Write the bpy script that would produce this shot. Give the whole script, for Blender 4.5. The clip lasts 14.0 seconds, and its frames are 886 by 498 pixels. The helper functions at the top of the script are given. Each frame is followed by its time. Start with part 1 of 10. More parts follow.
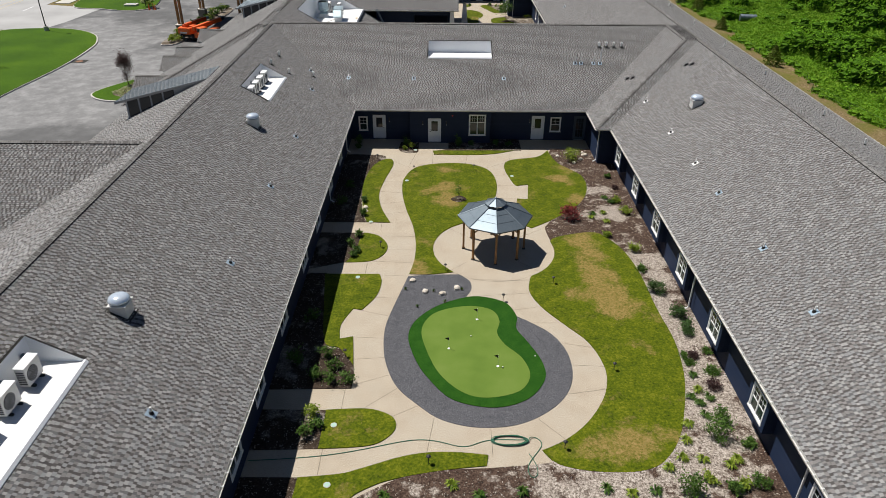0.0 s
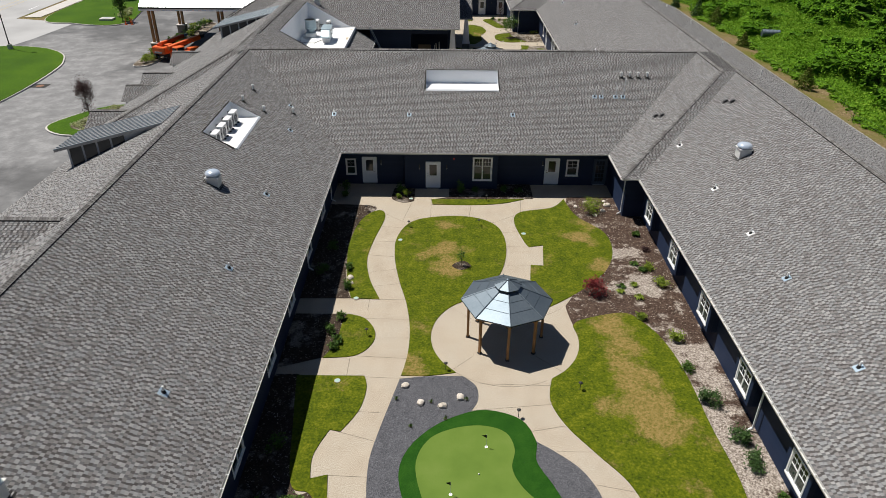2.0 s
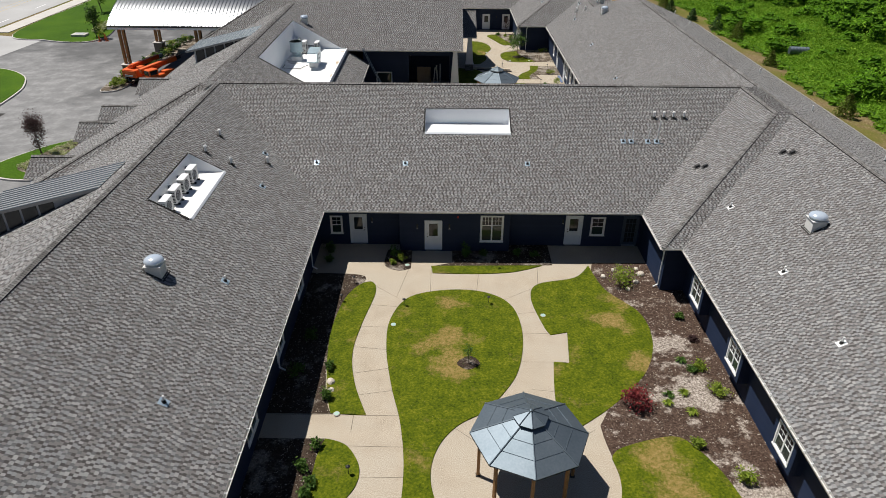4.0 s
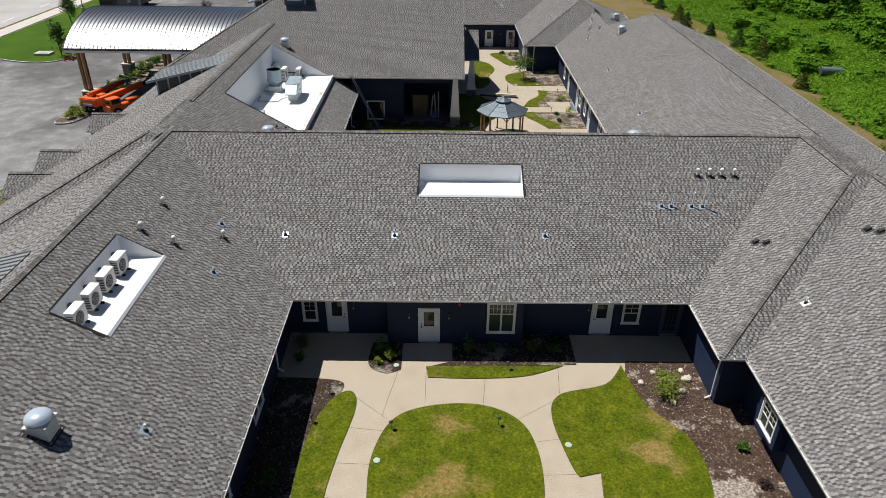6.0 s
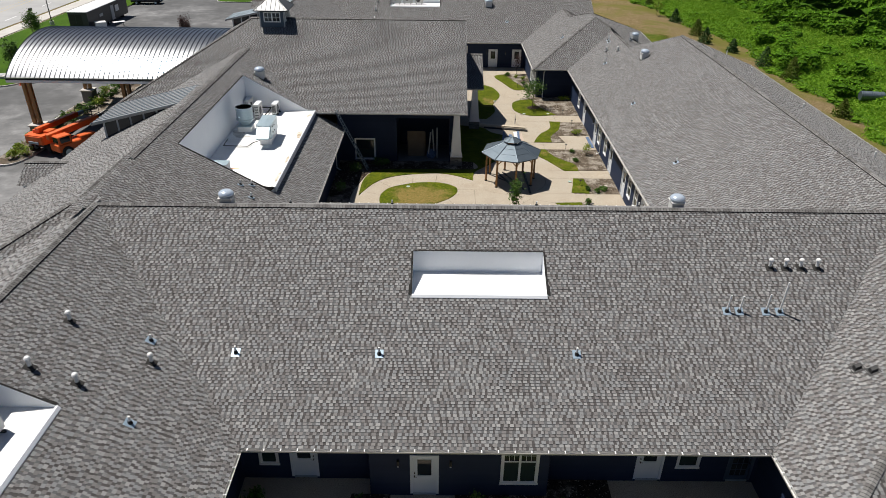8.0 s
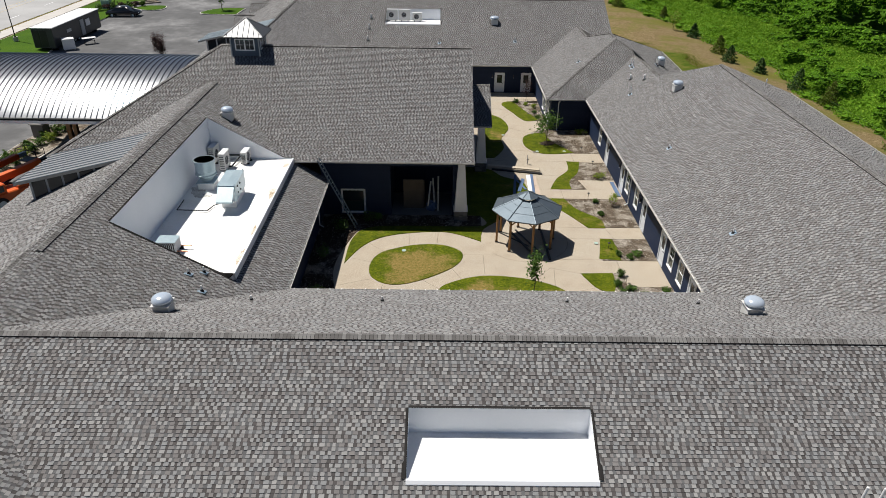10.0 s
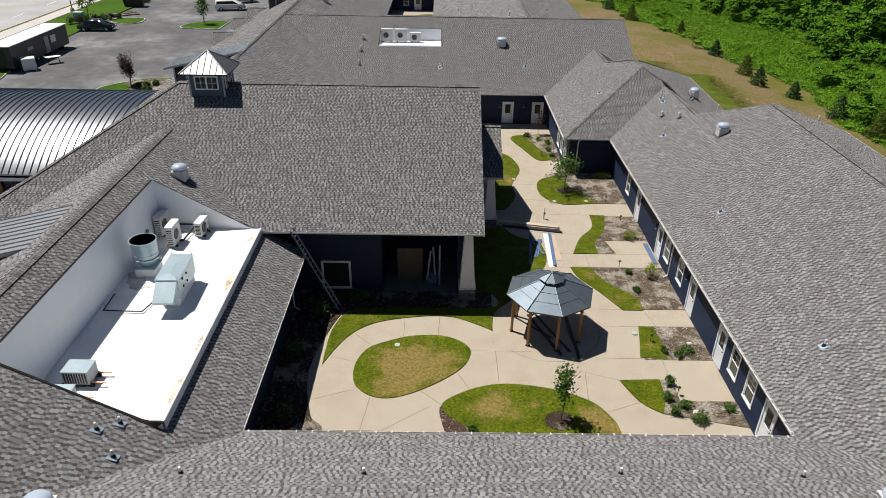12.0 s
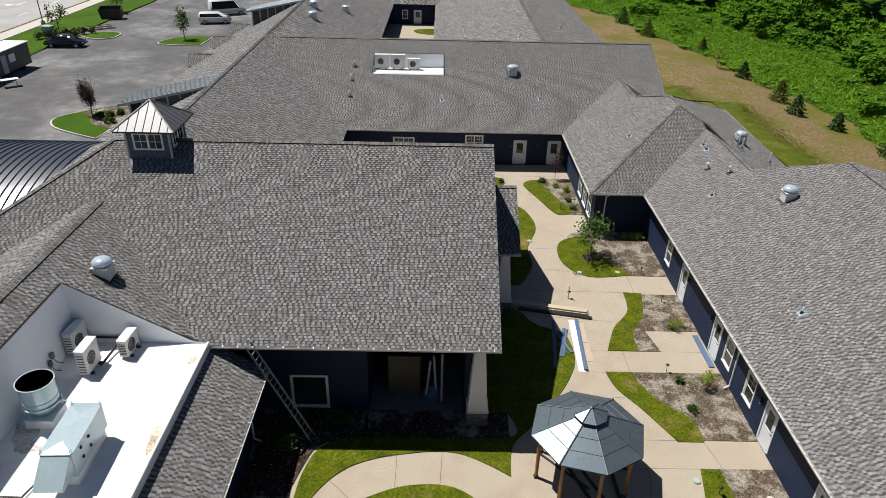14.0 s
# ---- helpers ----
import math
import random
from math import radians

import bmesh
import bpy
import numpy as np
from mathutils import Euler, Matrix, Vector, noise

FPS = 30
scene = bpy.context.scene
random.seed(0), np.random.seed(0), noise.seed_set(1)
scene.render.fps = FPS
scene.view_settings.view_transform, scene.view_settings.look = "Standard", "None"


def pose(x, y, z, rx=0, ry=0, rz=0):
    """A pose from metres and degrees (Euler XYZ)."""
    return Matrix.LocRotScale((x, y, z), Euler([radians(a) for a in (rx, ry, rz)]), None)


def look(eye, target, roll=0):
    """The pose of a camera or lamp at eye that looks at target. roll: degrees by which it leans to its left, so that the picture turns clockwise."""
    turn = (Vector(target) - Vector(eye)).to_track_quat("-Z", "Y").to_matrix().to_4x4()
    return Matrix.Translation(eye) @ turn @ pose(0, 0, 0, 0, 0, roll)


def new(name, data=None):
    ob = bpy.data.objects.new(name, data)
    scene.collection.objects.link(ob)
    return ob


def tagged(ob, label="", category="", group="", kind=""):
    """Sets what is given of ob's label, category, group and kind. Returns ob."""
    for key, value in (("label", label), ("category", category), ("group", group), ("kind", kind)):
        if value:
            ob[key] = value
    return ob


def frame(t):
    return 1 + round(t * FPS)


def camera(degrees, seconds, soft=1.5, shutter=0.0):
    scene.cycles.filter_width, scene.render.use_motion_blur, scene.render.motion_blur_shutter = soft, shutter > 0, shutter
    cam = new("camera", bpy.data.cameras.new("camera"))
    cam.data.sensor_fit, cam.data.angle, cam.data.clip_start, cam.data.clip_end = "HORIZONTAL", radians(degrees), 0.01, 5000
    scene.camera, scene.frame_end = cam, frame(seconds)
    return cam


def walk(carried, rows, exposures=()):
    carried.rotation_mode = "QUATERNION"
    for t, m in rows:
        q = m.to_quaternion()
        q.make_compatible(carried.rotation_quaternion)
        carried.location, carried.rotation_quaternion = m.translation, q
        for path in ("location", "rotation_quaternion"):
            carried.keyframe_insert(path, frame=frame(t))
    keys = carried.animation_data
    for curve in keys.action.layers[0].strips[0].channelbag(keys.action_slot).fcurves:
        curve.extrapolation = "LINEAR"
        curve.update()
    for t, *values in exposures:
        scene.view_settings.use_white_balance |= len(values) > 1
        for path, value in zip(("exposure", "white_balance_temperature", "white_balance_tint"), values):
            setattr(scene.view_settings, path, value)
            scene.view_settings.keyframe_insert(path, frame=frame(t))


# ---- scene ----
cam = camera(66.5, 14.0, soft=0.8)
# seconds, x, y, z, pitch, yaw, roll
PATH = [
    (0, 0.770, -0.611, 22.759, -30.452, 0.038, 0.393),
    (0.5, 0.854, 1.747, 22.734, -30.388, 0.015, 0.410),
    (1, 0.843, 4.082, 22.716, -30.330, -0.001, 0.426),
    (1.5, 0.782, 6.407, 22.705, -30.276, -0.010, 0.440),
    (2, 0.704, 8.732, 22.697, -30.226, -0.016, 0.453),
    (2.5, 0.631, 11.065, 22.694, -30.180, -0.019, 0.466),
    (3, 0.573, 13.411, 22.692, -30.136, -0.021, 0.479),
    (3.5, 0.536, 15.775, 22.692, -30.094, -0.024, 0.492),
    (4, 0.521, 18.161, 22.692, -30.054, -0.029, 0.505),
    (4.5, 0.522, 20.568, 22.692, -30.015, -0.036, 0.519),
    (5, 0.534, 22.998, 22.690, -29.976, -0.046, 0.534),
    (5.5, 0.550, 25.449, 22.688, -29.937, -0.060, 0.550),
    (6, 0.563, 27.921, 22.683, -29.897, -0.079, 0.568),
    (6.5, 0.566, 30.411, 22.677, -29.857, -0.102, 0.588),
    (7, 0.554, 32.916, 22.668, -29.816, -0.130, 0.610),
    (7.5, 0.526, 35.434, 22.658, -29.775, -0.163, 0.634),
    (8, 0.479, 37.960, 22.645, -29.732, -0.200, 0.662),
    (8.5, 0.415, 40.493, 22.631, -29.687, -0.241, 0.692),
    (9, 0.338, 43.029, 22.616, -29.642, -0.284, 0.726),
    (9.5, 0.252, 45.566, 22.600, -29.595, -0.331, 0.764),
    (10, 0.163, 48.102, 22.584, -29.547, -0.378, 0.805),
    (10.5, 0.079, 50.636, 22.570, -29.497, -0.426, 0.851),
    (11, 0.004, 53.168, 22.557, -29.447, -0.472, 0.902),
    (11.5, -0.056, 55.699, 22.547, -29.397, -0.515, 0.957),
    (12, -0.102, 58.231, 22.542, -29.346, -0.554, 1.018),
    (12.5, -0.137, 60.768, 22.542, -29.295, -0.587, 1.084),
    (13, -0.170, 63.315, 22.548, -29.245, -0.611, 1.156),
    (13.5, -0.220, 65.879, 22.564, -29.196, -0.624, 1.234),
    (14, -0.315, 68.470, 22.590, -29.148, -0.624, 1.319),
]
walk(cam, [(t, pose(x, y, z, 90 + pitch, 0, yaw) @ pose(0, 0, 0, 0, 0, roll)) for t, x, y, z, pitch, yaw, roll in PATH])

# ---- world, sun, exposure ----
SUN_TRAVEL = Vector((0.424, -0.23, -1.0)).normalized()
world = bpy.data.worlds.new("world")
scene.world = world
world.use_nodes = True
sky = world.node_tree.nodes.new("ShaderNodeTexSky")
sky.sky_type = "NISHITA"
sky.sun_disc = False
sky.altitude = 300.0
sky.air_density = 0.66
sky.dust_density = 0.2
sky.sun_elevation = math.asin(-SUN_TRAVEL.z)
sky.sun_rotation = math.atan2(-SUN_TRAVEL.x, -SUN_TRAVEL.y)
world.node_tree.links.new(sky.outputs[0], world.node_tree.nodes["Background"].inputs[0])
world.node_tree.nodes["Background"].inputs[1].default_value = 0.05
sun_data = bpy.data.lights.new("sun", "SUN")
sun_data.energy = 5.0
sun_data.angle = radians(0.53)
sun_data.color = (1.0, 0.95, 0.88)
sun = new("sun", sun_data)
sun.matrix_world = look((0, 0, 80), Vector((0, 0, 80)) + SUN_TRAVEL)
scene.view_settings.exposure = 0.2


# ---- materials ----
def surface(name, colors, scale=1.5, fine=40.0, rough=0.85, metal=0.0, bump=0.0, bump_scale=None, pick="", spread=0.5, patchy=0.5, steps=False, shine=0.5, thin=0.0):
    """A procedural material: colours mixed by a coarse and a fine noise and, with pick, by piece."""
    m = bpy.data.materials.new(name)
    m.use_nodes = True
    nt = m.node_tree
    n, link = nt.nodes, nt.links.new
    bsdf = n["Principled BSDF"]
    bsdf.inputs["Roughness"].default_value = rough
    bsdf.inputs["Metallic"].default_value = metal
    bsdf.inputs["Specular IOR Level"].default_value = shine
    geo = n.new("ShaderNodeNewGeometry")
    big, small = n.new("ShaderNodeTexNoise"), n.new("ShaderNodeTexNoise")
    for tex, s in ((big, scale), (small, fine)):
        tex.inputs["Scale"].default_value = s
        tex.inputs["Detail"].default_value = 4.0
        link(geo.outputs["Position"], tex.inputs["Vector"])
    mixer = n.new("ShaderNodeMath")
    mixer.operation = "MULTIPLY_ADD"
    link(big.outputs[0], mixer.inputs[0])
    mixer.inputs[1].default_value = patchy
    half = n.new("ShaderNodeMath")
    half.operation = "MULTIPLY"
    link(small.outputs[0], half.inputs[0])
    half.inputs[1].default_value = 1.0 - patchy
    link(half.outputs[0], mixer.inputs[2])
    value = mixer.outputs[0]
    if pick:
        if pick == "island":
            rnd = geo.outputs["Random Per Island"]
        else:
            rnd = n.new("ShaderNodeObjectInfo").outputs["Random"]
        a = n.new("ShaderNodeMath")
        a.operation = "MULTIPLY"
        link(value, a.inputs[0])
        a.inputs[1].default_value = 1.0 - spread
        b = n.new("ShaderNodeMath")
        b.operation = "MULTIPLY_ADD"
        link(rnd, b.inputs[0])
        b.inputs[1].default_value = spread
        link(a.outputs[0], b.inputs[2])
        value = b.outputs[0]
    ramp = n.new("ShaderNodeValToRGB")
    stops = ramp.color_ramp.elements
    lo, hi = (0.3, 0.7) if not pick else (0.3 * (1 - spread), 0.7 + 0.3 * spread)
    while len(stops) < len(colors):
        stops.new(0.5)
    for i, c in enumerate(colors):
        stops[i].position = lo + (hi - lo) * i / max(1, len(colors) - 1)
        stops[i].color = (*c, 1)
    if steps:
        ramp.color_ramp.interpolation = "CONSTANT"
    link(value, ramp.inputs[0])
    link(ramp.outputs[0], bsdf.inputs["Base Color"])
    if thin:
        back, mix = n.new("ShaderNodeBsdfTranslucent"), n.new("ShaderNodeMixShader")
        link(ramp.outputs[0], back.inputs["Color"])
        mix.inputs[0].default_value = thin
        link(bsdf.outputs[0], mix.inputs[1])
        link(back.outputs[0], mix.inputs[2])
        link(mix.outputs[0], n["Material Output"].inputs["Surface"])
    if bump:
        bm_node = n.new("ShaderNodeBump")
        bm_node.inputs["Strength"].default_value = bump
        bm_node.inputs["Distance"].default_value = 0.02
        tex = small
        if bump_scale:
            tex = n.new("ShaderNodeTexNoise")
            tex.inputs["Scale"].default_value = bump_scale
            tex.inputs["Detail"].default_value = 3.0
            link(geo.outputs["Position"], tex.inputs["Vector"])
        link(tex.outputs[0], bm_node.inputs["Height"])
        link(bm_node.outputs[0], bsdf.inputs["Normal"])
    return m


def weathered(name, fresh, worn, scale, fine, cut=(0.48, 0.58), spots=(), rough=0.92, bump=0.8, bump_scale=24, mottled=0.5):
    """A ground surface of fine grain with large worn patches of ragged outline; spots (x, y, radius) are worn bare."""
    m = surface(name, fresh, scale * 3, fine, rough, bump=bump, bump_scale=bump_scale, patchy=mottled, shine=0.15)
    nt = m.node_tree
    n, link = nt.nodes, nt.links.new
    bsdf = n["Principled BSDF"]
    fresh_out = bsdf.inputs["Base Color"].links[0].from_socket
    geo = next(x for x in n if x.bl_idname == "ShaderNodeNewGeometry")
    grain, patch = n.new("ShaderNodeTexNoise"), n.new("ShaderNodeTexNoise")
    for tex, sc, det, ro in ((grain, fine * 0.8, 5.0, 0.7), (patch, scale, 8.0, 0.68)):
        tex.inputs["Scale"].default_value = sc
        tex.inputs["Detail"].default_value = det
        tex.inputs["Roughness"].default_value = ro
        link(geo.outputs["Position"], tex.inputs["Vector"])
    ramp = n.new("ShaderNodeValToRGB")
    stops = ramp.color_ramp.elements
    while len(stops) < len(worn):
        stops.new(0.5)
    for i, c in enumerate(worn):
        stops[i].position = 0.33 + 0.34 * i / max(1, len(worn) - 1)
        stops[i].color = (*c, 1)
    link(grain.outputs[0], ramp.inputs[0])
    value = patch.outputs[0]
    for x, y, r in spots:
        dist = n.new("ShaderNodeVectorMath")
        dist.operation = "DISTANCE"
        link(geo.outputs["Position"], dist.inputs[0])
        dist.inputs[1].default_value = (x, y, 0)
        fall = n.new("ShaderNodeMapRange")
        fall.inputs["From Min"].default_value = 0.0
        fall.inputs["From Max"].default_value = r * 1.6
        fall.inputs["To Min"].default_value = 0.24
        fall.inputs["To Max"].default_value = 0.0
        link(dist.outputs["Value"], fall.inputs["Value"])
        add = n.new("ShaderNodeMath")
        link(value, add.inputs[0])
        link(fall.outputs[0], add.inputs[1])
        value = add.outputs[0]
    mask = n.new("ShaderNodeMapRange")
    mask.interpolation_type = "SMOOTHSTEP"
    mask.inputs["From Min"].default_value, mask.inputs["From Max"].default_value = cut
    link(value, mask.inputs["Value"])
    mix = n.new("ShaderNodeMix")
    mix.data_type = "RGBA"
    link(mask.outputs[0], mix.inputs[0])
    link(fresh_out, mix.inputs[6])
    link(ramp.outputs[0], mix.inputs[7])
    link(mix.outputs[2], bsdf.inputs["Base Color"])
    return m


def glass(name, tint=(0.02, 0.025, 0.03)):
    m = bpy.data.materials.new(name)
    m.use_nodes = True
    b = m.node_tree.nodes["Principled BSDF"]
    b.inputs["Base Color"].default_value = (*tint, 1)
    b.inputs["Roughness"].default_value = 0.04
    b.inputs["IOR"].default_value = 1.5
    return m


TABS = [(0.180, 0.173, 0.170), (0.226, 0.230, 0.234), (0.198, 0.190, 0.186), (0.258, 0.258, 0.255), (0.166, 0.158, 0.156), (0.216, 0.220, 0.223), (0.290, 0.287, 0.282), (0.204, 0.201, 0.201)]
# Low pieces between the teeth: darker tones, the laminate's shadow bands put into colour
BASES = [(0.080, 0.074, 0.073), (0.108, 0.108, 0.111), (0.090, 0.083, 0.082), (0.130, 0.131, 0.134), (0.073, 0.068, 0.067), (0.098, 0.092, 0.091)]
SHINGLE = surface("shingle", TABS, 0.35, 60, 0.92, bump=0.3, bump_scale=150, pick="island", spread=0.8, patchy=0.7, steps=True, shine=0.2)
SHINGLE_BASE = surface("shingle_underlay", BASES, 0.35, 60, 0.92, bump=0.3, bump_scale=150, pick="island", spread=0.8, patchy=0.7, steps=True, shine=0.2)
SHINGLE_PIECE = surface("shingle_piece", TABS, 0.35, 60, 0.92, bump=0.3, bump_scale=150, pick="object", spread=0.8, patchy=0.7, steps=True, shine=0.2)
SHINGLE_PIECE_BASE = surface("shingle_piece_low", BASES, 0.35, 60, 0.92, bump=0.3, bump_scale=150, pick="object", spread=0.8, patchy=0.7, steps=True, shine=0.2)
CAP = surface("ridge_cap", [(0.125, 0.12, 0.116), (0.21, 0.207, 0.202), (0.155, 0.15, 0.146), (0.25, 0.246, 0.24)], 0.5, 45, 0.92, bump=0.3, bump_scale=200, pick="island", spread=0.85, steps=True, shine=0.2)
SHINGLE_EDGE = surface("shingle_edge", [(0.018, 0.017, 0.016), (0.034, 0.032, 0.031)], 1, 30, 0.95, shine=0.2)
FELT = surface("roof_felt", [(0.02, 0.019, 0.018), (0.035, 0.033, 0.03)], 1, 30, 0.95)
SIDING = surface("navy_siding", [(0.010, 0.019, 0.046), (0.013, 0.024, 0.056), (0.018, 0.03, 0.066)], 0.8, 30, 0.6, bump=0.1, pick="island", spread=0.15, shine=0.25)
SIDING_BLUE = surface("slate_blue_siding", [(0.05, 0.075, 0.11), (0.06, 0.09, 0.13)], 0.8, 30, 0.6)
WHITE = surface("white_paint", [(0.72, 0.73, 0.74), (0.8, 0.8, 0.8)], 2, 30, 0.45)
WHITE_DOOR = surface("white_door_paint", [(0.66, 0.70, 0.75), (0.74, 0.77, 0.8)], 2, 30, 0.4)
GUTTER = surface("pale_gutter_metal", [(0.48, 0.47, 0.45), (0.58, 0.57, 0.55)], 2, 30, 0.5)
GREY_TRIM = surface("grey_trim", [(0.35, 0.37, 0.39), (0.42, 0.44, 0.46)], 2, 30, 0.6)
MEMBRANE = surface("white_roof_membrane", [(0.62, 0.61, 0.59), (0.78, 0.78, 0.77), (0.83, 0.83, 0.83)], 0.7, 12, 0.6, patchy=0.75)
# Lining whiter and bluer than the floor: blue sky light put into its colour
MEMBRANE_WALL = surface("white_parapet_membrane", [(0.76, 0.79, 0.83), (0.83, 0.85, 0.88)], 0.6, 10, 0.5, patchy=0.7)
RUST = surface("rust_stain", [(0.16, 0.10, 0.05), (0.42, 0.33, 0.22), (0.68, 0.64, 0.57), (0.74, 0.72, 0.69)], 1.8, 14, 0.8)
GREASE = surface("grease_stain", [(0.2, 0.19, 0.18), (0.4, 0.39, 0.37), (0.6, 0.59, 0.57), (0.7, 0.69, 0.68)], 1.6, 9, 0.6)
CONCRETE = weathered("exposed_aggregate_concrete", [(0.19, 0.155, 0.115), (0.345, 0.294, 0.227), (0.43, 0.373, 0.296), (0.59, 0.53, 0.44)], [(0.24, 0.203, 0.155), (0.405, 0.358, 0.288), (0.54, 0.495, 0.42)], 0.35, 21, (0.4, 0.66), rough=0.85, bump=0.4, bump_scale=45, mottled=0.18)
JOINT = surface("concrete_joint", [(0.09, 0.075, 0.055), (0.16, 0.135, 0.10)], 2, 40, 0.95)
# Brushy floor, and clump cores whose dark tone paints the shade between leaves
LITTER = surface("undergrowth_and_crown_shade", [(0.022, 0.06, 0.004), (0.045, 0.11, 0.007), (0.08, 0.17, 0.012)], 0.9, 4.5, 0.9, bump=1.0, bump_scale=4.0, patchy=0.3, shine=0.1)
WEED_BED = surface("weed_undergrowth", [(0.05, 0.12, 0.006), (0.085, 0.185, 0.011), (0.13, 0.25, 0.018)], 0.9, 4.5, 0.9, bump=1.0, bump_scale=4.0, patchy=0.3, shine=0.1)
GRASS_LUSH = surface("lush_lawn_grass", [(0.018, 0.052, 0.001), (0.034, 0.084, 0.001), (0.052, 0.114, 0.002), (0.08, 0.14, 0.004)], 0.18, 7, 0.9, bump=0.9, bump_scale=24, patchy=0.45, shine=0.15)
GRASS_VERGE = weathered("verge_grass", [(0.03, 0.058, 0.002), (0.055, 0.088, 0.003), (0.085, 0.115, 0.006)], [(0.07, 0.09, 0.01), (0.12, 0.12, 0.022), (0.17, 0.14, 0.045)], 0.4, 8, (0.42, 0.66), bump=0.9, bump_scale=20, mottled=0.4)
BAY_FLOOR = surface("bay_concrete", [(0.14, 0.14, 0.14), (0.2, 0.2, 0.2)], 0.8, 20, 0.85)
KERB = surface("kerb_concrete", [(0.42, 0.40, 0.37), (0.55, 0.53, 0.5)], 0.6, 30, 0.85, bump=0.2)
ROAD = surface("pale_concrete_road", [(0.285, 0.285, 0.283), (0.36, 0.36, 0.358), (0.42, 0.42, 0.418)], 0.15, 20, 0.9, patchy=0.7)
ASPHALT = weathered("worn_asphalt", [(0.094, 0.095, 0.097), (0.114, 0.115, 0.117), (0.144, 0.145, 0.147)], [(0.168, 0.169, 0.171), (0.21, 0.211, 0.213), (0.28, 0.281, 0.283)], 0.1, 0.9, (0.44, 0.66), [(-45, 79, 15), (-48, 97, 8), (-40, 70, 9)], rough=0.9, bump=0.15, bump_scale=60, mottled=0.5)
# worn places in the lawns: centre and half widths
DRY_SPOTS = [(10.2, 39.5, 0.6, 0.9), (10.4, 38.0, 0.7, 1.1), (10.7, 35.9, 0.8, 1.2), (10.5, 33.8, 0.7, 1.2), (10.7, 32.3, 0.7, 1.1), (10.7, 30.8, 0.6, 1.1), (8.3, 32.8, 0.5, 0.8), (0.7, 47.3, 0.9, 1.0), (1.1, 45.2, 0.8, 0.8), (-0.9, 39.4, 0.3, 0.9), (-0.8, 36.1, 0.35, 0.9), (10.4, 49.3, 0.6, 0.9), (11.3, 51.3, 0.4, 0.8), (11.0, 45.8, 0.6, 0.7), (1.1, 51.1, 0.8, 0.4), (8.1, 20.9, 1.1, 0.7), (10.0, 21.2, 0.8, 0.9), (-2.4, 86.0, 1.5, 1.1), (-0.4, 86.4, 1.4, 1.0), (-1.6, 84.9, 1.2, 0.9), (7.6, 82.2, 0.7, 1.0), (6.0, 109.6, 0.5, 1.5), (3.0, 82.6, 1.5, 0.6)]
GRASS = weathered("lawn_grass", [(0.022, 0.038, 0.001), (0.057, 0.082, 0.002), (0.1, 0.122, 0.004), (0.18, 0.178, 0.014)], [(0.11, 0.105, 0.016), (0.2, 0.15, 0.042), (0.3, 0.21, 0.085)], 0.45, 9, (0.55, 0.74), [(x, y, 0.5 * (a + b) + 0.25) for x, y, a, b in DRY_SPOTS], bump=1.0, bump_scale=30, mottled=0.35)
FIELD = weathered("rough_field", [(0.085, 0.105, 0.012), (0.12, 0.118, 0.022), (0.165, 0.142, 0.04)], [(0.085, 0.062, 0.026), (0.15, 0.108, 0.05), (0.195, 0.145, 0.073), (0.36, 0.29, 0.175)], 0.11, 5.0, (0.38, 0.58), rough=0.95, bump=0.8, bump_scale=9, mottled=0.3)
TURF = surface("putting_turf", [(0.088, 0.15, 0.022), (0.11, 0.177, 0.028), (0.135, 0.198, 0.04)], 0.6, 60, 0.85, bump=0.15, patchy=0.75, shine=0.15)
FRINGE = surface("dark_fringe_turf", [(0.008, 0.045, 0.004), (0.016, 0.068, 0.006), (0.032, 0.098, 0.01)], 1.5, 30, 0.9, bump=0.7, bump_scale=60, patchy=0.4, shine=0.1)
GRAVEL = surface("dark_slate_gravel", [(0.035, 0.036, 0.041), (0.075, 0.076, 0.085), (0.125, 0.127, 0.14), (0.2, 0.202, 0.217)], 2.0, 22, 0.85, bump=1.0, bump_scale=22, patchy=0.1, shine=0.15)
STONE_BIT = surface("gravel_stone", [(0.055, 0.056, 0.063), (0.085, 0.087, 0.096), (0.125, 0.127, 0.14)], 3, 60, 0.8, pick="island", spread=0.8, shine=0.15)
MULCH = weathered("bark_mulch_bed", [(0.016, 0.009, 0.007), (0.045, 0.028, 0.021), (0.085, 0.056, 0.042), (0.15, 0.11, 0.085)], [(0.07, 0.054, 0.044), (0.2, 0.168, 0.142), (0.37, 0.325, 0.285), (0.58, 0.535, 0.485)], 0.85, 13, (0.55, 0.64), [(13.2, 24.0, 4.2), (13.0, 30.0, 3.0), (8.0, 18.6, 3.5), (13.2, 36.0, 2.4), (12.6, 43.5, 1.3), (12.4, 47.0, 1.1)], bump=1.0, bump_scale=16, mottled=0.22)
MULCH_PALE = weathered("straw_pale_mulch", [(0.022, 0.016, 0.011), (0.07, 0.053, 0.037), (0.135, 0.107, 0.078), (0.24, 0.2, 0.155)], [(0.1, 0.085, 0.064), (0.27, 0.24, 0.2), (0.45, 0.41, 0.36)], 0.9, 13, (0.46, 0.58), bump=1.0, bump_scale=16, mottled=0.22)
# Darker mulch for eaves beds and tree rings; the eaves' shade deepened in its colour
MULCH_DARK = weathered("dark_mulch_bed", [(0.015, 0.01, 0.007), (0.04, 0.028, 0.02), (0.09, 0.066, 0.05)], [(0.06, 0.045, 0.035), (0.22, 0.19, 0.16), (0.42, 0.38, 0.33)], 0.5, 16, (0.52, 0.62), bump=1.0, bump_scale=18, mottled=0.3)
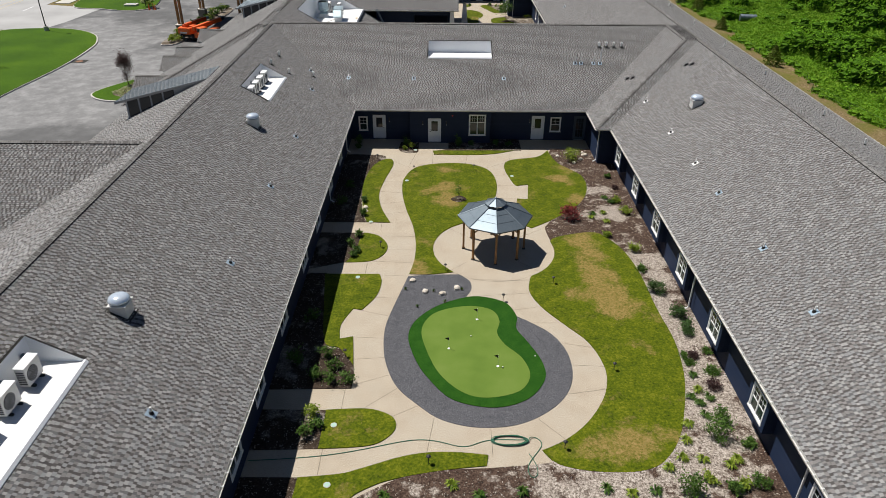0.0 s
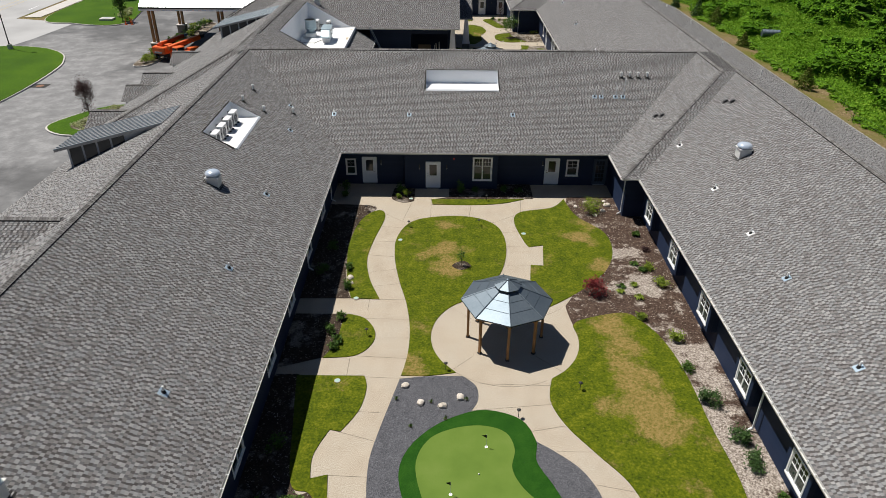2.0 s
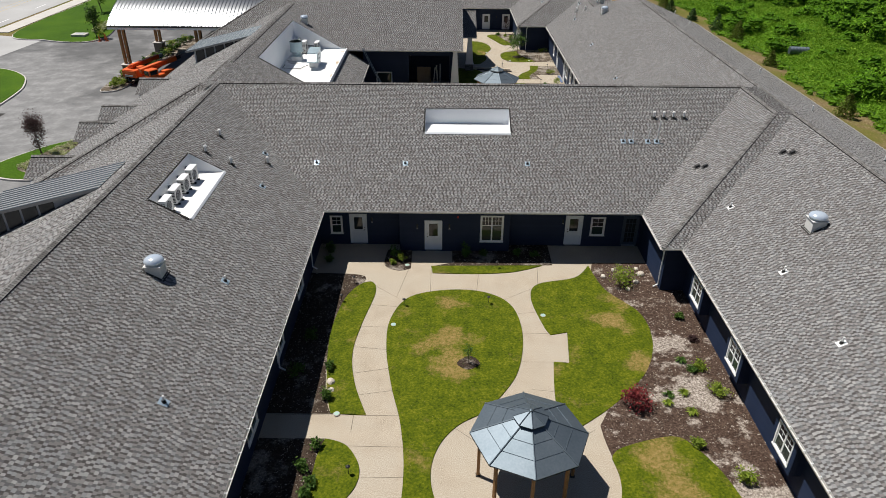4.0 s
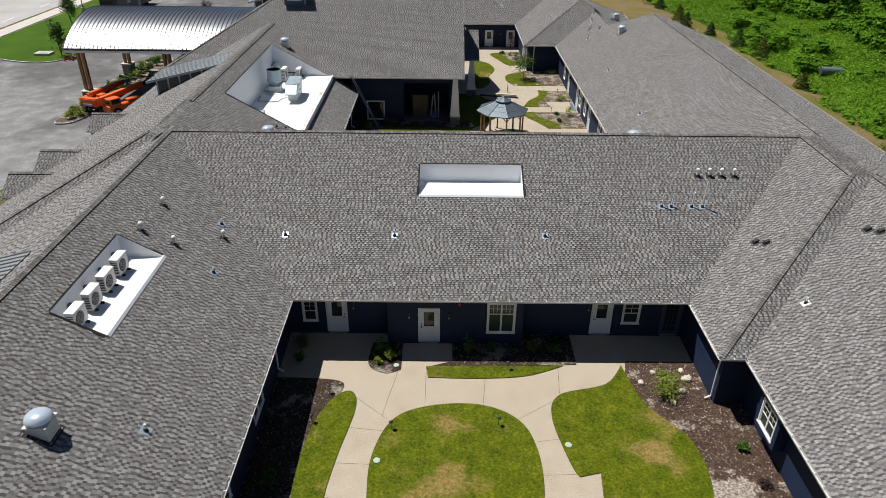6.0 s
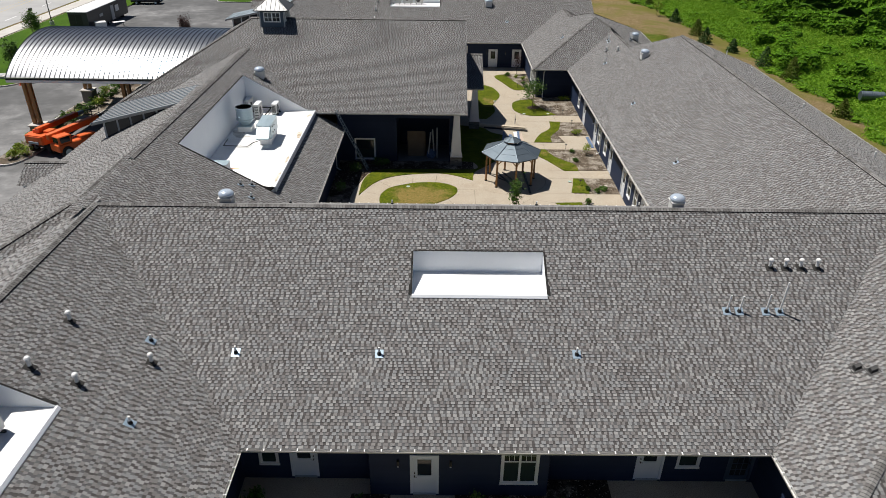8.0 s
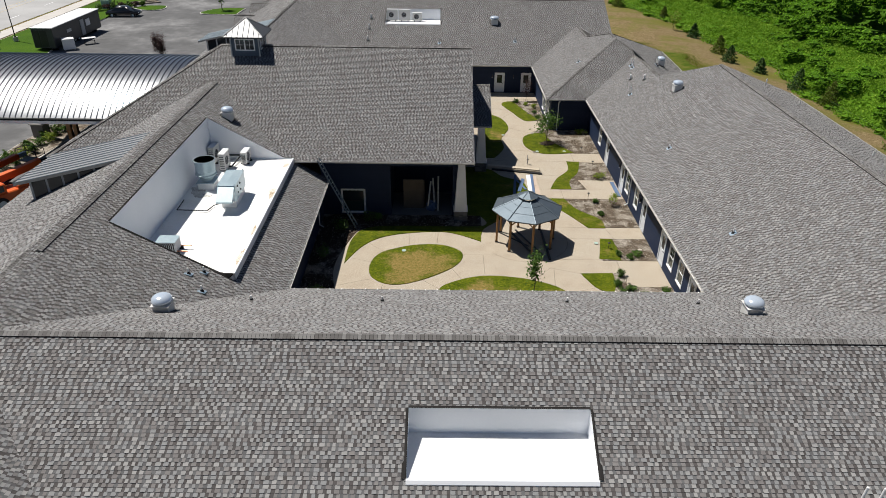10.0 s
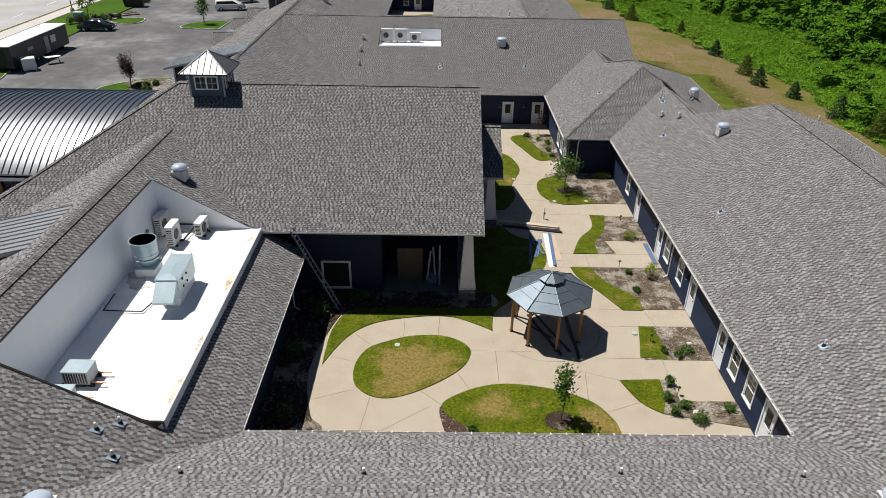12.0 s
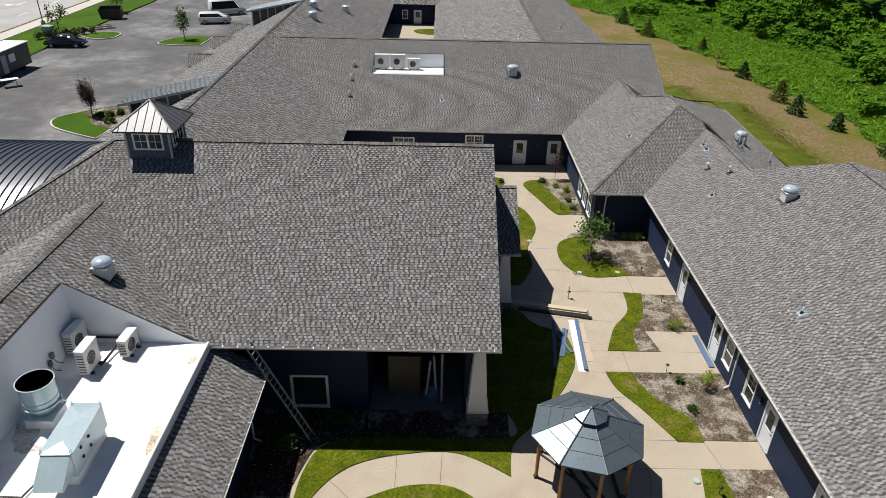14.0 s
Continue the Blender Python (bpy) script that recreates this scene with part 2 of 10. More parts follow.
CHIP = surface("pale_bark_chips", [(0.05, 0.036, 0.027), (0.17, 0.135, 0.105), (0.36, 0.32, 0.27), (0.55, 0.5, 0.45)], 3, 60, 0.9, pick="island", spread=0.85, shine=0.15)
BLADE = surface("grass_blades", [(0.038, 0.06, 0.002), (0.06, 0.086, 0.003), (0.092, 0.115, 0.005), (0.12, 0.135, 0.01)], 0.35, 8, 0.8, pick="island", spread=0.35, shine=0.15)
BLADE_DRY = surface("dry_blades", [(0.1, 0.11, 0.02), (0.18, 0.15, 0.045), (0.26, 0.2, 0.085)], 0.6, 8, 0.9, pick="island", spread=0.5)
ROCK = surface("pale_landscape_rock", [(0.33, 0.28, 0.22), (0.55, 0.5, 0.43), (0.7, 0.66, 0.6)], 2.5, 22, 0.85, bump=0.6)
CEDAR = surface("stained_cedar", [(0.20, 0.095, 0.03), (0.30, 0.15, 0.05), (0.38, 0.2, 0.075)], 3, 25, 0.6, bump=0.2)
STEEL_ROOF = surface("dark_grey_steel_roof", [(0.115, 0.15, 0.178), (0.165, 0.2, 0.232)], 1.2, 10, 0.46, metal=0.65)
BLACK = surface("black_paint", [(0.012, 0.012, 0.013), (0.02, 0.02, 0.021)], 3, 30, 0.5)
# Teal base with little metal: the sky's reflection is mixed into the steel colour
GALV = surface("galvanised_steel", [(0.36, 0.47, 0.52), (0.47, 0.57, 0.61)], 1.2, 8, 0.34, metal=0.35)
# Pale blue base stands in for the bright sky mirrored in the domes
SPUN = surface("spun_aluminium", [(0.60, 0.70, 0.82), (0.74, 0.82, 0.91)], 2, 14, 0.16, metal=0.45)
STANDING = surface("standing_seam_metal", [(0.16, 0.165, 0.17), (0.21, 0.215, 0.22)], 0.5, 6, 0.46, metal=0.62)
VAULT_METAL = surface("bright_vault_metal", [(0.215, 0.225, 0.24), (0.28, 0.29, 0.305)], 0.5, 6, 0.29, metal=0.95)
SEAM_GREY = surface("grey_seam_roof", [(0.26, 0.265, 0.27), (0.34, 0.345, 0.35)], 0.5, 6, 0.42, metal=0.4)
AC_WHITE = surface("ac_casing", [(0.58, 0.58, 0.56), (0.68, 0.68, 0.66)], 1.5, 20, 0.5)
PVC = surface("white_pvc", [(0.68, 0.68, 0.68), (0.78, 0.78, 0.78)], 3, 30, 0.5)
LEAD = surface("flashing", [(0.26, 0.36, 0.46), (0.4, 0.5, 0.58)], 4, 30, 0.42, metal=0.35)
ORANGE = surface("orange_lift_paint", [(0.62, 0.10, 0.015), (0.72, 0.14, 0.025)], 1.5, 25, 0.45)
RUBBER = surface("rubber", [(0.012, 0.012, 0.012), (0.03, 0.03, 0.03)], 3, 40, 0.9)
CAR_BLACK = surface("black_car_paint", [(0.008, 0.009, 0.012), (0.012, 0.013, 0.017)], 1, 10, 0.15)
CAR_WHITE = surface("white_car_paint", [(0.66, 0.66, 0.66), (0.72, 0.72, 0.72)], 1, 10, 0.2)
TRAILER_GREY = surface("charcoal_trailer_side", [(0.03, 0.032, 0.035), (0.05, 0.052, 0.055)], 1, 20, 0.5)
BARK = surface("tree_bark", [(0.07, 0.05, 0.035), (0.16, 0.12, 0.09)], 5, 40, 0.9, bump=0.6)
LEAF = surface("green_leaf", [(0.025, 0.065, 0.01), (0.05, 0.11, 0.016), (0.085, 0.16, 0.026), (0.13, 0.21, 0.045)], 0.6, 6, 0.6, pick="island", spread=0.7, shine=0.2, thin=0.25)
LEAF_LIME = surface("lime_leaf", [(0.10, 0.17, 0.015), (0.2, 0.27, 0.03), (0.3, 0.36, 0.05)], 0.8, 6, 0.6, pick="island", spread=0.7, shine=0.2, thin=0.25)
LEAF_PALE = surface("variegated_leaf", [(0.22, 0.27, 0.08), (0.42, 0.45, 0.22), (0.62, 0.62, 0.42)], 0.8, 6, 0.6, pick="island", spread=0.7, shine=0.2, thin=0.3)
CONIFER = surface("olive_conifer_needles", [(0.06, 0.09, 0.014), (0.11, 0.15, 0.024), (0.18, 0.215, 0.045)], 0.8, 6, 0.7, pick="island", spread=0.7, shine=0.15, thin=0.3)
VERGE_BLADE = surface("verge_blades", [(0.09, 0.12, 0.012), (0.13, 0.145, 0.022), (0.17, 0.16, 0.035)], 0.6, 8, 0.9, pick="island", spread=0.5, shine=0.15, thin=0.3)
LEAF_RED = surface("red_leaf", [(0.09, 0.012, 0.018), (0.2, 0.03, 0.035), (0.32, 0.06, 0.055)], 0.8, 6, 0.6, pick="island", spread=0.7, shine=0.2, thin=0.25)
LEAF_PURPLE = surface("purple_leaf", [(0.03, 0.016, 0.018), (0.065, 0.035, 0.035), (0.12, 0.075, 0.065)], 0.8, 6, 0.6, pick="island", spread=0.7, shine=0.2, thin=0.25)
LEAF_DARK = surface("conifer_leaf", [(0.025, 0.06, 0.016), (0.05, 0.10, 0.028), (0.08, 0.135, 0.04)], 0.8, 6, 0.7, pick="island", spread=0.7, shine=0.15)
WOODS = surface("woodland_leaf", [(0.075, 0.195, 0.007), (0.13, 0.295, 0.015), (0.19, 0.395, 0.024), (0.28, 0.47, 0.042)], 0.1, 1.5, 0.8, pick="island", spread=0.35, shine=0.15, thin=0.38)
WEEDS = surface("meadow_leaf", [(0.045, 0.115, 0.005), (0.11, 0.23, 0.012), (0.19, 0.345, 0.024), (0.34, 0.48, 0.07)], 0.16, 0.7, 0.8, pick="island", spread=0.4, shine=0.15, thin=0.35)
HOSE = surface("green_hose", [(0.01, 0.09, 0.05), (0.02, 0.13, 0.075)], 3, 30, 0.5)
LUMBER = surface("bundled_lumber", [(0.42, 0.36, 0.27), (0.55, 0.48, 0.38)], 2, 30, 0.8)
BLUE_BOARD = surface("blue_trim_board", [(0.07, 0.12, 0.22), (0.10, 0.16, 0.28)], 2, 30, 0.6)
PLASTIC_LID = surface("pale_green_lid", [(0.28, 0.42, 0.36), (0.36, 0.5, 0.43)], 4, 30, 0.6)
LEDGE_STONE = surface("ledge_stone", [(0.09, 0.085, 0.08), (0.17, 0.16, 0.15), (0.25, 0.235, 0.215)], 2, 25, 0.9, bump=0.5, pick="object", spread=0.6)
GLASS = glass("window_glass")
GLASS_GREEN = glass("window_glass_greenish", (0.03, 0.045, 0.04))
CONTAINER = surface("dark_brown_steel", [(0.028, 0.02, 0.017), (0.055, 0.04, 0.033)], 1.5, 20, 0.7)
RED_PAINT = surface("red_paint", [(0.45, 0.02, 0.02), (0.55, 0.03, 0.03)], 3, 30, 0.5)
COPPER = surface("copper_pipe", [(0.45, 0.2, 0.11), (0.55, 0.26, 0.15)], 3, 30, 0.4, metal=0.6)
YELLOW = surface("faded_road_paint", [(0.42, 0.33, 0.17), (0.5, 0.42, 0.26)], 1, 20, 0.85)
RUST_IRON = surface("rusty_iron", [(0.16, 0.075, 0.04), (0.24, 0.12, 0.07)], 4, 40, 0.85)
# Brown for the bay's panels, darkened to carry the bay's deep shade in colour
BROWN_PANEL = surface("brown_sheet_panel", [(0.10, 0.075, 0.052), (0.16, 0.122, 0.085)], 2, 25, 0.85)
CARDBOARD = surface("brown_board", [(0.42, 0.33, 0.26), (0.52, 0.42, 0.34)], 2, 25, 0.85)


# ---- mesh helpers ----
def part(name, bm, mat, parent=None, label="", kind="", smooth=False):
    """Links a bmesh as one mesh object under a thing or a part."""
    bmesh.ops.recalc_face_normals(bm, faces=bm.faces)
    me = bpy.data.meshes.new(name)
    bm.to_mesh(me)
    bm.free()
    if smooth:
        me.polygons.foreach_set("use_smooth", [True] * len(me.polygons))
    me.materials.append(mat)
    ob = new(name, me)
    ob.parent = parent
    return tagged(ob, label, kind=kind)


def share(name, me, parent, m):
    """One more object on a mesh that exists."""
    ob = new(name, me)
    ob.parent = parent
    ob.matrix_basis = m
    return ob


def thing(name, label, category, m=None, group="", kind=""):
    ob = new(name)
    if m is not None:
        ob.matrix_basis = m
    return tagged(ob, label, category, group, kind)


def box(bm, x0, y0, z0, x1, y1, z1, bevel=0.0, m=None):
    made = bmesh.ops.create_cube(bm, size=1.0, matrix=Matrix.Translation(((x0 + x1) / 2, (y0 + y1) / 2, (z0 + z1) / 2)) @ Matrix.Diagonal((abs(x1 - x0), abs(y1 - y0), abs(z1 - z0), 1)))
    verts = made["verts"]
    if bevel:
        edges = list({e for v in verts for e in v.link_edges})
        made = bmesh.ops.bevel(bm, geom=edges, offset=bevel, segments=1, affect="EDGES", profile=0.5)
        verts = made["verts"]
    if m is not None:
        bmesh.ops.transform(bm, matrix=m, verts=list({v for v in verts}))
    return bm


def rod(bm, p, q, r0, r1=None, n=8, caps=True):
    p, q = Vector(p), Vector(q)
    r1 = r0 if r1 is None else r1
    d = q - p
    m = Matrix.Translation((p + q) / 2) @ d.to_track_quat("Z", "Y").to_matrix().to_4x4()
    bmesh.ops.create_cone(bm, cap_ends=caps, segments=n, radius1=r0, radius2=r1, depth=d.length, matrix=m)
    return bm


def lathe(bm, profile, n=20, at=(0, 0, 0)):
    rings = []
    for r, z in profile:
        rings.append([bm.verts.new((at[0] + r * math.cos(2 * math.pi * i / n), at[1] + r * math.sin(2 * math.pi * i / n), at[2] + z)) for i in range(n)])
    for a, b in zip(rings, rings[1:]):
        for i in range(n):
            bm.faces.new((a[i], a[(i + 1) % n], b[(i + 1) % n], b[i]))
    bm.faces.new(rings[0][::-1])
    bm.faces.new(rings[-1])
    return bm


def prism(bm, pts, z0, z1, m=None):
    low = [bm.verts.new((x, y, z0)) for x, y in pts]
    top = [bm.verts.new((x, y, z1)) for x, y in pts]
    bm.faces.new(top)
    bm.faces.new(low[::-1])
    k = len(pts)
    for i in range(k):
        bm.faces.new((low[i], low[(i + 1) % k], top[(i + 1) % k], top[i]))
    if m is not None:
        bmesh.ops.transform(bm, matrix=m, verts=low + top)
    return bm


def solid(bm, pts, thick):
    """A slab under a flat outline in space."""
    pts = [Vector(p) for p in pts]
    top = [bm.verts.new(p) for p in pts]
    low = [bm.verts.new(p - Vector((0, 0, thick))) for p in pts]
    bm.faces.new(top)
    bm.faces.new(low[::-1])
    k = len(pts)
    for i in range(k):
        bm.faces.new((low[i], low[(i + 1) % k], top[(i + 1) % k], top[i]))
    return bm


def sheet_mesh(name, verts, faces, mat, parent=None, label="", kind="", smooth=False, butts=None):
    """A mesh from arrays; faces is an (n, 4) or (n, 3) array."""
    verts, faces = np.asarray(verts, np.float32), np.asarray(faces, np.int32)
    me = bpy.data.meshes.new(name)
    me.vertices.add(len(verts))
    me.vertices.foreach_set("co", verts.ravel())
    k = faces.shape[1]
    me.loops.add(faces.size)
    me.loops.foreach_set("vertex_index", faces.ravel())
    me.polygons.add(len(faces))
    me.polygons.foreach_set("loop_start", np.arange(0, faces.size, k, dtype=np.int32))
    me.polygons.foreach_set("loop_total", np.full(len(faces), k, np.int32))
    me.update(calc_edges=True)
    me.validate()
    me.polygons.foreach_set("use_smooth", np.full(len(me.polygons), smooth))
    me.materials.append(mat)
    if butts:
        me.materials.append(butts)
        me.polygons.foreach_set("material_index", np.arange(len(me.polygons), dtype=np.int32) % 2)
    ob = new(name, me)
    ob.parent = parent
    return tagged(ob, label, kind=kind)


def curve_loop(points, steps=8):
    """A closed smooth outline through points; a point given as (x, y, 1) is a sharp corner."""
    pts = []
    for p in points:
        pts += [Vector(p[:2])] * (2 if len(p) > 2 else 1)
    out, k = [], len(pts)
    for i in range(k):
        a, b, c, d = pts[i - 1], pts[i], pts[(i + 1) % k], pts[(i + 2) % k]
        if (b - c).length < 1e-6:
            continue
        t0 = (c - a) * 0.5 if (a - b).length > 1e-6 else Vector((0, 0))
        t1 = (d - b) * 0.5 if (c - d).length > 1e-6 else Vector((0, 0))
        if not t0.length and not t1.length:
            out.append(b)
            continue
        for s in range(steps):
            t = s / steps
            out.append((2 * t**3 - 3 * t**2 + 1) * b + (t**3 - 2 * t**2 + t) * t0 + (-2 * t**3 + 3 * t**2) * c + (t**3 - t**2) * t1)
    return [(p.x, p.y) for p in out]


def inside(points, xy):
    """Which of the places xy lie within a closed outline."""
    pts = np.array(points)
    x, y = xy[:, 0], xy[:, 1]
    hit = np.zeros(len(xy), bool)
    for (x0, y0), (x1, y1) in zip(pts, np.roll(pts, -1, 0)):
        if y0 != y1:
            hit ^= ((y0 > y) != (y1 > y)) & (x < (x1 - x0) * (y - y0) / (y1 - y0) + x0)
    return hit


# ---- courses of shingles and boards on a flat face ----
def spans(poly, v):
    xs = []
    for (u0, v0), (u1, v1) in zip(poly, poly[1:] + poly[:1]):
        if (v0 > v) != (v1 > v):
            xs.append(u0 + (u1 - u0) * (v - v0) / (v1 - v0))
    xs.sort()
    return list(zip(xs[::2], xs[1::2]))


def flat_frame(pts):
    pts = [Vector(p) for p in pts]
    u = (pts[1] - pts[0]).normalized()
    n = Vector((0, 0, 0))
    for a, b in zip(pts, pts[1:] + pts[:1]):
        n += a.cross(b)
    n.normalize()
    v = n.cross(u)
    return pts[0], u, v, n, [((p - pts[0]).dot(u), (p - pts[0]).dot(v)) for p in pts]


def courses(pts, step, width, lift, holes=(), seed=1, low_lift=0.0, split=False):
    """Rows of pieces over a flat face whose first edge is its eave or foot: arrays of corners and faces, six corners a piece."""
    o, u, v, n, poly = flat_frame(pts)
    rng = np.random.default_rng(seed)
    top = max(p[1] for p in poly)
    quads = []
    for k in range(int(math.ceil(top / step - 1e-6))):
        v0, v1 = k * step, min((k + 1) * step, top)
        lo, hi = spans(poly, v0 + 1e-4), spans(poly, v1 - 1e-4)
        if len(lo) != len(hi):
            lo = hi = (hi or lo)
        for (a0, b0), (a1, b1) in zip(lo, hi):
            cuts = [(a0, b0, a1, b1)]
            for h0, h1, g0, g1 in holes:
                if v1 > g0 + 0.01 and v0 < g1 - 0.01:
                    nxt = []
                    for c0, d0, c1, d1 in cuts:
                        if min(c0, c1) < h0:
                            nxt.append((c0, min(d0, h0), c1, min(d1, h0)))
                        if max(d0, d1) > h1:
                            nxt.append((max(c0, h1), d0, max(c1, h1), d1))
                    cuts = nxt
            for c0, d0, c1, d1 in cuts:
                s, e = min(c0, c1), max(d0, d1)
                if e - s < 0.01:
                    continue
                if width is None:
                    edges = np.array([s, e])
                else:
                    w = 0.5 * (width[0] + width[1])
                    first = int(rng.integers(0, 2))
                    many = int((e - s) / (0.6 * w)) + 8
                    gaps = w * np.where((np.arange(many) + first) % 2 == 0, rng.uniform(0.75, 1.45, many), rng.uniform(0.5, 1.1, many))
                    inner = s - rng.uniform(0, 2 * w) + np.cumsum(gaps)
                    skip = int((inner <= s + 0.01).sum())
                    first += skip
                    edges = np.concatenate([[s], inner[(inner > s + 0.01) & (inner < e - 0.01)], [e]])
                l0, r0 = np.clip(edges[:-1], c0, d0), np.clip(edges[1:], c0, d0)
                l1, r1 = np.clip(edges[:-1], c1, d1), np.clip(edges[1:], c1, d1)
                ok = (r0 - l0 + r1 - l1) > 0.02
                up = np.full(len(l0), lift)
                drop = np.zeros(len(l0))
                if width is not None:
                    tooth = (np.arange(len(l0)) + first) % 2 == 0
                    up = np.where(tooth, lift * rng.uniform(0.9, 1.15, len(l0)), 0.009)
                    drop = np.where(tooth, 0.006, 0.0)
                quads.append(np.stack([l0, r0, r1, l1, np.full(len(l0), v0) - drop, np.full(len(l0), v1), up], 1)[ok])
    q = np.concatenate(quads)
    O, U, V, N = (np.array(x) for x in (o, u, v, n))
    def at(a, b, c):
        return O + a[:, None] * U + b[:, None] * V + c[:, None] * N
    z = np.zeros(len(q))
    v6 = np.stack([at(q[:, 0], q[:, 4], q[:, 6]), at(q[:, 1], q[:, 4], q[:, 6]), at(q[:, 2], q[:, 5], z + 0.003), at(q[:, 3], q[:, 5], z + 0.003), at(q[:, 0], q[:, 4], z + low_lift), at(q[:, 1], q[:, 4], z + low_lift)], 1)
    base = np.arange(len(q))[:, None] * 6
    f = np.concatenate([base + [0, 1, 2, 3], base + [4, 5, 1, 0]], 1).reshape(-1, 4)
    if split:
        tall = q[:, 6] > 0.012
        low = v6[~tall][:, :4]
        return (v6[tall].reshape(-1, 3), f[:2 * int(tall.sum())]), (low.reshape(-1, 3), np.arange(low.shape[0] * 4).reshape(-1, 4))
    return v6.reshape(-1, 3), f


roof_count = 0


def roof_face(parent, pts, holes=(), step=0.13, width=(0.105, 0.145)):
    """One shingled slope: felt below, courses of shingles above."""
    global roof_count
    roof_count += 1
    v, f = courses(pts, 0.6, None, 0.0, holes, 1)
    o, u, w, n, poly = flat_frame(pts)
    f = f.reshape(-1, 2, 4)[:, 0]
    sheet_mesh("felt", v - np.array(n) * 0.004, f, FELT, parent)
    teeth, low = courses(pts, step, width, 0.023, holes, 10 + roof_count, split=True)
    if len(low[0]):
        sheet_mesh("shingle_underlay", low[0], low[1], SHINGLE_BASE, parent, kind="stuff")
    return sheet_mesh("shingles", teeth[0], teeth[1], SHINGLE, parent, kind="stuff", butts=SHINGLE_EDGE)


def cap_line(parent, p, q, down_a, down_b, step=0.135, w=0.19):
    """Ridge or hip cap of bent shingle pieces with a dark gap between each two, laid from p to q over a dark strip that
    draws the shade below them.
    """
    p, q = Vector(p), Vector(q)
    d = q - p
    k = max(2, int(d.length / step))
    d = d / k
    up = Vector((0, 0, 1))
    a, b = Vector(down_a).normalized() * w, Vector(down_b).normalized() * w
    verts, faces = [], []
    for i in range(k):
        s = p + d * i + up * (0.075 + random.uniform(-0.004, 0.004))
        e = s + d * 0.9 - up * 0.006
        i0 = len(verts)
        verts += [s + a, s + a * 0.35 - up * 0.004, s, s + b * 0.35 - up * 0.004, s + b, e + b, e + b * 0.35 - up * 0.004, e, e + a * 0.35 - up * 0.004, e + a]
        faces += [(i0 + j, i0 + j + 1, i0 + 8 - j, i0 + 9 - j) for j in range(4)]
    ob = sheet_mesh("ridge_cap", verts, faces, CAP, parent)
    # dark strip with upright sides: the shade line under the cap, put in as colour
    n = Vector((0, 0, 0.058))
    verts = [p + a * 0.97 + n, p + n, p + b * 0.97 + n, q + b * 0.97 + n, q + n, q + a * 0.97 + n, p + a * 0.97, p + b * 0.97, q + b * 0.97, q + a * 0.97]
    sheet_mesh("cap_shade_strip", verts, [(0, 1, 4, 5), (1, 2, 3, 4), (0, 5, 9, 6), (2, 7, 8, 3)], SHINGLE_EDGE, parent)
    return ob


def gutter(p, q, out):
    """White eaves gutter from p to q, opening outwards, with hangers."""
    p, q, out = Vector(p), Vector(q), Vector(out)
    d = (q - p).normalized()
    ob = thing("gutter", "white metal eaves gutter with straps under the shingle edge", "gutter")
    prof = [(0.0, 0.02), (0.0, -0.10), (0.10, -0.10), (0.125, 0.0), (0.115, 0.0), (0.095, -0.09), (0.008, -0.09), (0.008, 0.02)]
    bm = bmesh.new()
    ends = []
    for s in (p, q):
        ends.append([bm.verts.new(s + out * x + Vector((0, 0, z))) for x, z in prof])
    k = len(prof)
    for i in range(k):
        bm.faces.new((ends[0][i], ends[0][(i + 1) % k], ends[1][(i + 1) % k], ends[1][i]))
    part("channel", bm, GUTTER, ob)
    bm = bmesh.new()
    box(bm, -0.02, 0, -0.012, 0.02, 0.15, 0.02)
    rot = Matrix.Rotation(math.atan2(out.y, out.x) - math.pi / 2, 4, "Z")
    first = part("strap", bm, WHITE, ob)
    n = max(1, int((q - p).length / 0.62))
    for i in range(n):
        at = p + d * ((i + 0.5) * (q - p).length / n) + Vector((0, 0, 0.012)) - out * 0.015
        if i == 0:
            first.matrix_basis = Matrix.Translation(at) @ rot
        else:
            share("strap", first.data, ob, Matrix.Translation(at) @ rot)
    return ob


# ---- ground, one sheet to the horizon ----
def ground_height(x, y):
    """The lot lies a little above the courtyards on the west; the land falls to the east."""
    west = np.clip((-22.0 - x) / 3.0, 0, 1) * 0.35
    east = -np.clip((x - 34.0) / 16.0, 0, 1) * 2.2 - np.clip((x - 52.0) / 300.0, 0, 1) * 4.0
    return west + east - 0.08


xs = np.concatenate([[-900, -500, -250], np.arange(-150, 160, 3.0), [250, 500, 900]])
ys = np.concatenate([[-600, -250, -100], np.arange(-40, 320, 6.0), [450, 700, 1200]])
gx, gy = np.meshgrid(xs, ys)
gv = np.stack([gx.ravel(), gy.ravel(), ground_height(gx, gy).ravel()], 1)
k = len(xs)
gf = np.array([(j * k + i, j * k + i + 1, (j + 1) * k + i + 1, (j + 1) * k + i) for j in range(len(ys) - 1) for i in range(k - 1)])
ground = sheet_mesh("ground", gv, gf, FIELD, smooth=True)
tagged(ground, "rough dry and green grass field round the buildings", "ground", kind="structure")

# ---- roofs ----
EAVE, TOP = 3.3, 8.4


def roof(name, label):
    return thing(name, label, "roof", kind="structure")


SOUTH_END = 8.0
roof_w = roof("roof_west_wing", "grey-brown asphalt shingle roof of the long west wing")
roof_n = roof("roof_cross_wing", "grey-brown asphalt shingle roof between the two courtyards")
roof_e = roof("roof_east_wing", "grey-brown asphalt shingle roof of the long east wing")
roof_h = roof("roof_hall", "tall grey-brown shingle gable roof of the hall")
roof_f = roof("roof_far_cross_wing", "grey-brown asphalt shingle roof beyond the second courtyard")

SW = (TOP - EAVE) / 8.9
SE = (TOP - EAVE) / 9.1
LW, LE = math.hypot(1, SW), math.hypot(1, SE)
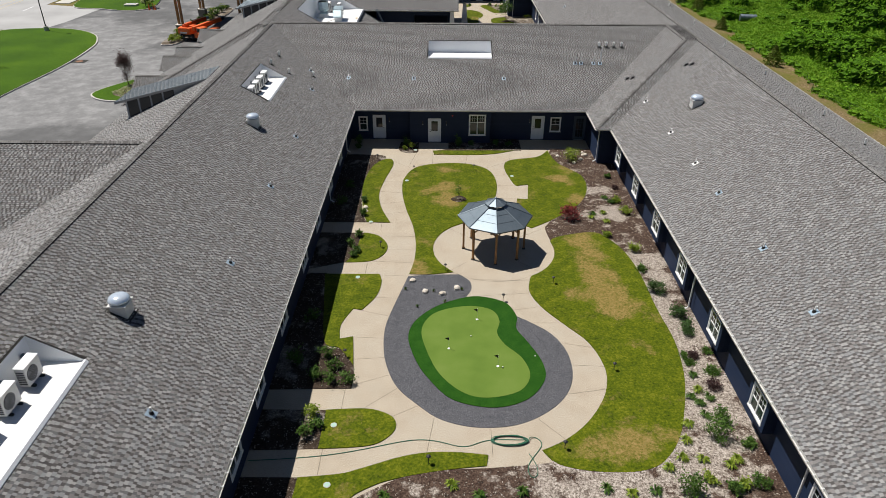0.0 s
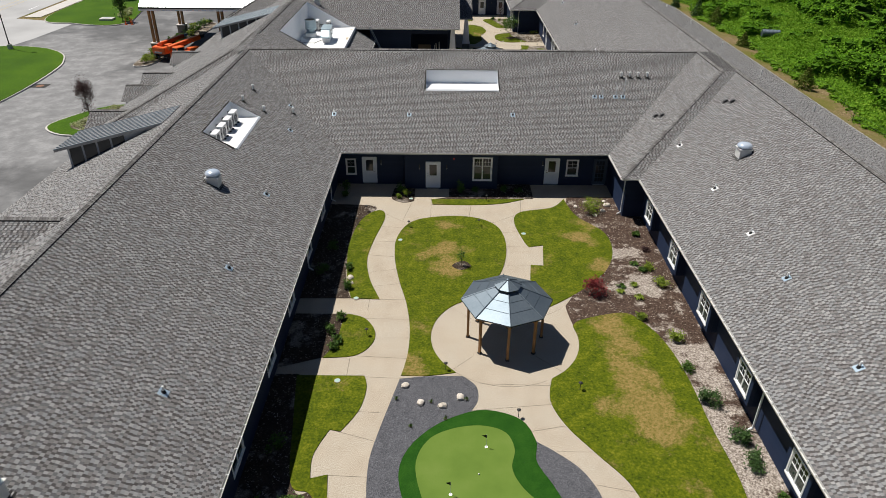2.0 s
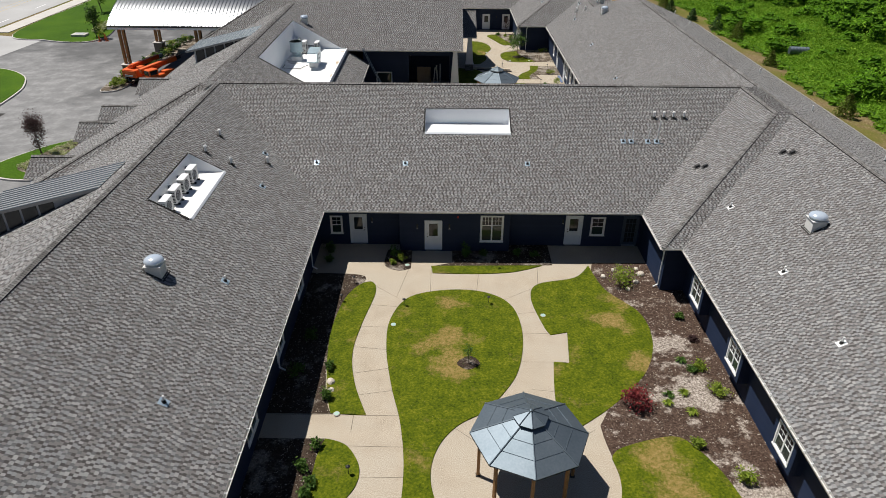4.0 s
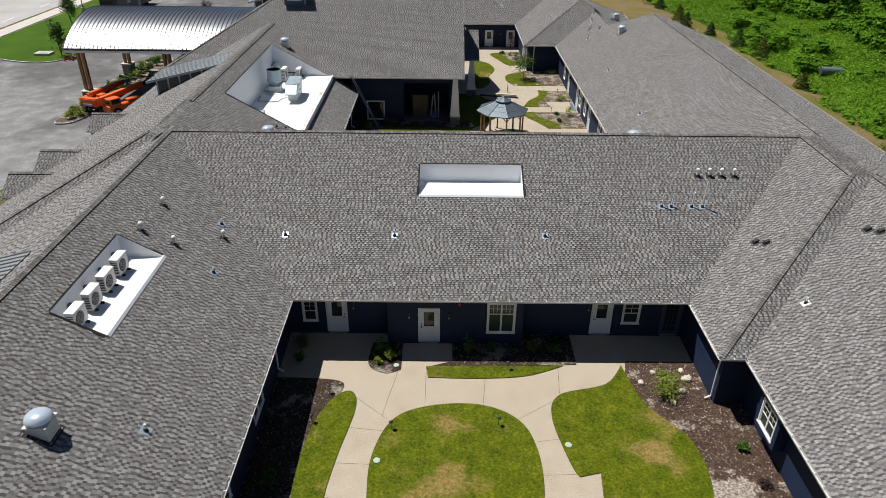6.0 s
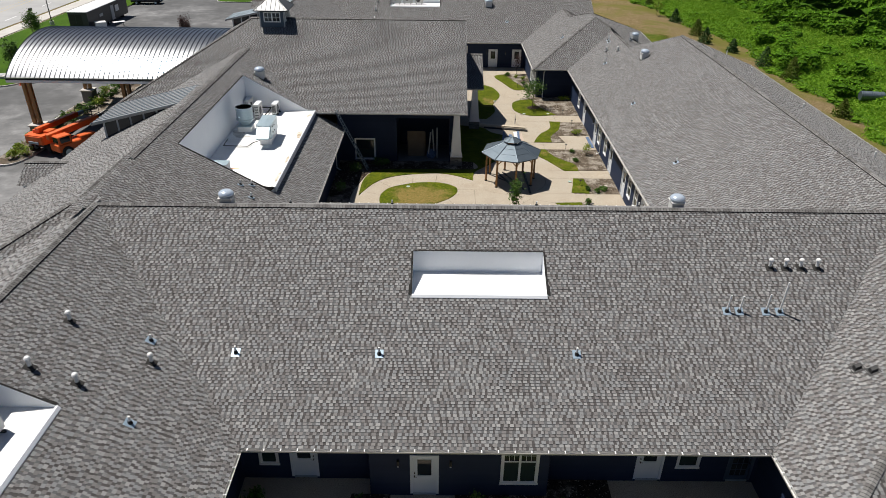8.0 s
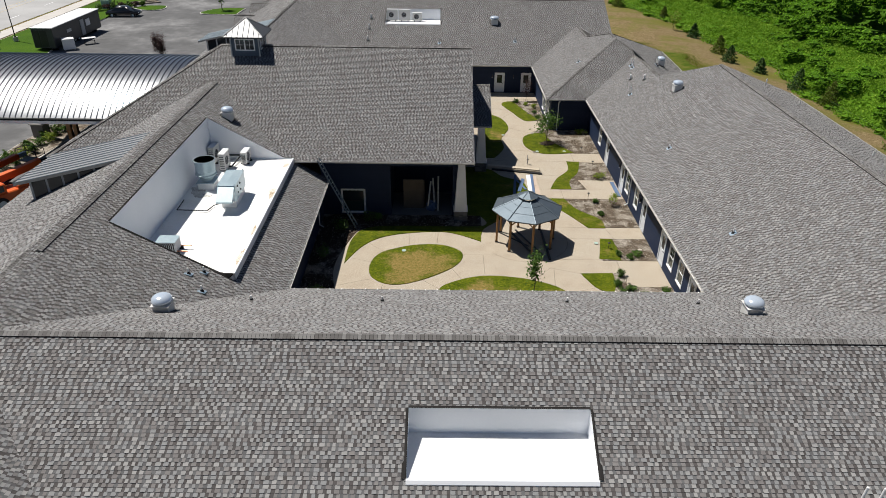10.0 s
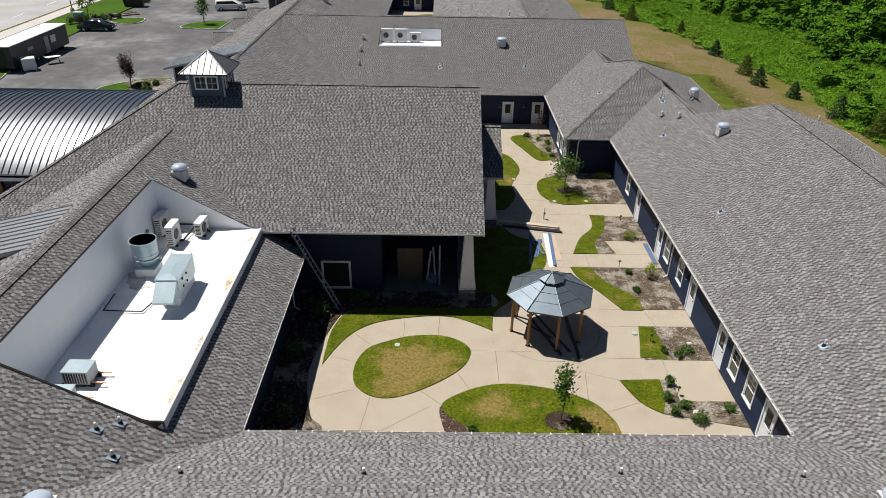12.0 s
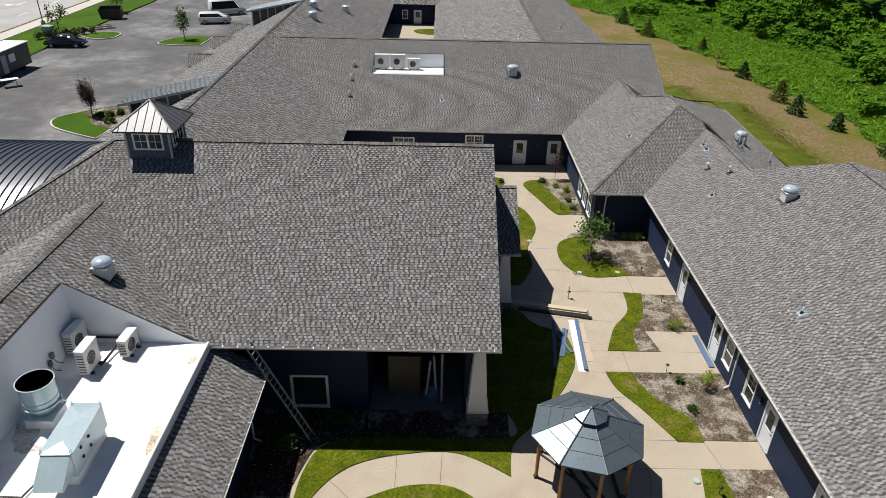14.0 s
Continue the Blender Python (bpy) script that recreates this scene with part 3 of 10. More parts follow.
SN = (TOP - EAVE) / 10.5
LN = math.hypot(1, SN)


def west_hole(x0, x1, y0, y1):
    return (y0 - SOUTH_END, y1 - SOUTH_END, (-7.1 - x0) * LW, (-7.1 - x1) * LW)


# west wing, slope to the first courtyard, with two equipment wells
roof_face(roof_w, [(-7.1, SOUTH_END, EAVE), (-7.1, 56.45, EAVE), (-16, 66.95, TOP), (-16, SOUTH_END, TOP)],
          [west_hole(-12.55, -14.45, 49.1, 55.25), west_hole(-12.5, -14.4, 12.6, 18.85)])
# cross wing, south slope with a skylight-shaped well; a stretch near the ridge is laid tab by tab further down
PIECE_ROW, PIECE_SPAN = 84, (1.0, 9.6)
roof_face(roof_n, [(-7.1, 56.45, EAVE), (13.2, 56.45, EAVE), (22.3, 66.95, TOP), (-16, 66.95, TOP)],
          [(-0.78 + 7.1, 5.14 + 7.1, 6.1 * LN, 8.15 * LN), (*PIECE_SPAN, PIECE_ROW * 0.13, (PIECE_ROW + 4) * 0.13)])
roof_face(roof_n, [(14.1, 77.7, EAVE), (-7.6, 77.7, EAVE), (-16, 66.95, TOP), (23.6, 66.95, TOP)])
# east wing
roof_face(roof_e, [(14.4, 52, EAVE), (14.4, SOUTH_END, EAVE), (23.5, SOUTH_END, TOP), (23.5, 61.1, TOP)])
roof_face(roof_e, [(13.2, 56.45, EAVE), (13.2, 52, EAVE), (22.3, 61.1, TOP), (22.3, 66.95, TOP)])
roof_face(roof_e, [(13.2, 52, EAVE), (14.4, 52, EAVE), (23.5, 61.1, TOP), (22.3, 61.1, TOP)])
roof_face(roof_e, [(34.6, SOUTH_END, EAVE), (35.0, 114.5, EAVE), (23.6, 105, TOP), (23.5, SOUTH_END, TOP)], step=0.143, width=(0.18, 0.26))
SE2 = (TOP - EAVE) / 9.5
RX = 19.8
z3 = EAVE + SE2 * (RX - 14.1)
BX, BZ = 18.06, 7.47
AX, AZ = 16.17, 6.45
roof_face(roof_e, [(14.1, 111.4, EAVE), (14.1, 77.7, EAVE), (23.6, 66.95, TOP), (23.6, 105, TOP), (RX, 108.8, z3), (RX, 117.0, z3)])
roof_face(roof_e, [(35, 114.4, EAVE), (RX, 114.4, EAVE), (RX, 108.8, z3), (23.6, 105, TOP)])
# the hipped block at its north end: east, south, west and north slopes
roof_face(roof_e, [(26.3, 112.0, EAVE), (26.9, 131.5, EAVE), (BX, 121.26, BZ), (BX, 118.96, BZ), (RX, 117.0, z3), (RX, 108.8, z3)])
gutter_small_wing = ((26.3, 114.6, EAVE - 0.02), (26.9, 131.5, EAVE - 0.02), (1, 0, 0))
roof_face(roof_e, [(10.3, 111.4, EAVE), (14.1, 111.4, EAVE), (RX, 117.0, z3), (BX, 118.96, BZ)])
roof_face(roof_e, [(10.3, 123.8, EAVE), (10.3, 111.4, EAVE), (BX, 118.96, BZ), (BX, 121.26, BZ), (AX, 124.3, AZ), (AX, 130.3, AZ)])
roof_face(roof_e, [(26.9, 131.5, EAVE), (AX, 131.5, EAVE), (AX, 124.3, AZ - 0.15), (BX, 121.26, BZ)], step=0.286, width=(0.3, 0.6))
roof_face(roof_e, [(20.0, 123.9, AZ - 2.06), (20.0, 126.4, AZ - 2.06), (AX, 130.3, AZ), (AX, 124.3, AZ)])
# hall
roof_face(roof_h, [(-10.3, 91.6, 4.8), (2.55, 91.6, 4.8), (2.55, 101.6, 10.3), (-16.9, 101.6, 10.3), (-26.9, 91.6, 4.8), (-22.9, 91.6, 4.8), (-16.5, 98.0, 8.32)])
roof_face(roof_h, [(2.55, 111.6, 4.8), (-16.9, 111.6, 4.8), (-16.9, 101.6, 10.3), (2.55, 101.6, 10.3)], step=0.286, width=(0.3, 0.6))
roof_face(roof_h, [(-26.9, 111.6, 4.8), (-26.9, 91.6, 4.8), (-16.9, 101.6, 10.3)], step=0.143, width=(0.18, 0.26))
# second part of the west wing, with the large white well
roof_face(roof_w, [(-7.7, 77.7, EAVE), (-7.7, 92.0, EAVE), (-10.3, 92.0, EAVE + SW * 2.6), (-16.5, 98.0, EAVE + SW * 8.8), (-16.5, 66.6, EAVE + SW * 8.8), (-16.0, 66.95, EAVE + SW * 8.3)],
          [(76.5 - 77.7, 91.6 - 77.7, (9.97 - 7.7) * LW, (15.42 - 7.7) * LW)])
# western slopes towards the car park
roof_face(roof_w, [(-26.7, 57.1, EAVE), (-26.7, SOUTH_END, EAVE), (-16, SOUTH_END, TOP), (-16, 67.8, TOP)], step=0.143, width=(0.18, 0.26))
roof_face(roof_w, [(-27.7, 98.0, EAVE), (-27.7, 57.1, EAVE), (-17.0, 67.8, TOP), (-17.0, 98.0, TOP)], step=0.143, width=(0.18, 0.26))
roof_face(roof_w, [(-27.7, 57.1, EAVE), (-26.7, 57.1, EAVE), (-16, 67.8, TOP), (-17.0, 67.8, TOP)])
roof_face(roof_w, [(-17.0, 67.0, TOP), (-16.2, 67.0, EAVE + SW * 8.5), (-16.2, 72.8, EAVE + SW * 8.5), (-17.0, 72.8, TOP)])
roof_face(roof_e, [(22.3, 61.1, TOP), (23.6, 61.1, TOP), (23.6, 66.95, TOP), (22.3, 66.95, TOP)])
# far cross wing and the wing west of it
SF = (8.45 - EAVE) / 11.5
LF = math.hypot(1, SF)
roof_face(roof_f, [(-8.1, 123.8, EAVE), (20.1, 123.8, EAVE), (20.1, 135.3, 8.45), (-17.3, 135.3, 8.45)], [(-6.45 + 8.1, 0.04 + 8.1, 6.75 * LF, 9.4 * LF)])
roof_face(roof_f, [(20.1, 146.8, EAVE), (-8.1, 146.8, EAVE), (-17.3, 135.3, 8.45), (20.1, 135.3, 8.45)], step=0.286, width=(0.3, 0.6))
roof_face(roof_f, [(-8.1, 104, EAVE), (-8.1, 123.8, EAVE), (-17.3, 135.3, 8.45), (-17.3, 104, 8.45)], step=0.143, width=(0.18, 0.26))
roof_face(roof_f, [(-27.7, 210, EAVE), (-27.7, 104, EAVE), (-17.3, 104, 8.45), (-17.3, 210, 8.45)], step=0.286, width=(0.25, 0.5))
roof_face(roof_f, [(-8.1, 146.8, EAVE), (-8.1, 210, EAVE), (-17.3, 210, 8.45), (-17.3, 135.3, 8.45)], step=0.286, width=(0.25, 0.5))
roof_face(roof_w, [(-16.45, 66.0, EAVE + SW * 8.75), (-16.45, 98.0, EAVE + SW * 8.75), (-17.05, 98.0, TOP + 0.01), (-17.05, 66.0, TOP + 0.01)])

cap_line(roof_w, (-16, SOUTH_END, TOP), (-16, 66.95, TOP), (1, 0, -SW), (-1, 0, -SW))
cap_line(roof_w, (-27.7, 57.1, EAVE), (-17.0, 67.8, TOP), (-0.7, 0.86, -0.37), (0.86, -0.7, -0.37), w=0.16)
cap_line(roof_w, (-17.0, 67.8, TOP), (-17.0, 72.6, TOP), (1, 0, -SW), (-1, 0, -SW))
cap_line(roof_w, (-16.6, 72.6, TOP), (-16.6, 98, TOP), (1, 0, -SW), (-1, 0, -SW))
cap_line(roof_n, (-16, 66.95, TOP), (22.3, 66.95, TOP), (0, 1, -SN), (0, -1, -SN))
cap_line(roof_e, (23.5, SOUTH_END, TOP), (23.5, 61.1, TOP), (1, 0, -SE), (-1, 0, -SE))
cap_line(roof_e, (23.6, 61.1, TOP), (23.6, 105, TOP), (1, 0, -SE), (-1, 0, -SE))
cap_line(roof_e, (13.2, 52, EAVE), (22.3, 61.1, TOP), (-0.7, 0.86, -0.37), (0.86, -0.7, -0.37), w=0.16)
cap_line(roof_e, (22.3, 61.1, TOP), (22.3, 66.95, TOP), (1, 0, -SE), (-1, 0, -SE))
cap_line(roof_e, (10.3, 111.4, EAVE), (BX, 118.96, BZ), (-0.7, 0.86, -0.37), (0.86, -0.7, -0.37), w=0.16)
cap_line(roof_e, (RX, 108.8, z3), (RX, 117.0, z3), (1, 0, -SE), (-1, 0, -SE))
cap_line(roof_e, (RX, 117.0, z3), (BX, 118.96, BZ), (0.6, 0.6, -0.25), (-0.5, -0.6, -0.3), w=0.16)
cap_line(roof_e, (BX, 118.96, BZ), (BX, 121.26, BZ), (1, 0, -SE), (-1, 0, -SE))
cap_line(roof_e, (BX, 121.26, BZ), (AX, 124.3, AZ), (0.6, 0.6, -0.3), (-0.6, -0.6, -0.3), w=0.16)
cap_line(roof_e, (AX, 124.3, AZ), (AX, 130.3, AZ), (1, 0, -SE), (-1, 0, -SE))
cap_line(roof_h, (2.55, 101.6, 10.3), (-16.9, 101.6, 10.3), (0, 1, -0.55), (0, -1, -0.55))
cap_line(roof_h, (-26.9, 91.6, 4.8), (-16.9, 101.6, 10.3), (-0.7, 0.86, -0.37), (0.86, -0.7, -0.37), w=0.16)
cap_line(roof_f, (-17.3, 135.3, 8.45), (20.1, 135.3, 8.45), (0, 1, -SF), (0, -1, -SF))
cap_line(roof_f, (-17.3, 104, 8.45), (-17.3, 210, 8.45), (1, 0, -0.55), (-1, 0, -0.55))


# ---- walls with lap siding ----
def wall(name, p, q, z0, z1, openings=(), label="navy blue lap siding wall"):
    """A wall whose outer face runs from p to q, outside on the right hand; openings as (from, to, sill, head) along it."""
    ob = thing(name, label, "wall", kind="structure")
    p3, q3 = Vector((*p, 0)), Vector((*q, 0))
    u = (q3 - p3).normalized()
    out = Vector((u.y, -u.x, 0))
    length = (q3 - p3).length
    bm = bmesh.new()
    marks = sorted({0.0, length, *[o[0] for o in openings], *[o[1] for o in openings]})
    turn = Matrix((( u.x, -out.x, 0, p3.x), (u.y, -out.y, 0, p3.y), (0, 0, 1, 0), (0, 0, 0, 1)))
    for a, b in zip(marks, marks[1:]):
        z = z0
        for o in sorted((o for o in openings if o[0] <= a + 1e-4 and o[1] >= b - 1e-4), key=lambda o: o[2]):
            if o[2] > z + 0.01:
                box(bm, a, 0.012, z, b, 0.2, o[2], m=turn)
            z = o[3]
        if z < z1 - 0.01:
            box(bm, a, 0.012, z, b, 0.2, z1, m=turn)
    part("wall_core", bm, SIDING, ob)
    pts = [(*p, z0), (*q, z0), (*q, z1), (*p, z1)]
    v, f = courses(pts, 0.178, None, 0.03, [(o[0], o[1], o[2] - z0, o[3] - z0) for o in openings], 5)
    sheet_mesh("siding", v, f, SIDING, ob, kind="stuff")
    return turn


def window_unit(turn, o, style="pair", name="window_1", depth=0.07):
    """A white window in an opening: casing, sash bars, panes."""
    a, b, z0, z1 = o
    ob = thing(name, "white-framed window with dark glass and a grid in the upper part", "window", kind="structure")
    t = 0.09
    for nm, bx in (("window_frame", (a - t, -0.035, z1, b + t, 0.05, z1 + t)), ("window_sill", (a - t - 0.02, -0.06, z0 - t, b + t + 0.02, 0.05, z0)),
                   ("window_frame", (a - t, -0.035, z0, a, 0.05, z1)), ("window_frame", (b, -0.035, z0, b + t, 0.05, z1))):
        bm = bmesh.new()
        box(bm, *bx, bevel=0.006, m=turn)
        part(nm, bm, WHITE, ob)
    cols = 2 if style in ("pair", "transom") else 1
    w = (b - a) / cols
    split = z1 - (z1 - z0) * (0.36 if style == "transom" else 0.5)
    for c in range(cols):
        x0, x1 = a + c * w, a + (c + 1) * w
        bm = bmesh.new()
        s = 0.045
        for bx in ((x0, 0.0, z0, x0 + s, 0.06, z1), (x1 - s, 0.0, z0, x1, 0.06, z1), (x0 + s, 0.0, z0, x1 - s, 0.06, z0 + s), (x0 + s, 0.0, z1 - s, x1 - s, 0.06, z1), (x0 + s, 0.004, split - 0.025, x1 - s, 0.056, split + 0.025))[:4 if style == "plain" else 5]:
            box(bm, *bx, m=turn)
        part("sash", bm, WHITE, ob)
        bm = bmesh.new()
        for i in (1, 2) if style == "transom" else (1,):
            x = x0 + s + (w - 2 * s) * i / (3 if style == "transom" else 2)
            box(bm, x - 0.01, 0.022, split, x + 0.01, 0.038, z1 - s, m=turn)
        box(bm, x0 + s, 0.02, (split + z1) / 2 - 0.01, x1 - s, 0.04, (split + z1) / 2 + 0.01, m=turn)
        if style == "plain":
            bm.free()
        else:
            part("glazing_bar", bm, WHITE, ob)
        for g0, g1 in ((z0 + s, split - 0.025), (split + 0.025, z1 - s)):
            bm = bmesh.new()
            box(bm, x0 + s, 0.027, g0, x1 - s, 0.034, g1, m=turn)
            part("pane", bm, GLASS_GREEN if g0 < split else GLASS, ob)
    # black board added behind the panes in place of an unlit room
    bm = bmesh.new()
    box(bm, a, 0.14, z0, b, 0.19, z1, m=turn)
    part("dark_room_board", bm, FELT, ob, "dark board standing in for the unlit room")
    return ob


def door_unit(turn, a, z0, w=0.96, h=2.08, style="half", name="door_1", swing=1, paint=None):
    """A white outer door with a glazed upper panel in a white casing."""
    b, z1 = a + w, z0 + h
    paint = paint or WHITE_DOOR
    ob = thing(name, "closed white outer door with a glazed upper panel" if style == "half" else "closed glazed slate blue door with a grid of panes", "door", kind="structure")
    t = 0.1
    for bx in ((a - t, -0.035, z1, b + t, 0.06, z1 + t), (a - t, -0.035, z0, a, 0.06, z1), (b, -0.035, z0, b + t, 0.06, z1)):
        bm = bmesh.new()
        box(bm, *bx, bevel=0.006, m=turn)
        part("door_frame", bm, paint, ob)
    bm = bmesh.new()
    box(bm, a, -0.05, z0 - 0.04, b, 0.1, z0, m=turn)
    part("threshold", bm, GREY_TRIM, ob)
    g = (a + 0.2, b - 0.2, z0 + 1.0, z1 - 0.16) if style == "half" else (a + 0.12, b - 0.12, z0 + 0.22, z1 - 0.12)
    bm = bmesh.new()
    for bx in ((a, 0.02, z0, g[0], 0.065, z1), (g[1], 0.02, z0, b, 0.065, z1), (g[0], 0.02, z0, g[1], 0.065, g[2]), (g[0], 0.02, g[3], g[1], 0.065, z1)):
        box(bm, *bx, m=turn)
    part("door_leaf", bm, paint, ob)
    bm = bmesh.new()
    box(bm, g[0], 0.038, g[2], g[1], 0.048, g[3], m=turn)
    part("pane", bm, GLASS, ob)
    bm = bmesh.new()
    for bx in ((g[0] - 0.025, 0.008, g[2] - 0.025, g[1] + 0.025, 0.02, g[2]), (g[0] - 0.025, 0.008, g[3], g[1] + 0.025, 0.02, g[3] + 0.025), (g[0] - 0.025, 0.008, g[2], g[0], 0.02, g[3]), (g[1], 0.008, g[2], g[1] + 0.025, 0.02, g[3])):
        box(bm, *bx, m=turn)
    if style != "half":
        for i in (1, 2):
            x = g[0] + (g[1] - g[0]) * i / 3
            box(bm, x - 0.01, 0.02, g[2], x + 0.01, 0.036, g[3], m=turn)
        for i in range(1, 5):
            z = g[2] + (g[3] - g[2]) * i / 5
            box(bm, g[0], 0.022, z - 0.01, g[1], 0.034, z + 0.01, m=turn)
    part("glazing_bead", bm, paint, ob)
    hx = b - 0.08 if swing > 0 else a + 0.08
    bm = bmesh.new()
    rod(bm, (hx, 0.02, z0 + 0.98), (hx, -0.05, z0 + 0.98), 0.025, n=8)
    rod(bm, (hx, -0.045, z0 + 0.98), (hx - 0.11 * swing, -0.045, z0 + 0.98), 0.012, n=6)
    rod(bm, (hx, 0.02, z0 + 1.16), (hx, -0.02, z0 + 1.16), 0.028, n=8)
    bmesh.ops.transform(bm, matrix=turn, verts=bm.verts[:])
    part("door_handle", bm, BLACK, ob)
    return ob


WALL_TOP = 3.14
# first courtyard, north facade: bumped-out middle, set-back sides
mid = [(2.3 + -0.58, 2.3 + 0.38, 0.1, 2.18), (2.3 + 3.05, 2.3 + 4.4, 0.78, 2.58)]
w = wall("wall_north_middle", (-2.3, 57.15), (4.9, 57.15), 0, WALL_TOP, mid)
door_unit(w, mid[0][0], 0.1, name="door_2", swing=-1)
window_unit(w, mid[1], "transom", "window_2")
left = [(7.75 - 6.9, 7.75 - 6.25, 0.85, 2.05), (7.75 - 5.6, 7.75 - 4.64, 0.1, 2.18)]
w = wall("wall_north_left", (-7.75, 58.0), (-2.3, 58.0), 0, WALL_TOP, left)
window_unit(w, left[0], "single", "window_1")
door_unit(w, left[1][0], 0.1, name="door_1")
right = [(8.78 - 4.9, 9.74 - 4.9, 0.1, 2.18), (10.45 - 4.9, 11.25 - 4.9, 0.85, 2.1), (12.6 - 4.9, 13.5 - 4.9, 0.1, 2.18)]
w = wall("wall_north_right", (4.9, 58.0), (13.75, 58.0), 0, WALL_TOP, right)
door_unit(w, right[0][0], 0.1, name="door_3", swing=-1)
window_unit(w, right[1], "single", "window_3")
door_unit(w, right[2][0], 0.1, w=0.9, style="full", name="door_4", paint=SIDING_BLUE)
wall("wall_north_return_a", (-2.3, 58.0), (-2.3, 57.15), 0, WALL_TOP)
wall("wall_north_return_b", (4.9, 57.15), (4.9, 58.0), 0, WALL_TOP)
# first courtyard, west wall
ops = [(y - 0.75, y + 0.75, 0.75, 2.3) for y in (11.5, 19.0, 23.2, 28.6, 34.8, 39.8, 45.5, 51.0)]
w = wall("wall_courtyard_west", (-7.75, SOUTH_END), (-7.75, 58.0), 0, WALL_TOP, [(a - SOUTH_END, b - SOUTH_END, c, d) for a, b, c, d in ops])
for a, b, c, d in ops:
    window_unit(w, (a - SOUTH_END, b - SOUTH_END, c, d), "pair", "window_4")
# first courtyard, east wall
E_X = 15.15
wall("wall_courtyard_east", (E_X, 52.6), (E_X, SOUTH_END), 0, WALL_TOP)
# shallow window bays that stand out under the eave
BAY_X, BAY_Z = 14.64, 1.08
for y in (49.5, 43.9, 38.3, 32.75, 27.2, 21.6, 16.0):
    o = (0.94 - 0.6, 0.94 + 0.6, 1.34, 2.56)
    w = wall("wall_bay_front", (BAY_X, y + 0.94), (BAY_X, y - 0.94), BAY_Z, WALL_TOP, [o], "navy lap siding front of a window bay")
    window_unit(w, o, "pair", "window_5")
    wall("wall_bay_side", (BAY_X + 0.21, y - 0.939), (E_X + 0.05, y - 0.939), BAY_Z, WALL_TOP, (), "navy lap siding side of a window bay")
    wall("wall_bay_side", (E_X + 0.05, y + 0.939), (BAY_X + 0.21, y + 0.939), BAY_Z, WALL_TOP, (), "navy lap siding side of a window bay")
    bm = bmesh.new()
    box(bm, BAY_X + 0.02, y - 0.92, BAY_Z - 0.05, E_X, y + 0.92, BAY_Z - 0.004)
    tagged(part("bay_underside", bm, SIDING), "dark painted underside of a window bay", "bay", kind="structure")
wall("wall_bump_west", (13.75, 58.0), (13.75, 52.6), 0, WALL_TOP)
wall("wall_bump_south", (13.75, 52.6), (E_X, 52.6), 0, WALL_TOP)
# second courtyard
wall("wall_cross_north", (14.65, 76.9), (-8.4, 76.9), 0, WALL_TOP)
wall("wall_second_west", (-8.4, 76.9), (-8.4, 93.0), 0, WALL_TOP)
hall_ops = [(-6.95 + 8.4, -5.35 + 8.4, 0.25, 2.0), (-3.4 + 8.4, 1.1 + 8.4, 0.0, 3.9)]
HALL_WALL = wall("wall_hall_south", (-8.4, 93.0), (1.9, 93.0), 0, 4.7, hall_ops)
window_unit(HALL_WALL, hall_ops[0], "plain", "window_6")
wall("wall_hall_east", (1.9, 93.0), (1.9, 110.5), 0, 4.7)
E2_X = 14.65
doors2 = [103.2, 97.6, 91.0, 86.3, 80.6]
wins2 = [106.3, 95.9, 93.2, 84.5, 82.6]
ops2 = [(112 - y - 0.48, 112 - y + 0.48, 0.1, 2.18) for y in doors2] + [(112 - y - 0.42, 112 - y + 0.42, 0.8, 2.2) for y in wins2]
w2 = wall("wall_second_east", (E2_X, 112.0), (E2_X, 76.9), 0, WALL_TOP, ops2)
for i, o in enumerate(ops2):
    if i < len(doors2):
        door_unit(w2, o[0], 0.1, name="door_8")
    else:
        window_unit(w2, o, "single", "window_11")
wall("wall_second_bump_south", (10.9, 112.0), (E2_X, 112.0), 0, WALL_TOP)
bops = [(y - 0.55, y + 0.55, 0.6, 2.3) for y in (113.6, 115.4, 117.2)]
w = wall("wall_second_bump_west", (10.9, 124.6), (10.9, 112.0), 0, WALL_TOP, [(124.6 - b, 124.6 - a, c, d) for a, b, c, d in bops])
for a, b, c, d in bops:
    window_unit(w, (124.6 - b, 124.6 - a, c, d), "pair", "window_7")
fops = [(6.35 + 8.9, 7.31 + 8.9, 0.1, 2.18), (9.35 + 8.9, 10.31 + 8.9, 0.1, 2.18), (-4.2 + 8.9, -2.5 + 8.9, 0.9, 2.3), (2.1 + 8.9, 3.5 + 8.9, 0.9, 2.6)]
w = wall("wall_far_facade", (-8.9, 124.6), (10.9, 124.6), 0, WALL_TOP, fops)
door_unit(w, fops[0][0], 0.1, name="door_5")
door_unit(w, fops[1][0], 0.1, name="door_6")
window_unit(w, fops[2], "pair", "window_8")
window_unit(w, fops[3], "transom", "window_9")
wall("wall_far_west", (-8.9, 110.5), (-8.9, 124.6), 0, WALL_TOP)
wall("wall_hall_north", (1.9, 110.5), (-8.9, 110.5), 0, 4.7)
# outer walls that close the place
wall("wall_outer_west", (-26.2, 205), (-26.2, SOUTH_END), 0, WALL_TOP)
wall("wall_outer_east", (33.9, SOUTH_END), (33.9, 113.8), 0, WALL_TOP)
wall("wall_south_end_west", (-26.2, SOUTH_END + 0.3), (-7.75, SOUTH_END + 0.3), 0, WALL_TOP)
wall("wall_south_end_east", (E_X, SOUTH_END + 0.3), (33.9, SOUTH_END + 0.3), 0, WALL_TOP)

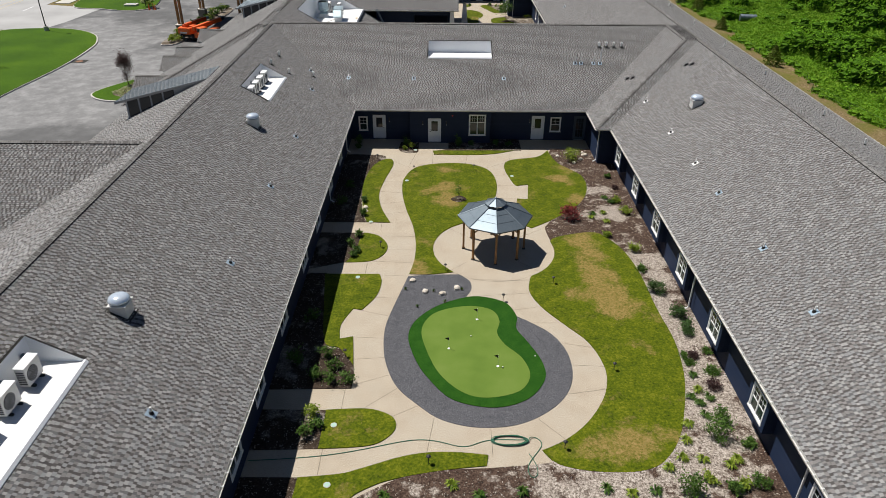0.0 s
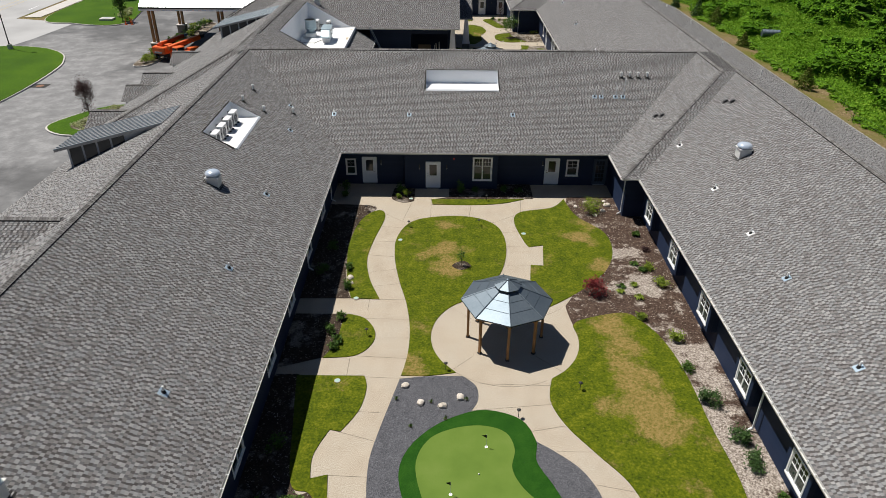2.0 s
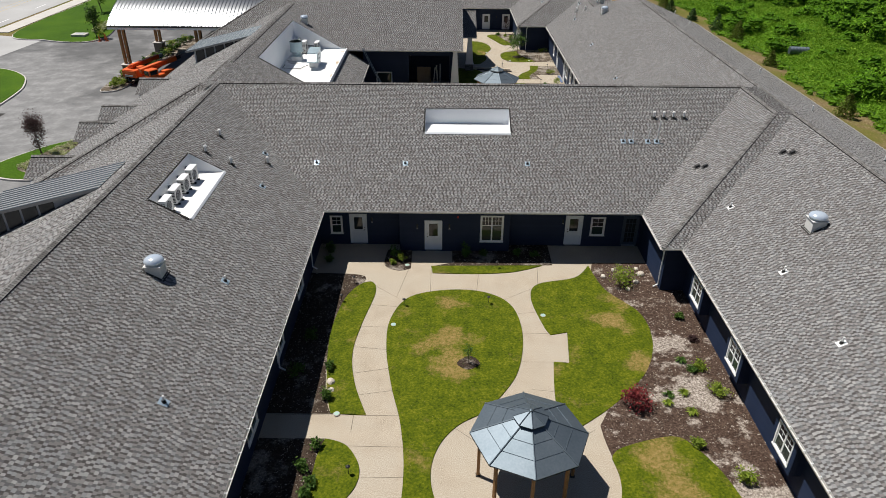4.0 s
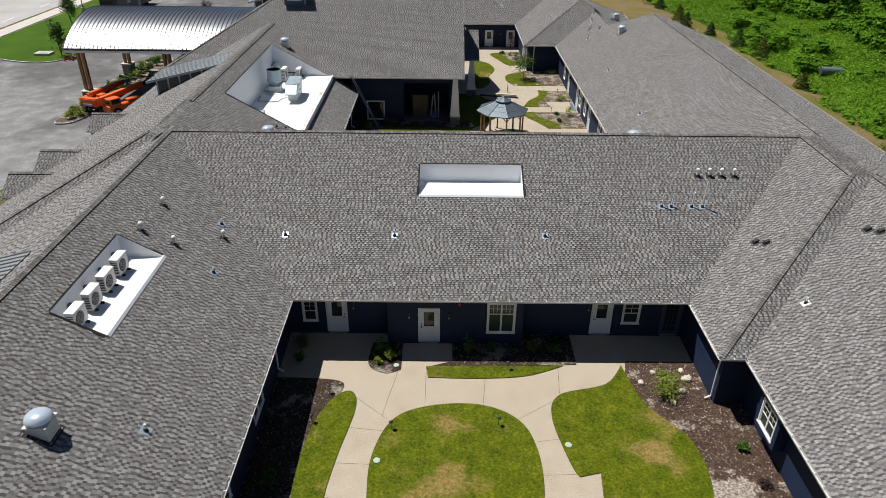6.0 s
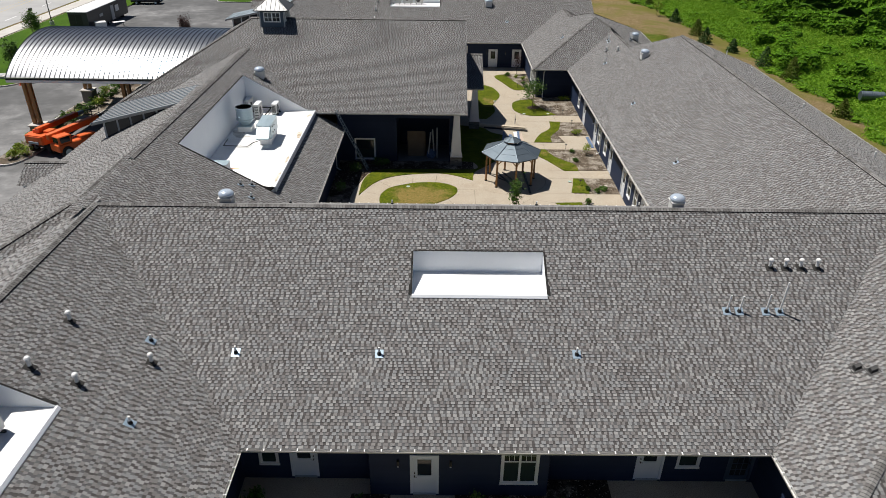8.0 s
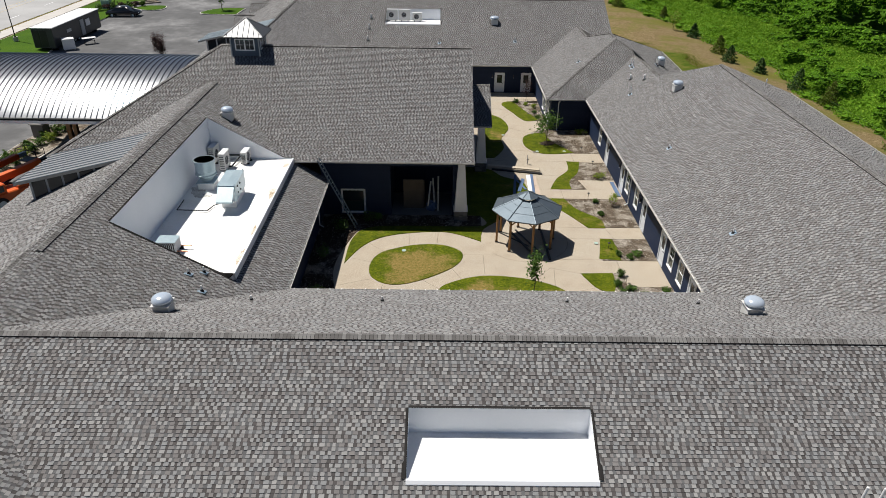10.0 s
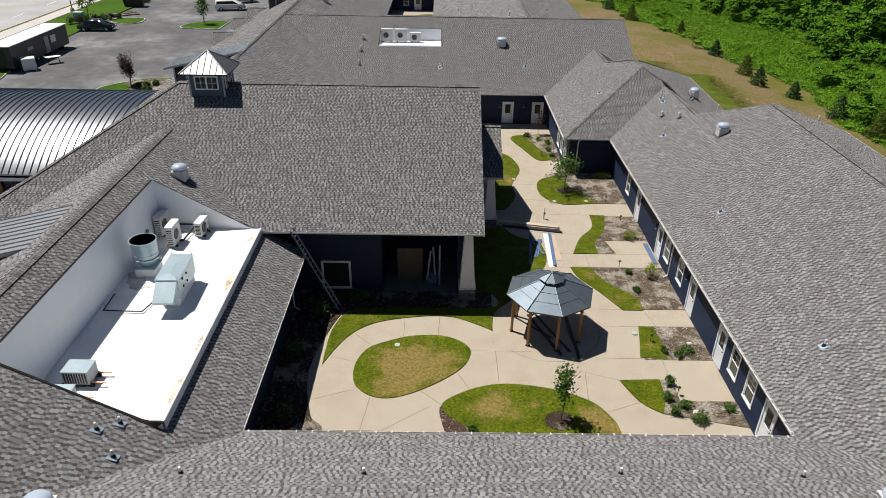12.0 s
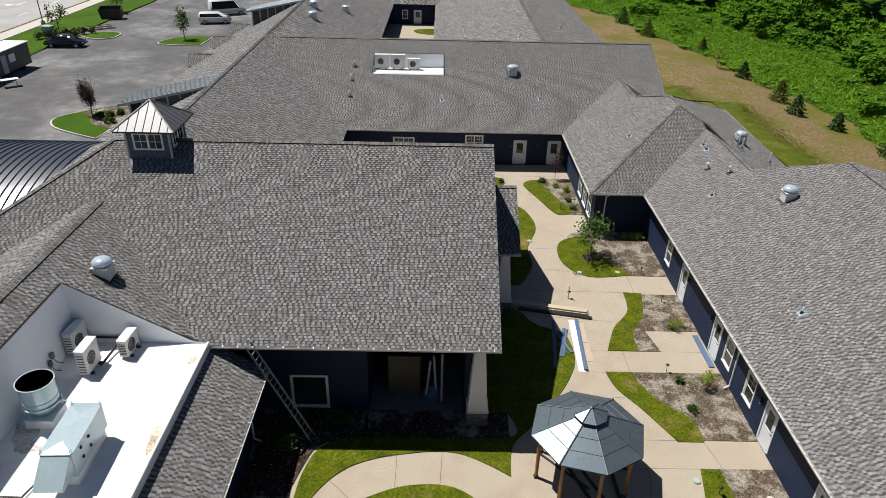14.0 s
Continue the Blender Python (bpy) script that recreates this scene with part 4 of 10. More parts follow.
# soffits under the eaves
def soffit(pts):
    bm = bmesh.new()
    prism(bm, pts, 3.15, 3.2)
    ob = part("soffit", bm, WHITE)
    tagged(ob, "white boarded soffit under the eaves", "soffit", kind="structure")


soffit([(-7.95, SOUTH_END), (-7.12, SOUTH_END), (-7.12, 56.47), (-7.95, 56.47)])
soffit([(-7.95, 56.47), (13.22, 56.47), (13.22, 58.2), (-7.95, 58.2)])
soffit([(14.42, SOUTH_END), (15.1, SOUTH_END), (15.1, 52.02), (14.42, 52.02)])
soffit([(13.22, 52.02), (15.1, 52.02), (15.1, 58.2), (13.22, 58.2)])
soffit([(-8.6, 76.8), (14.8, 76.8), (14.8, 77.68), (-8.6, 77.68)])
soffit([(-8.6, 77.68), (-7.72, 77.68), (-7.72, 92), (-8.6, 92)])
soffit([(14.12, 77.68), (14.8, 77.68), (14.8, 111.4), (14.12, 111.4)])
soffit([(10.32, 111.42), (14.8, 111.42), (14.8, 112.1), (11.1, 112.1), (11.1, 123.8), (10.32, 123.8)])
soffit([(-9.0, 123.82), (11.0, 123.82), (11.0, 124.7), (-9.0, 124.7)])

GZ = EAVE - 0.02
gutter((-7.1, SOUTH_END, GZ), (-7.1, 56.45, GZ), (1, 0, 0))
gutter((-7.1, 56.45, GZ), (13.2, 56.45, GZ), (0, -1, 0))
gutter((13.2, 56.45, GZ), (13.2, 52, GZ), (-1, 0, 0))
gutter((13.2, 52, GZ), (14.4, 52, GZ), (0, -1, 0))
gutter((14.4, 52, GZ), (14.4, SOUTH_END, GZ), (-1, 0, 0))
gutter((14.1, 77.7, GZ), (-7.7, 77.7, GZ), (0, 1, 0))
gutter((-7.7, 77.7, GZ), (-7.7, 92, GZ), (1, 0, 0))
gutter((14.1, 111.4, GZ), (14.1, 77.7, GZ), (-1, 0, 0))
gutter((10.3, 111.4, GZ), (14.1, 111.4, GZ), (0, -1, 0))
gutter((10.3, 123.8, GZ), (10.3, 111.4, GZ), (-1, 0, 0))
gutter((-10.3, 91.6, 4.78), (2.55, 91.6, 4.78), (0, -1, 0))
gutter((-8.1, 123.8, GZ), (10.3, 123.8, GZ), (0, -1, 0))
gutter((34.6, SOUTH_END, GZ), (35.0, 114.5, GZ), (1, 0, 0))
gutter(*gutter_small_wing)

# strip of watered grass between the outer east wall and the dry verge
vy = np.arange(6.0, 152.0, 1.0)
rows = []
for f in np.linspace(0, 1, 9):
    wob = 0.6 * np.sin(vy * 0.31) + 0.4 * np.sin(vy * 0.83 + 1) + 0.3 * np.sin(vy * 2.3)
    x = np.where(vy < 145.5, 31.2, 26.4) + f * (2.9 + wob)
    rows.append(np.stack([x, vy, ground_height(x, vy) + 0.09 * (1 - f) + 0.03], 1))
vv = np.stack(rows, 1)
m9 = vv.shape[1]
vf = [(i * m9 + j, i * m9 + j + 1, (i + 1) * m9 + j + 1, (i + 1) * m9 + j) for i in range(len(vy) - 1) for j in range(m9 - 1)]
tagged(sheet_mesh("lawn_verge", vv.reshape(-1, 3), np.array(vf), GRASS_VERGE, smooth=True), "green grass strip along the outer wall", "lawn", kind="structure")


# ---- courtyard floors ----
def slab(name, outline, z0, z1, mat, label, category):
    bm = bmesh.new()
    prism(bm, outline, z0, z1)
    ob = part(name, bm, mat)
    return tagged(ob, label, category, kind="structure")


slab("pavement_first_court", [(-7.75, SOUTH_END), (E_X, SOUTH_END), (E_X, 58.0), (-7.75, 58.0)], -0.06, 0.0, CONCRETE, "exposed aggregate concrete paths of the courtyard", "pavement")
slab("pavement_second_court", [(-8.4, 76.9), (E2_X, 76.9), (E2_X, 112.0), (10.9, 112.0), (10.9, 124.6), (-8.9, 124.6), (-8.9, 110.5), (-8.4, 110.5)], -0.06, 0.0, CONCRETE, "exposed aggregate concrete paths of the courtyard", "pavement")

LAWNS, BEDS = [], []


def lawn(points, label="mown green lawn with a crisp edge along the path", z=0.045):
    o = curve_loop(points)
    LAWNS.append(o)
    return slab("lawn", o, -0.03, z, GRASS, label, "lawn")


def bed(points, mat=None, label="planting bed of weathered bark mulch", z=0.03):
    o = curve_loop(points)
    BEDS.append((o, mat or MULCH))
    return slab("planting_bed", o, -0.03, z, mat or MULCH, label, "planting bed")


# first courtyard: beds
bed([(5.6, 20.3, 1), (5.4, 19.9), (3.0, 19.6), (1.0, 19.45), (-1.0, 19.0), (-2.7, 18.0, 1), (-4.0, 12.0, 1), (E_X, 12.0, 1), (E_X, 52.6, 1), (13.75, 52.6, 1), (13.75, 55.7, 1), (10.2, 55.7, 1), (9.0, 50.0), (9.0, 44.0), (7.9, 41.2, 1), (8.1, 39.0), (9.5, 33.0), (10.5, 28), (9.5, 22.5)])
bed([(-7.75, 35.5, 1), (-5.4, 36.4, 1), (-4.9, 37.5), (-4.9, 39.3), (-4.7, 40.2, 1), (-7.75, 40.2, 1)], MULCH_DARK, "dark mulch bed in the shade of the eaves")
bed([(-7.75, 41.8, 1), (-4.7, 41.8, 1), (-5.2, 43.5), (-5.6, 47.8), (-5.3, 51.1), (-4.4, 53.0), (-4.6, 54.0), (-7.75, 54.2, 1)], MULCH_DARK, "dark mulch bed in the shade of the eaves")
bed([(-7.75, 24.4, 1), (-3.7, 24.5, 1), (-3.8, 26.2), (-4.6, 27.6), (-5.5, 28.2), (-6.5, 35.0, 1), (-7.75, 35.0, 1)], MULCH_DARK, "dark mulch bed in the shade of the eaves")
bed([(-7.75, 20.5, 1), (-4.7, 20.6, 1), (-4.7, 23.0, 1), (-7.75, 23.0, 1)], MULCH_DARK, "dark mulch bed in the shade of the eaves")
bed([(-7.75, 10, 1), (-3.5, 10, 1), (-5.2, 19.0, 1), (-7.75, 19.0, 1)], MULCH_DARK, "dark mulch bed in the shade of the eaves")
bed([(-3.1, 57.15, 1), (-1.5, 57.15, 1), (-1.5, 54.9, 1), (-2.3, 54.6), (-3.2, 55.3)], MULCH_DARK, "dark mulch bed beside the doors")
bed([(1.15, 57.15, 1), (4.9, 57.15, 1), (4.9, 58, 1), (7.6, 58, 1), (7.6, 55.4, 1), (-0.2, 55.1, 1), (1.15, 55.6, 1)], MULCH_DARK, "dark mulch bed below the window")
bed([(2.0, 46.1), (2.5, 45.5), (1.9, 45.0), (1.3, 45.5)], MULCH_DARK, "round mulch ring round the sapling", z=0.06)
# first courtyard: lawns
lawn([(-3.8, 53.2), (-3.5, 52.0), (-4.0, 48.8), (-4.2, 46.3), (-3.8, 43.9), (-3.0, 41.7, 1), (-4.7, 41.8, 1), (-5.2, 43.9), (-5.6, 47.8), (-5.3, 51.1), (-4.6, 52.8)])
lawn([(-4.7, 40.2, 1), (-3.7, 39.8), (-3.0, 38.6), (-3.1, 37.4), (-3.9, 36.5), (-5.5, 36.3, 1), (-5.0, 37.6), (-4.9, 39.2)])
lawn([(-6.6, 34.9, 1), (-3.2, 34.9, 1), (-3.0, 34.0), (-3.2, 32.5), (-3.9, 31.1, 1), (-4.4, 31.2, 1), (-4.9, 29.7), (-4.8, 28.4, 1), (-4.1, 28.6, 1), (-3.8, 26.2, 1), (-4.7, 27.6), (-5.6, 28.2), (-6.2, 32.0)])
lawn([(-4.7, 23.0, 1), (-2.8, 23.1), (-1.7, 22.7), (-1.35, 22.1), (-1.6, 21.4), (-2.5, 20.8), (-4.7, 20.6, 1)])
lawn([(-5.3, 19.0, 1), (-3.6, 19.2), (-2.7, 19.5), (-1.2, 20.1), (0.0, 20.4), (1.4, 20.45), (2.8, 20.3, 1), (2.7, 19.7, 1), (1.2, 19.5), (-0.7, 19.1), (-2.1, 18.6), (-3.2, 17.6), (-3.9, 15.0, 1), (-5.4, 15.0, 1)])
GAZ1 = (4.1, 38.2)


def arc(c, r, a0, a1, n=7):
    return [(c[0] + r * math.cos(radians(a0 + (a1 - a0) * i / (n - 1))), c[1] + r * math.sin(radians(a0 + (a1 - a0) * i / (n - 1)))) for i in range(n)]


a = arc(GAZ1, 4.02, 112, 228)
lawn([(-1.4, 51.6), (1.0, 52.4), (3.2, 52.1), (4.6, 50.7), (4.95, 47.9), (4.3, 44.6), (*a[0], 1), *a[1:-1], (*a[-1], 1), (0.0, 34.95), (-1.35, 34.95, 1), (-1.1, 36.7), (-1.1, 38.9), (-1.4, 41.3), (-2.0, 43.9), (-2.45, 46.8), (-2.4, 49.4)], "green lawn with a worn straw-coloured patch")
a = arc(GAZ1, 4.02, 62, 45, 3)
lawn([(9.9, 55.4, 1), (8.8, 53.9), (6.4, 53.1), (5.8, 51.6), (6.2, 48.9), (6.5, 48.0, 1), (7.45, 48.25, 1), (7.15, 45.6, 1), (6.35, 45.7, 1), (6.1, 43.6), (*a[0], 1), a[1], (*a[2], 1), (9.0, 42.7), (11.0, 45.0), (12.0, 47.6), (11.9, 50.2), (10.4, 52.6)], "green lawn with a small concrete notch at its edge")
a = arc(GAZ1, 4.02, 14, -58, 6)
lawn([(11.0, 40.5), (8.6, 39.8), (*a[0], 1), *a[1:-1], (*a[-1], 1), (5.95, 33.2), (6.5, 31.5), (7.6, 29.8), (8.6, 28.3), (9.05, 26.6), (9.0, 25.2), (8.5, 23.8), (7.5, 22.3), (6.3, 21.2), (5.2, 20.6, 1), (5.7, 19.9), (6.6, 19.55), (7.9, 19.4), (9.4, 19.5), (10.5, 20.1), (11.6, 21.6), (12.6, 24.2), (13.1, 26.3), (13.3, 28.6), (13.15, 31.5), (13.1, 35.3), (12.7, 38.0), (11.9, 39.8)], "large green lawn with straw-coloured dry streaks")
lawn([(-0.2, 55.15, 1), (6.9, 55.3, 1), (5.0, 54.5), (2.6, 54.25), (-0.1, 54.3, 1)], "narrow strip of lawn along the facade")
# putting green
o = curve_loop([(-1.4, 34.7, 1), (-0.1, 34.9), (1.75, 34.95, 1), (2.4, 34.2), (2.45, 33.2), (2.0, 32.3, 1), (3.0, 32.4), (4.4, 31.9), (4.9, 30.7), (5.6, 30.1), (6.7, 29.0), (7.3, 27.6), (7.4, 26.0), (7.0, 24.5), (6.0, 23.2), (4.4, 22.2), (2.5, 21.95), (0.8, 22.4), (-0.4, 23.4), (-1.5, 24.7), (-2.15, 26.4), (-2.4, 28.0), (-2.4, 29.7), (-2.0, 31.9)])
GRAVEL_OUTLINE = o
slab("gravel_bed", o, -0.03, 0.02, GRAVEL, "dark grey crushed slate gravel round the putting green", "gravel bed")
o = curve_loop([(-1.1, 28.5), (-0.8, 30.0), (0.3, 31.4), (1.8, 32.3), (3.0, 32.5), (4.4, 31.9), (4.95, 30.6), (4.85, 29.4), (5.4, 28.1), (5.9, 26.7), (5.95, 25.4), (5.2, 24.1), (4.1, 23.4), (2.8, 23.25), (1.2, 23.8), (0.1, 25.2), (-0.6, 26.6)])
slab("putting_green_fringe", o, -0.03, 0.05, FRINGE, "dark green longer artificial turf fringe", "turf")
slab("putting_green", curve_loop([(-0.4, 29.0), (0.05, 30.5), (1.1, 31.25), (2.5, 31.5), (3.6, 31.1), (3.95, 30.1), (3.75, 29.0), (4.1, 28.0), (4.9, 26.9), (5.2, 25.6), (4.7, 24.5), (3.7, 24.0), (2.6, 23.9), (1.7, 24.3), (0.8, 25.3), (0.15, 26.7)]), -0.03, 0.058, TURF, "smooth light green artificial putting turf", "turf")

# second courtyard: beds and lawns
bed([(9.2, 84.9, 1), (11.9, 85.0, 1), (11.9, 83.4, 1), (E2_X, 83.4, 1), (E2_X, 81.6, 1), (10.8, 82.5, 1)], MULCH_PALE)
bed([(11.0, 86.6, 1), (E2_X, 86.6, 1), (E2_X, 89.6, 1), (11.4, 89.6, 1)], MULCH_PALE)
bed([(9.6, 96.1, 1), (E2_X, 96.1, 1), (E2_X, 91.3, 1), (12.0, 91.3, 1), (10.4, 93.6)], MULCH_PALE)
bed([(10.2, 97.9, 1), (12.0, 97.9, 1), (11.6, 99.8, 1), (E2_X, 99.8, 1), (E2_X, 103.6, 1), (11.6, 103.6, 1)], MULCH_PALE)
bed([(8.6, 105.8, 1), (E2_X, 105.8, 1), (E2_X, 112, 1), (10.9, 112, 1), (9.0, 111.0)], MULCH_PALE)
bed([(7.2, 120.6), (10.9, 121.5, 1), (10.9, 114.6, 1), (9.0, 114.8, 1)], MULCH_PALE)
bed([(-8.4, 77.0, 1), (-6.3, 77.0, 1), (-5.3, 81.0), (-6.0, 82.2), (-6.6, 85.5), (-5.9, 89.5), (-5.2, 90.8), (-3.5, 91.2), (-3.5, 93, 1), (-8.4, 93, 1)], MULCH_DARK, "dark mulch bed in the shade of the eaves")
bed([(0.2, 82.9), (0.6, 80.4, 1), (4.0, 80.4, 1), (3.0, 81.6)], MULCH)
bed([(-3.2, 80.2), (-2.2, 81.15), (-1.0, 80.2), (-2.2, 79.4)], MULCH)
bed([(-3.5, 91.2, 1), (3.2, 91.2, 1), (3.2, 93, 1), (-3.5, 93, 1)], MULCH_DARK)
lawn([(-2.8, 87.9), (-1.3, 88.45), (0.5, 88.4), (1.7, 87.4), (1.35, 85.9), (-0.1, 84.5), (-1.9, 83.5), (-3.2, 83.5), (-4.15, 84.4), (-4.3, 85.9), (-3.8, 87.2)], "rounded lawn island with a straw-coloured middle")
lawn([(0.2, 82.9), (1.5, 84.0), (3.1, 84.5), (4.7, 84.4), (6.2, 84.0), (7.6, 83.2), (8.35, 82.0), (8.5, 81.0, 1), (7.6, 80.2), (5.4, 80.2), (3.2, 80.4, 1), (1.2, 81.6)], "rounded lawn with a dry end under a sapling")
lawn([(-6.0, 85.9, 1), (-5.1, 88.1), (-3.8, 89.5), (-1.7, 90.2), (0.8, 90.3), (3.05, 89.0, 1), (3.3, 90.8), (4.6, 92.4), (6.0, 94.4), (6.8, 95.9), (7.15, 97.0), (7.2, 98.2), (6.95, 99.3), (6.3, 99.75), (5.3, 100.4), (4.3, 101.8), (1.9, 102.4, 1), (1.9, 93.0, 1), (3.2, 92.9, 1), (3.2, 91.3), (-2.3, 91.2), (-5.0, 90.8), (-5.9, 89.0)], "lawn partly in the shade of the hall")
lawn([(9.25, 84.9, 1), (11.3, 85.0, 1), (11.2, 83.6), (10.8, 82.5, 1), (9.9, 83.3)])
lawn([(11.4, 89.6, 1), (12.2, 89.5, 1), (12.3, 88.2), (12.2, 86.6, 1), (10.8, 86.8, 1), (11.1, 88.1)])
lawn([(8.6, 96.1, 1), (9.9, 96.1, 1), (10.6, 94.2), (12.0, 92.6), (12.1, 91.2, 1), (10.9, 91.2, 1), (9.8, 93.3), (8.9, 94.8)])
lawn([(11.3, 103.8, 1), (12.4, 103.7, 1), (11.9, 101.4), (10.9, 99.5), (10.8, 97.9, 1), (9.1, 97.9, 1), (9.9, 100.0), (11.1, 101.8)])
lawn([(8.0, 109.2), (8.7, 110.6), (10.4, 111.2, 1), (10.6, 109.0), (12.3, 105.9, 1), (9.6, 105.6), (8.2, 107.0)])
lawn([(6.8, 120.2), (8.0, 121.0), (9.0, 118.2), (10.2, 115.0, 1), (8.8, 114.7), (7.7, 117.4)])
lawn([(5.2, 116.6), (6.4, 115.2), (6.9, 112.4), (6.0, 109.4), (6.0, 106.8), (5.0, 104.5, 1), (4.0, 104.5, 1), (4.0, 116.6, 1)])
lawn([(4.0, 121.5), (5.2, 121.2), (5.0, 119.8), (4.0, 119.4, 1)])


# ---- gazebos ----
def gazebo(x, y, turn, label):
    """An eight-sided gazebo: cedar posts with braces, a two-tier steel roof."""
    ob = thing("gazebo", label, "gazebo", pose(x, y, 0, 0, 0, turn), group="garden gazebos")
    R, r, ze, zt = 2.42, 0.72, 2.5, 3.3
    post_r = 2.0

    def oct_pt(rad, i, z):
        a = math.pi / 8 + i * math.pi / 4
        return Vector((rad * math.cos(a), rad * math.sin(a), z))

    for i in range(8):
        bm = bmesh.new()
        a0, a1, b1, b0 = oct_pt(R, i, ze), oct_pt(R, i + 1, ze), oct_pt(r * 0.8, i + 1, zt), oct_pt(r * 0.8, i, zt)
        solid(bm, [a0, a1, b1, b0], 0.03)
        panel = part("roof_panel", bm, STEEL_ROOF, ob)
        bm = bmesh.new()
        for s in (0.36, 0.68):
            p, q = a0.lerp(b0, s), a1.lerp(b1, s)
            rod(bm, p + Vector((0, 0, 0.008)), q + Vector((0, 0, 0.008)), 0.012, n=4)
        part("panel_seam", bm, STEEL_ROOF, panel)
        bm = bmesh.new()
        rod(bm, a0 + Vector((0, 0, 0.01)), b0 + Vector((0, 0, 0.01)), 0.03, n=6)
        part("hip_strip", bm, STEEL_ROOF, ob)
        bm = bmesh.new()
        rod(bm, oct_pt(R - 0.03, i, ze - 0.05), oct_pt(R - 0.03, i + 1, ze - 0.05), 0.045, n=4)
        part("eave_trim", bm, BLACK, ob)
        bm = bmesh.new()
        solid(bm, [oct_pt(r, i, zt + 0.12), oct_pt(r, i + 1, zt + 0.12), oct_pt(0.05, i + 1, zt + 0.42), oct_pt(0.05, i, zt + 0.42)], 0.025)
        part("cupola_panel", bm, STEEL_ROOF, ob)
        bm = bmesh.new()
        rod(bm, oct_pt(r, i, zt + 0.13), oct_pt(0.05, i, zt + 0.43), 0.022, n=5)
        part("hip_strip", bm, STEEL_ROOF, ob)
        bm = bmesh.new()
        a = math.pi / 8 + i * math.pi / 4
        p = Vector((post_r * math.cos(a), post_r * math.sin(a), 0))
        box(bm, -0.065, -0.065, 0.04, 0.065, 0.065, 2.46, bevel=0.012, m=Matrix.Translation(p) @ Matrix.Rotation(a, 4, "Z"))
        post = part("post", bm, CEDAR, ob)
        bm = bmesh.new()
        box(bm, -0.1, -0.1, 0, 0.1, 0.1, 0.08, bevel=0.015, m=Matrix.Translation(p) @ Matrix.Rotation(a, 4, "Z"))
        part("post_shoe", bm, BLACK, post)
        nxt = Vector((post_r * math.cos(a + math.pi / 4), post_r * math.sin(a + math.pi / 4), 0))
        d = (nxt - p).normalized()
        for s, e, sg in ((p, d, 1), (nxt, -d, -1)):
            bm = bmesh.new()
            rod(bm, s + Vector((0, 0, 1.95)), s + e * 0.42 + Vector((0, 0, 2.36)), 0.045, n=4)
            part("brace", bm, CEDAR, ob)
        bm = bmesh.new()
        m = (p + nxt) / 2
        box(bm, -(nxt - p).length / 2 + 0.07, -0.045, 2.34, (nxt - p).length / 2 - 0.07, 0.045, 2.48, m=Matrix.Translation(m) @ Matrix.Rotation(math.atan2(d.y, d.x), 4, "Z"))
        part("beam", bm, CEDAR, ob)
    bm = bmesh.new()
    lathe(bm, [(0.09, 0), (0.09, 0.06), (0.03, 0.1)], 8, (0, 0, zt + 0.4))
    part("finial", bm, STEEL_ROOF, ob)
    return ob


gazebo(GAZ1[0], GAZ1[1], 22.5, "octagonal gazebo with cedar posts and a two-tier grey steel roof")
gazebo(6.1, 89.3, 30, "octagonal cedar gazebo with grey steel roof, long boards stacked under it")


# ---- wells sunk into the roof slopes ----
def well(name, x0, x1, y0, y1, floor, slope_z, label):
    """A flat white-membrane well: floor, four lining walls that follow the slope, and a low curb where the slope drops below the floor."""
    ob = thing(name, label, "roof well", kind="structure")
    bm = bmesh.new()
    box(bm, x0, y0, floor - 0.08, x1, y1, floor)
    part("well_floor", bm, MEMBRANE, ob)
    t = 0.06
    sides = [((x0, y0), (x1, y0)), ((x1, y0), (x1, y1)), ((x1, y1), (x0, y1)), ((x0, y1), (x0, y0))]
    for (ax, ay), (bx, by) in sides:
        d = Vector((bx - ax, by - ay, 0)).normalized()
        n = Vector((d.y, -d.x, 0))
        k = 24
        stops = [(ax + (bx - ax) * i / k, ay + (by - ay) * i / k) for i in range(k + 1)]
        lining, edge = bmesh.new(), bmesh.new()
        rings, lips = [], []
        for x, y in stops:
            g = slope_z(x, y)
            top, low = max(g + 0.05, floor + 0.08), min(floor - 0.05, g - 0.12)
            p, q = Vector((x, y, 0)), Vector((x, y, 0)) + n * t
            rings.append([lining.verts.new((p.x, p.y, low)), lining.verts.new((p.x, p.y, top)), lining.verts.new((q.x, q.y, top)), lining.verts.new((q.x, q.y, low))])
            raised = floor > g + 0.25
            o = p + n * (t + 0.02 if raised else 0.14 if abs(floor - g) < 0.25 else 0.075)
            oz = top - 0.03 if raised else slope_z(o.x, o.y) + 0.035
            i = p - n * 0.012
            lips.append([edge.verts.new((i.x, i.y, top + 0.012)), edge.verts.new((q.x, q.y, top + 0.014)), edge.verts.new((o.x, o.y, oz + 0.012)), edge.verts.new((o.x, o.y, oz - 0.02))])
        for r, bmx, closed in ((rings, lining, True), (lips, edge, False)):
            for u, v in zip(r, r[1:]):
                for j in range(4 if closed else 3):
                    bmx.faces.new((u[j], v[j], v[(j + 1) % 4], u[(j + 1) % 4]))
        for bmx in (lining, edge):
            bmesh.ops.recalc_face_normals(bmx, faces=bmx.faces)
        part("well_lining", lining, MEMBRANE_WALL, ob)
        part("edge_flashing", edge, MEMBRANE_WALL if all(slope_z(x, y) < floor + 0.3 for x, y in stops) else SHINGLE_EDGE, ob)
    return ob


def slope_w(x, y):
    return EAVE + SW * (-7.1 - x)


def slope_w2(x, y):
    return EAVE + SW * (-7.7 - x)


def slope_n(x, y):
    return EAVE + SN * (y - 56.45)


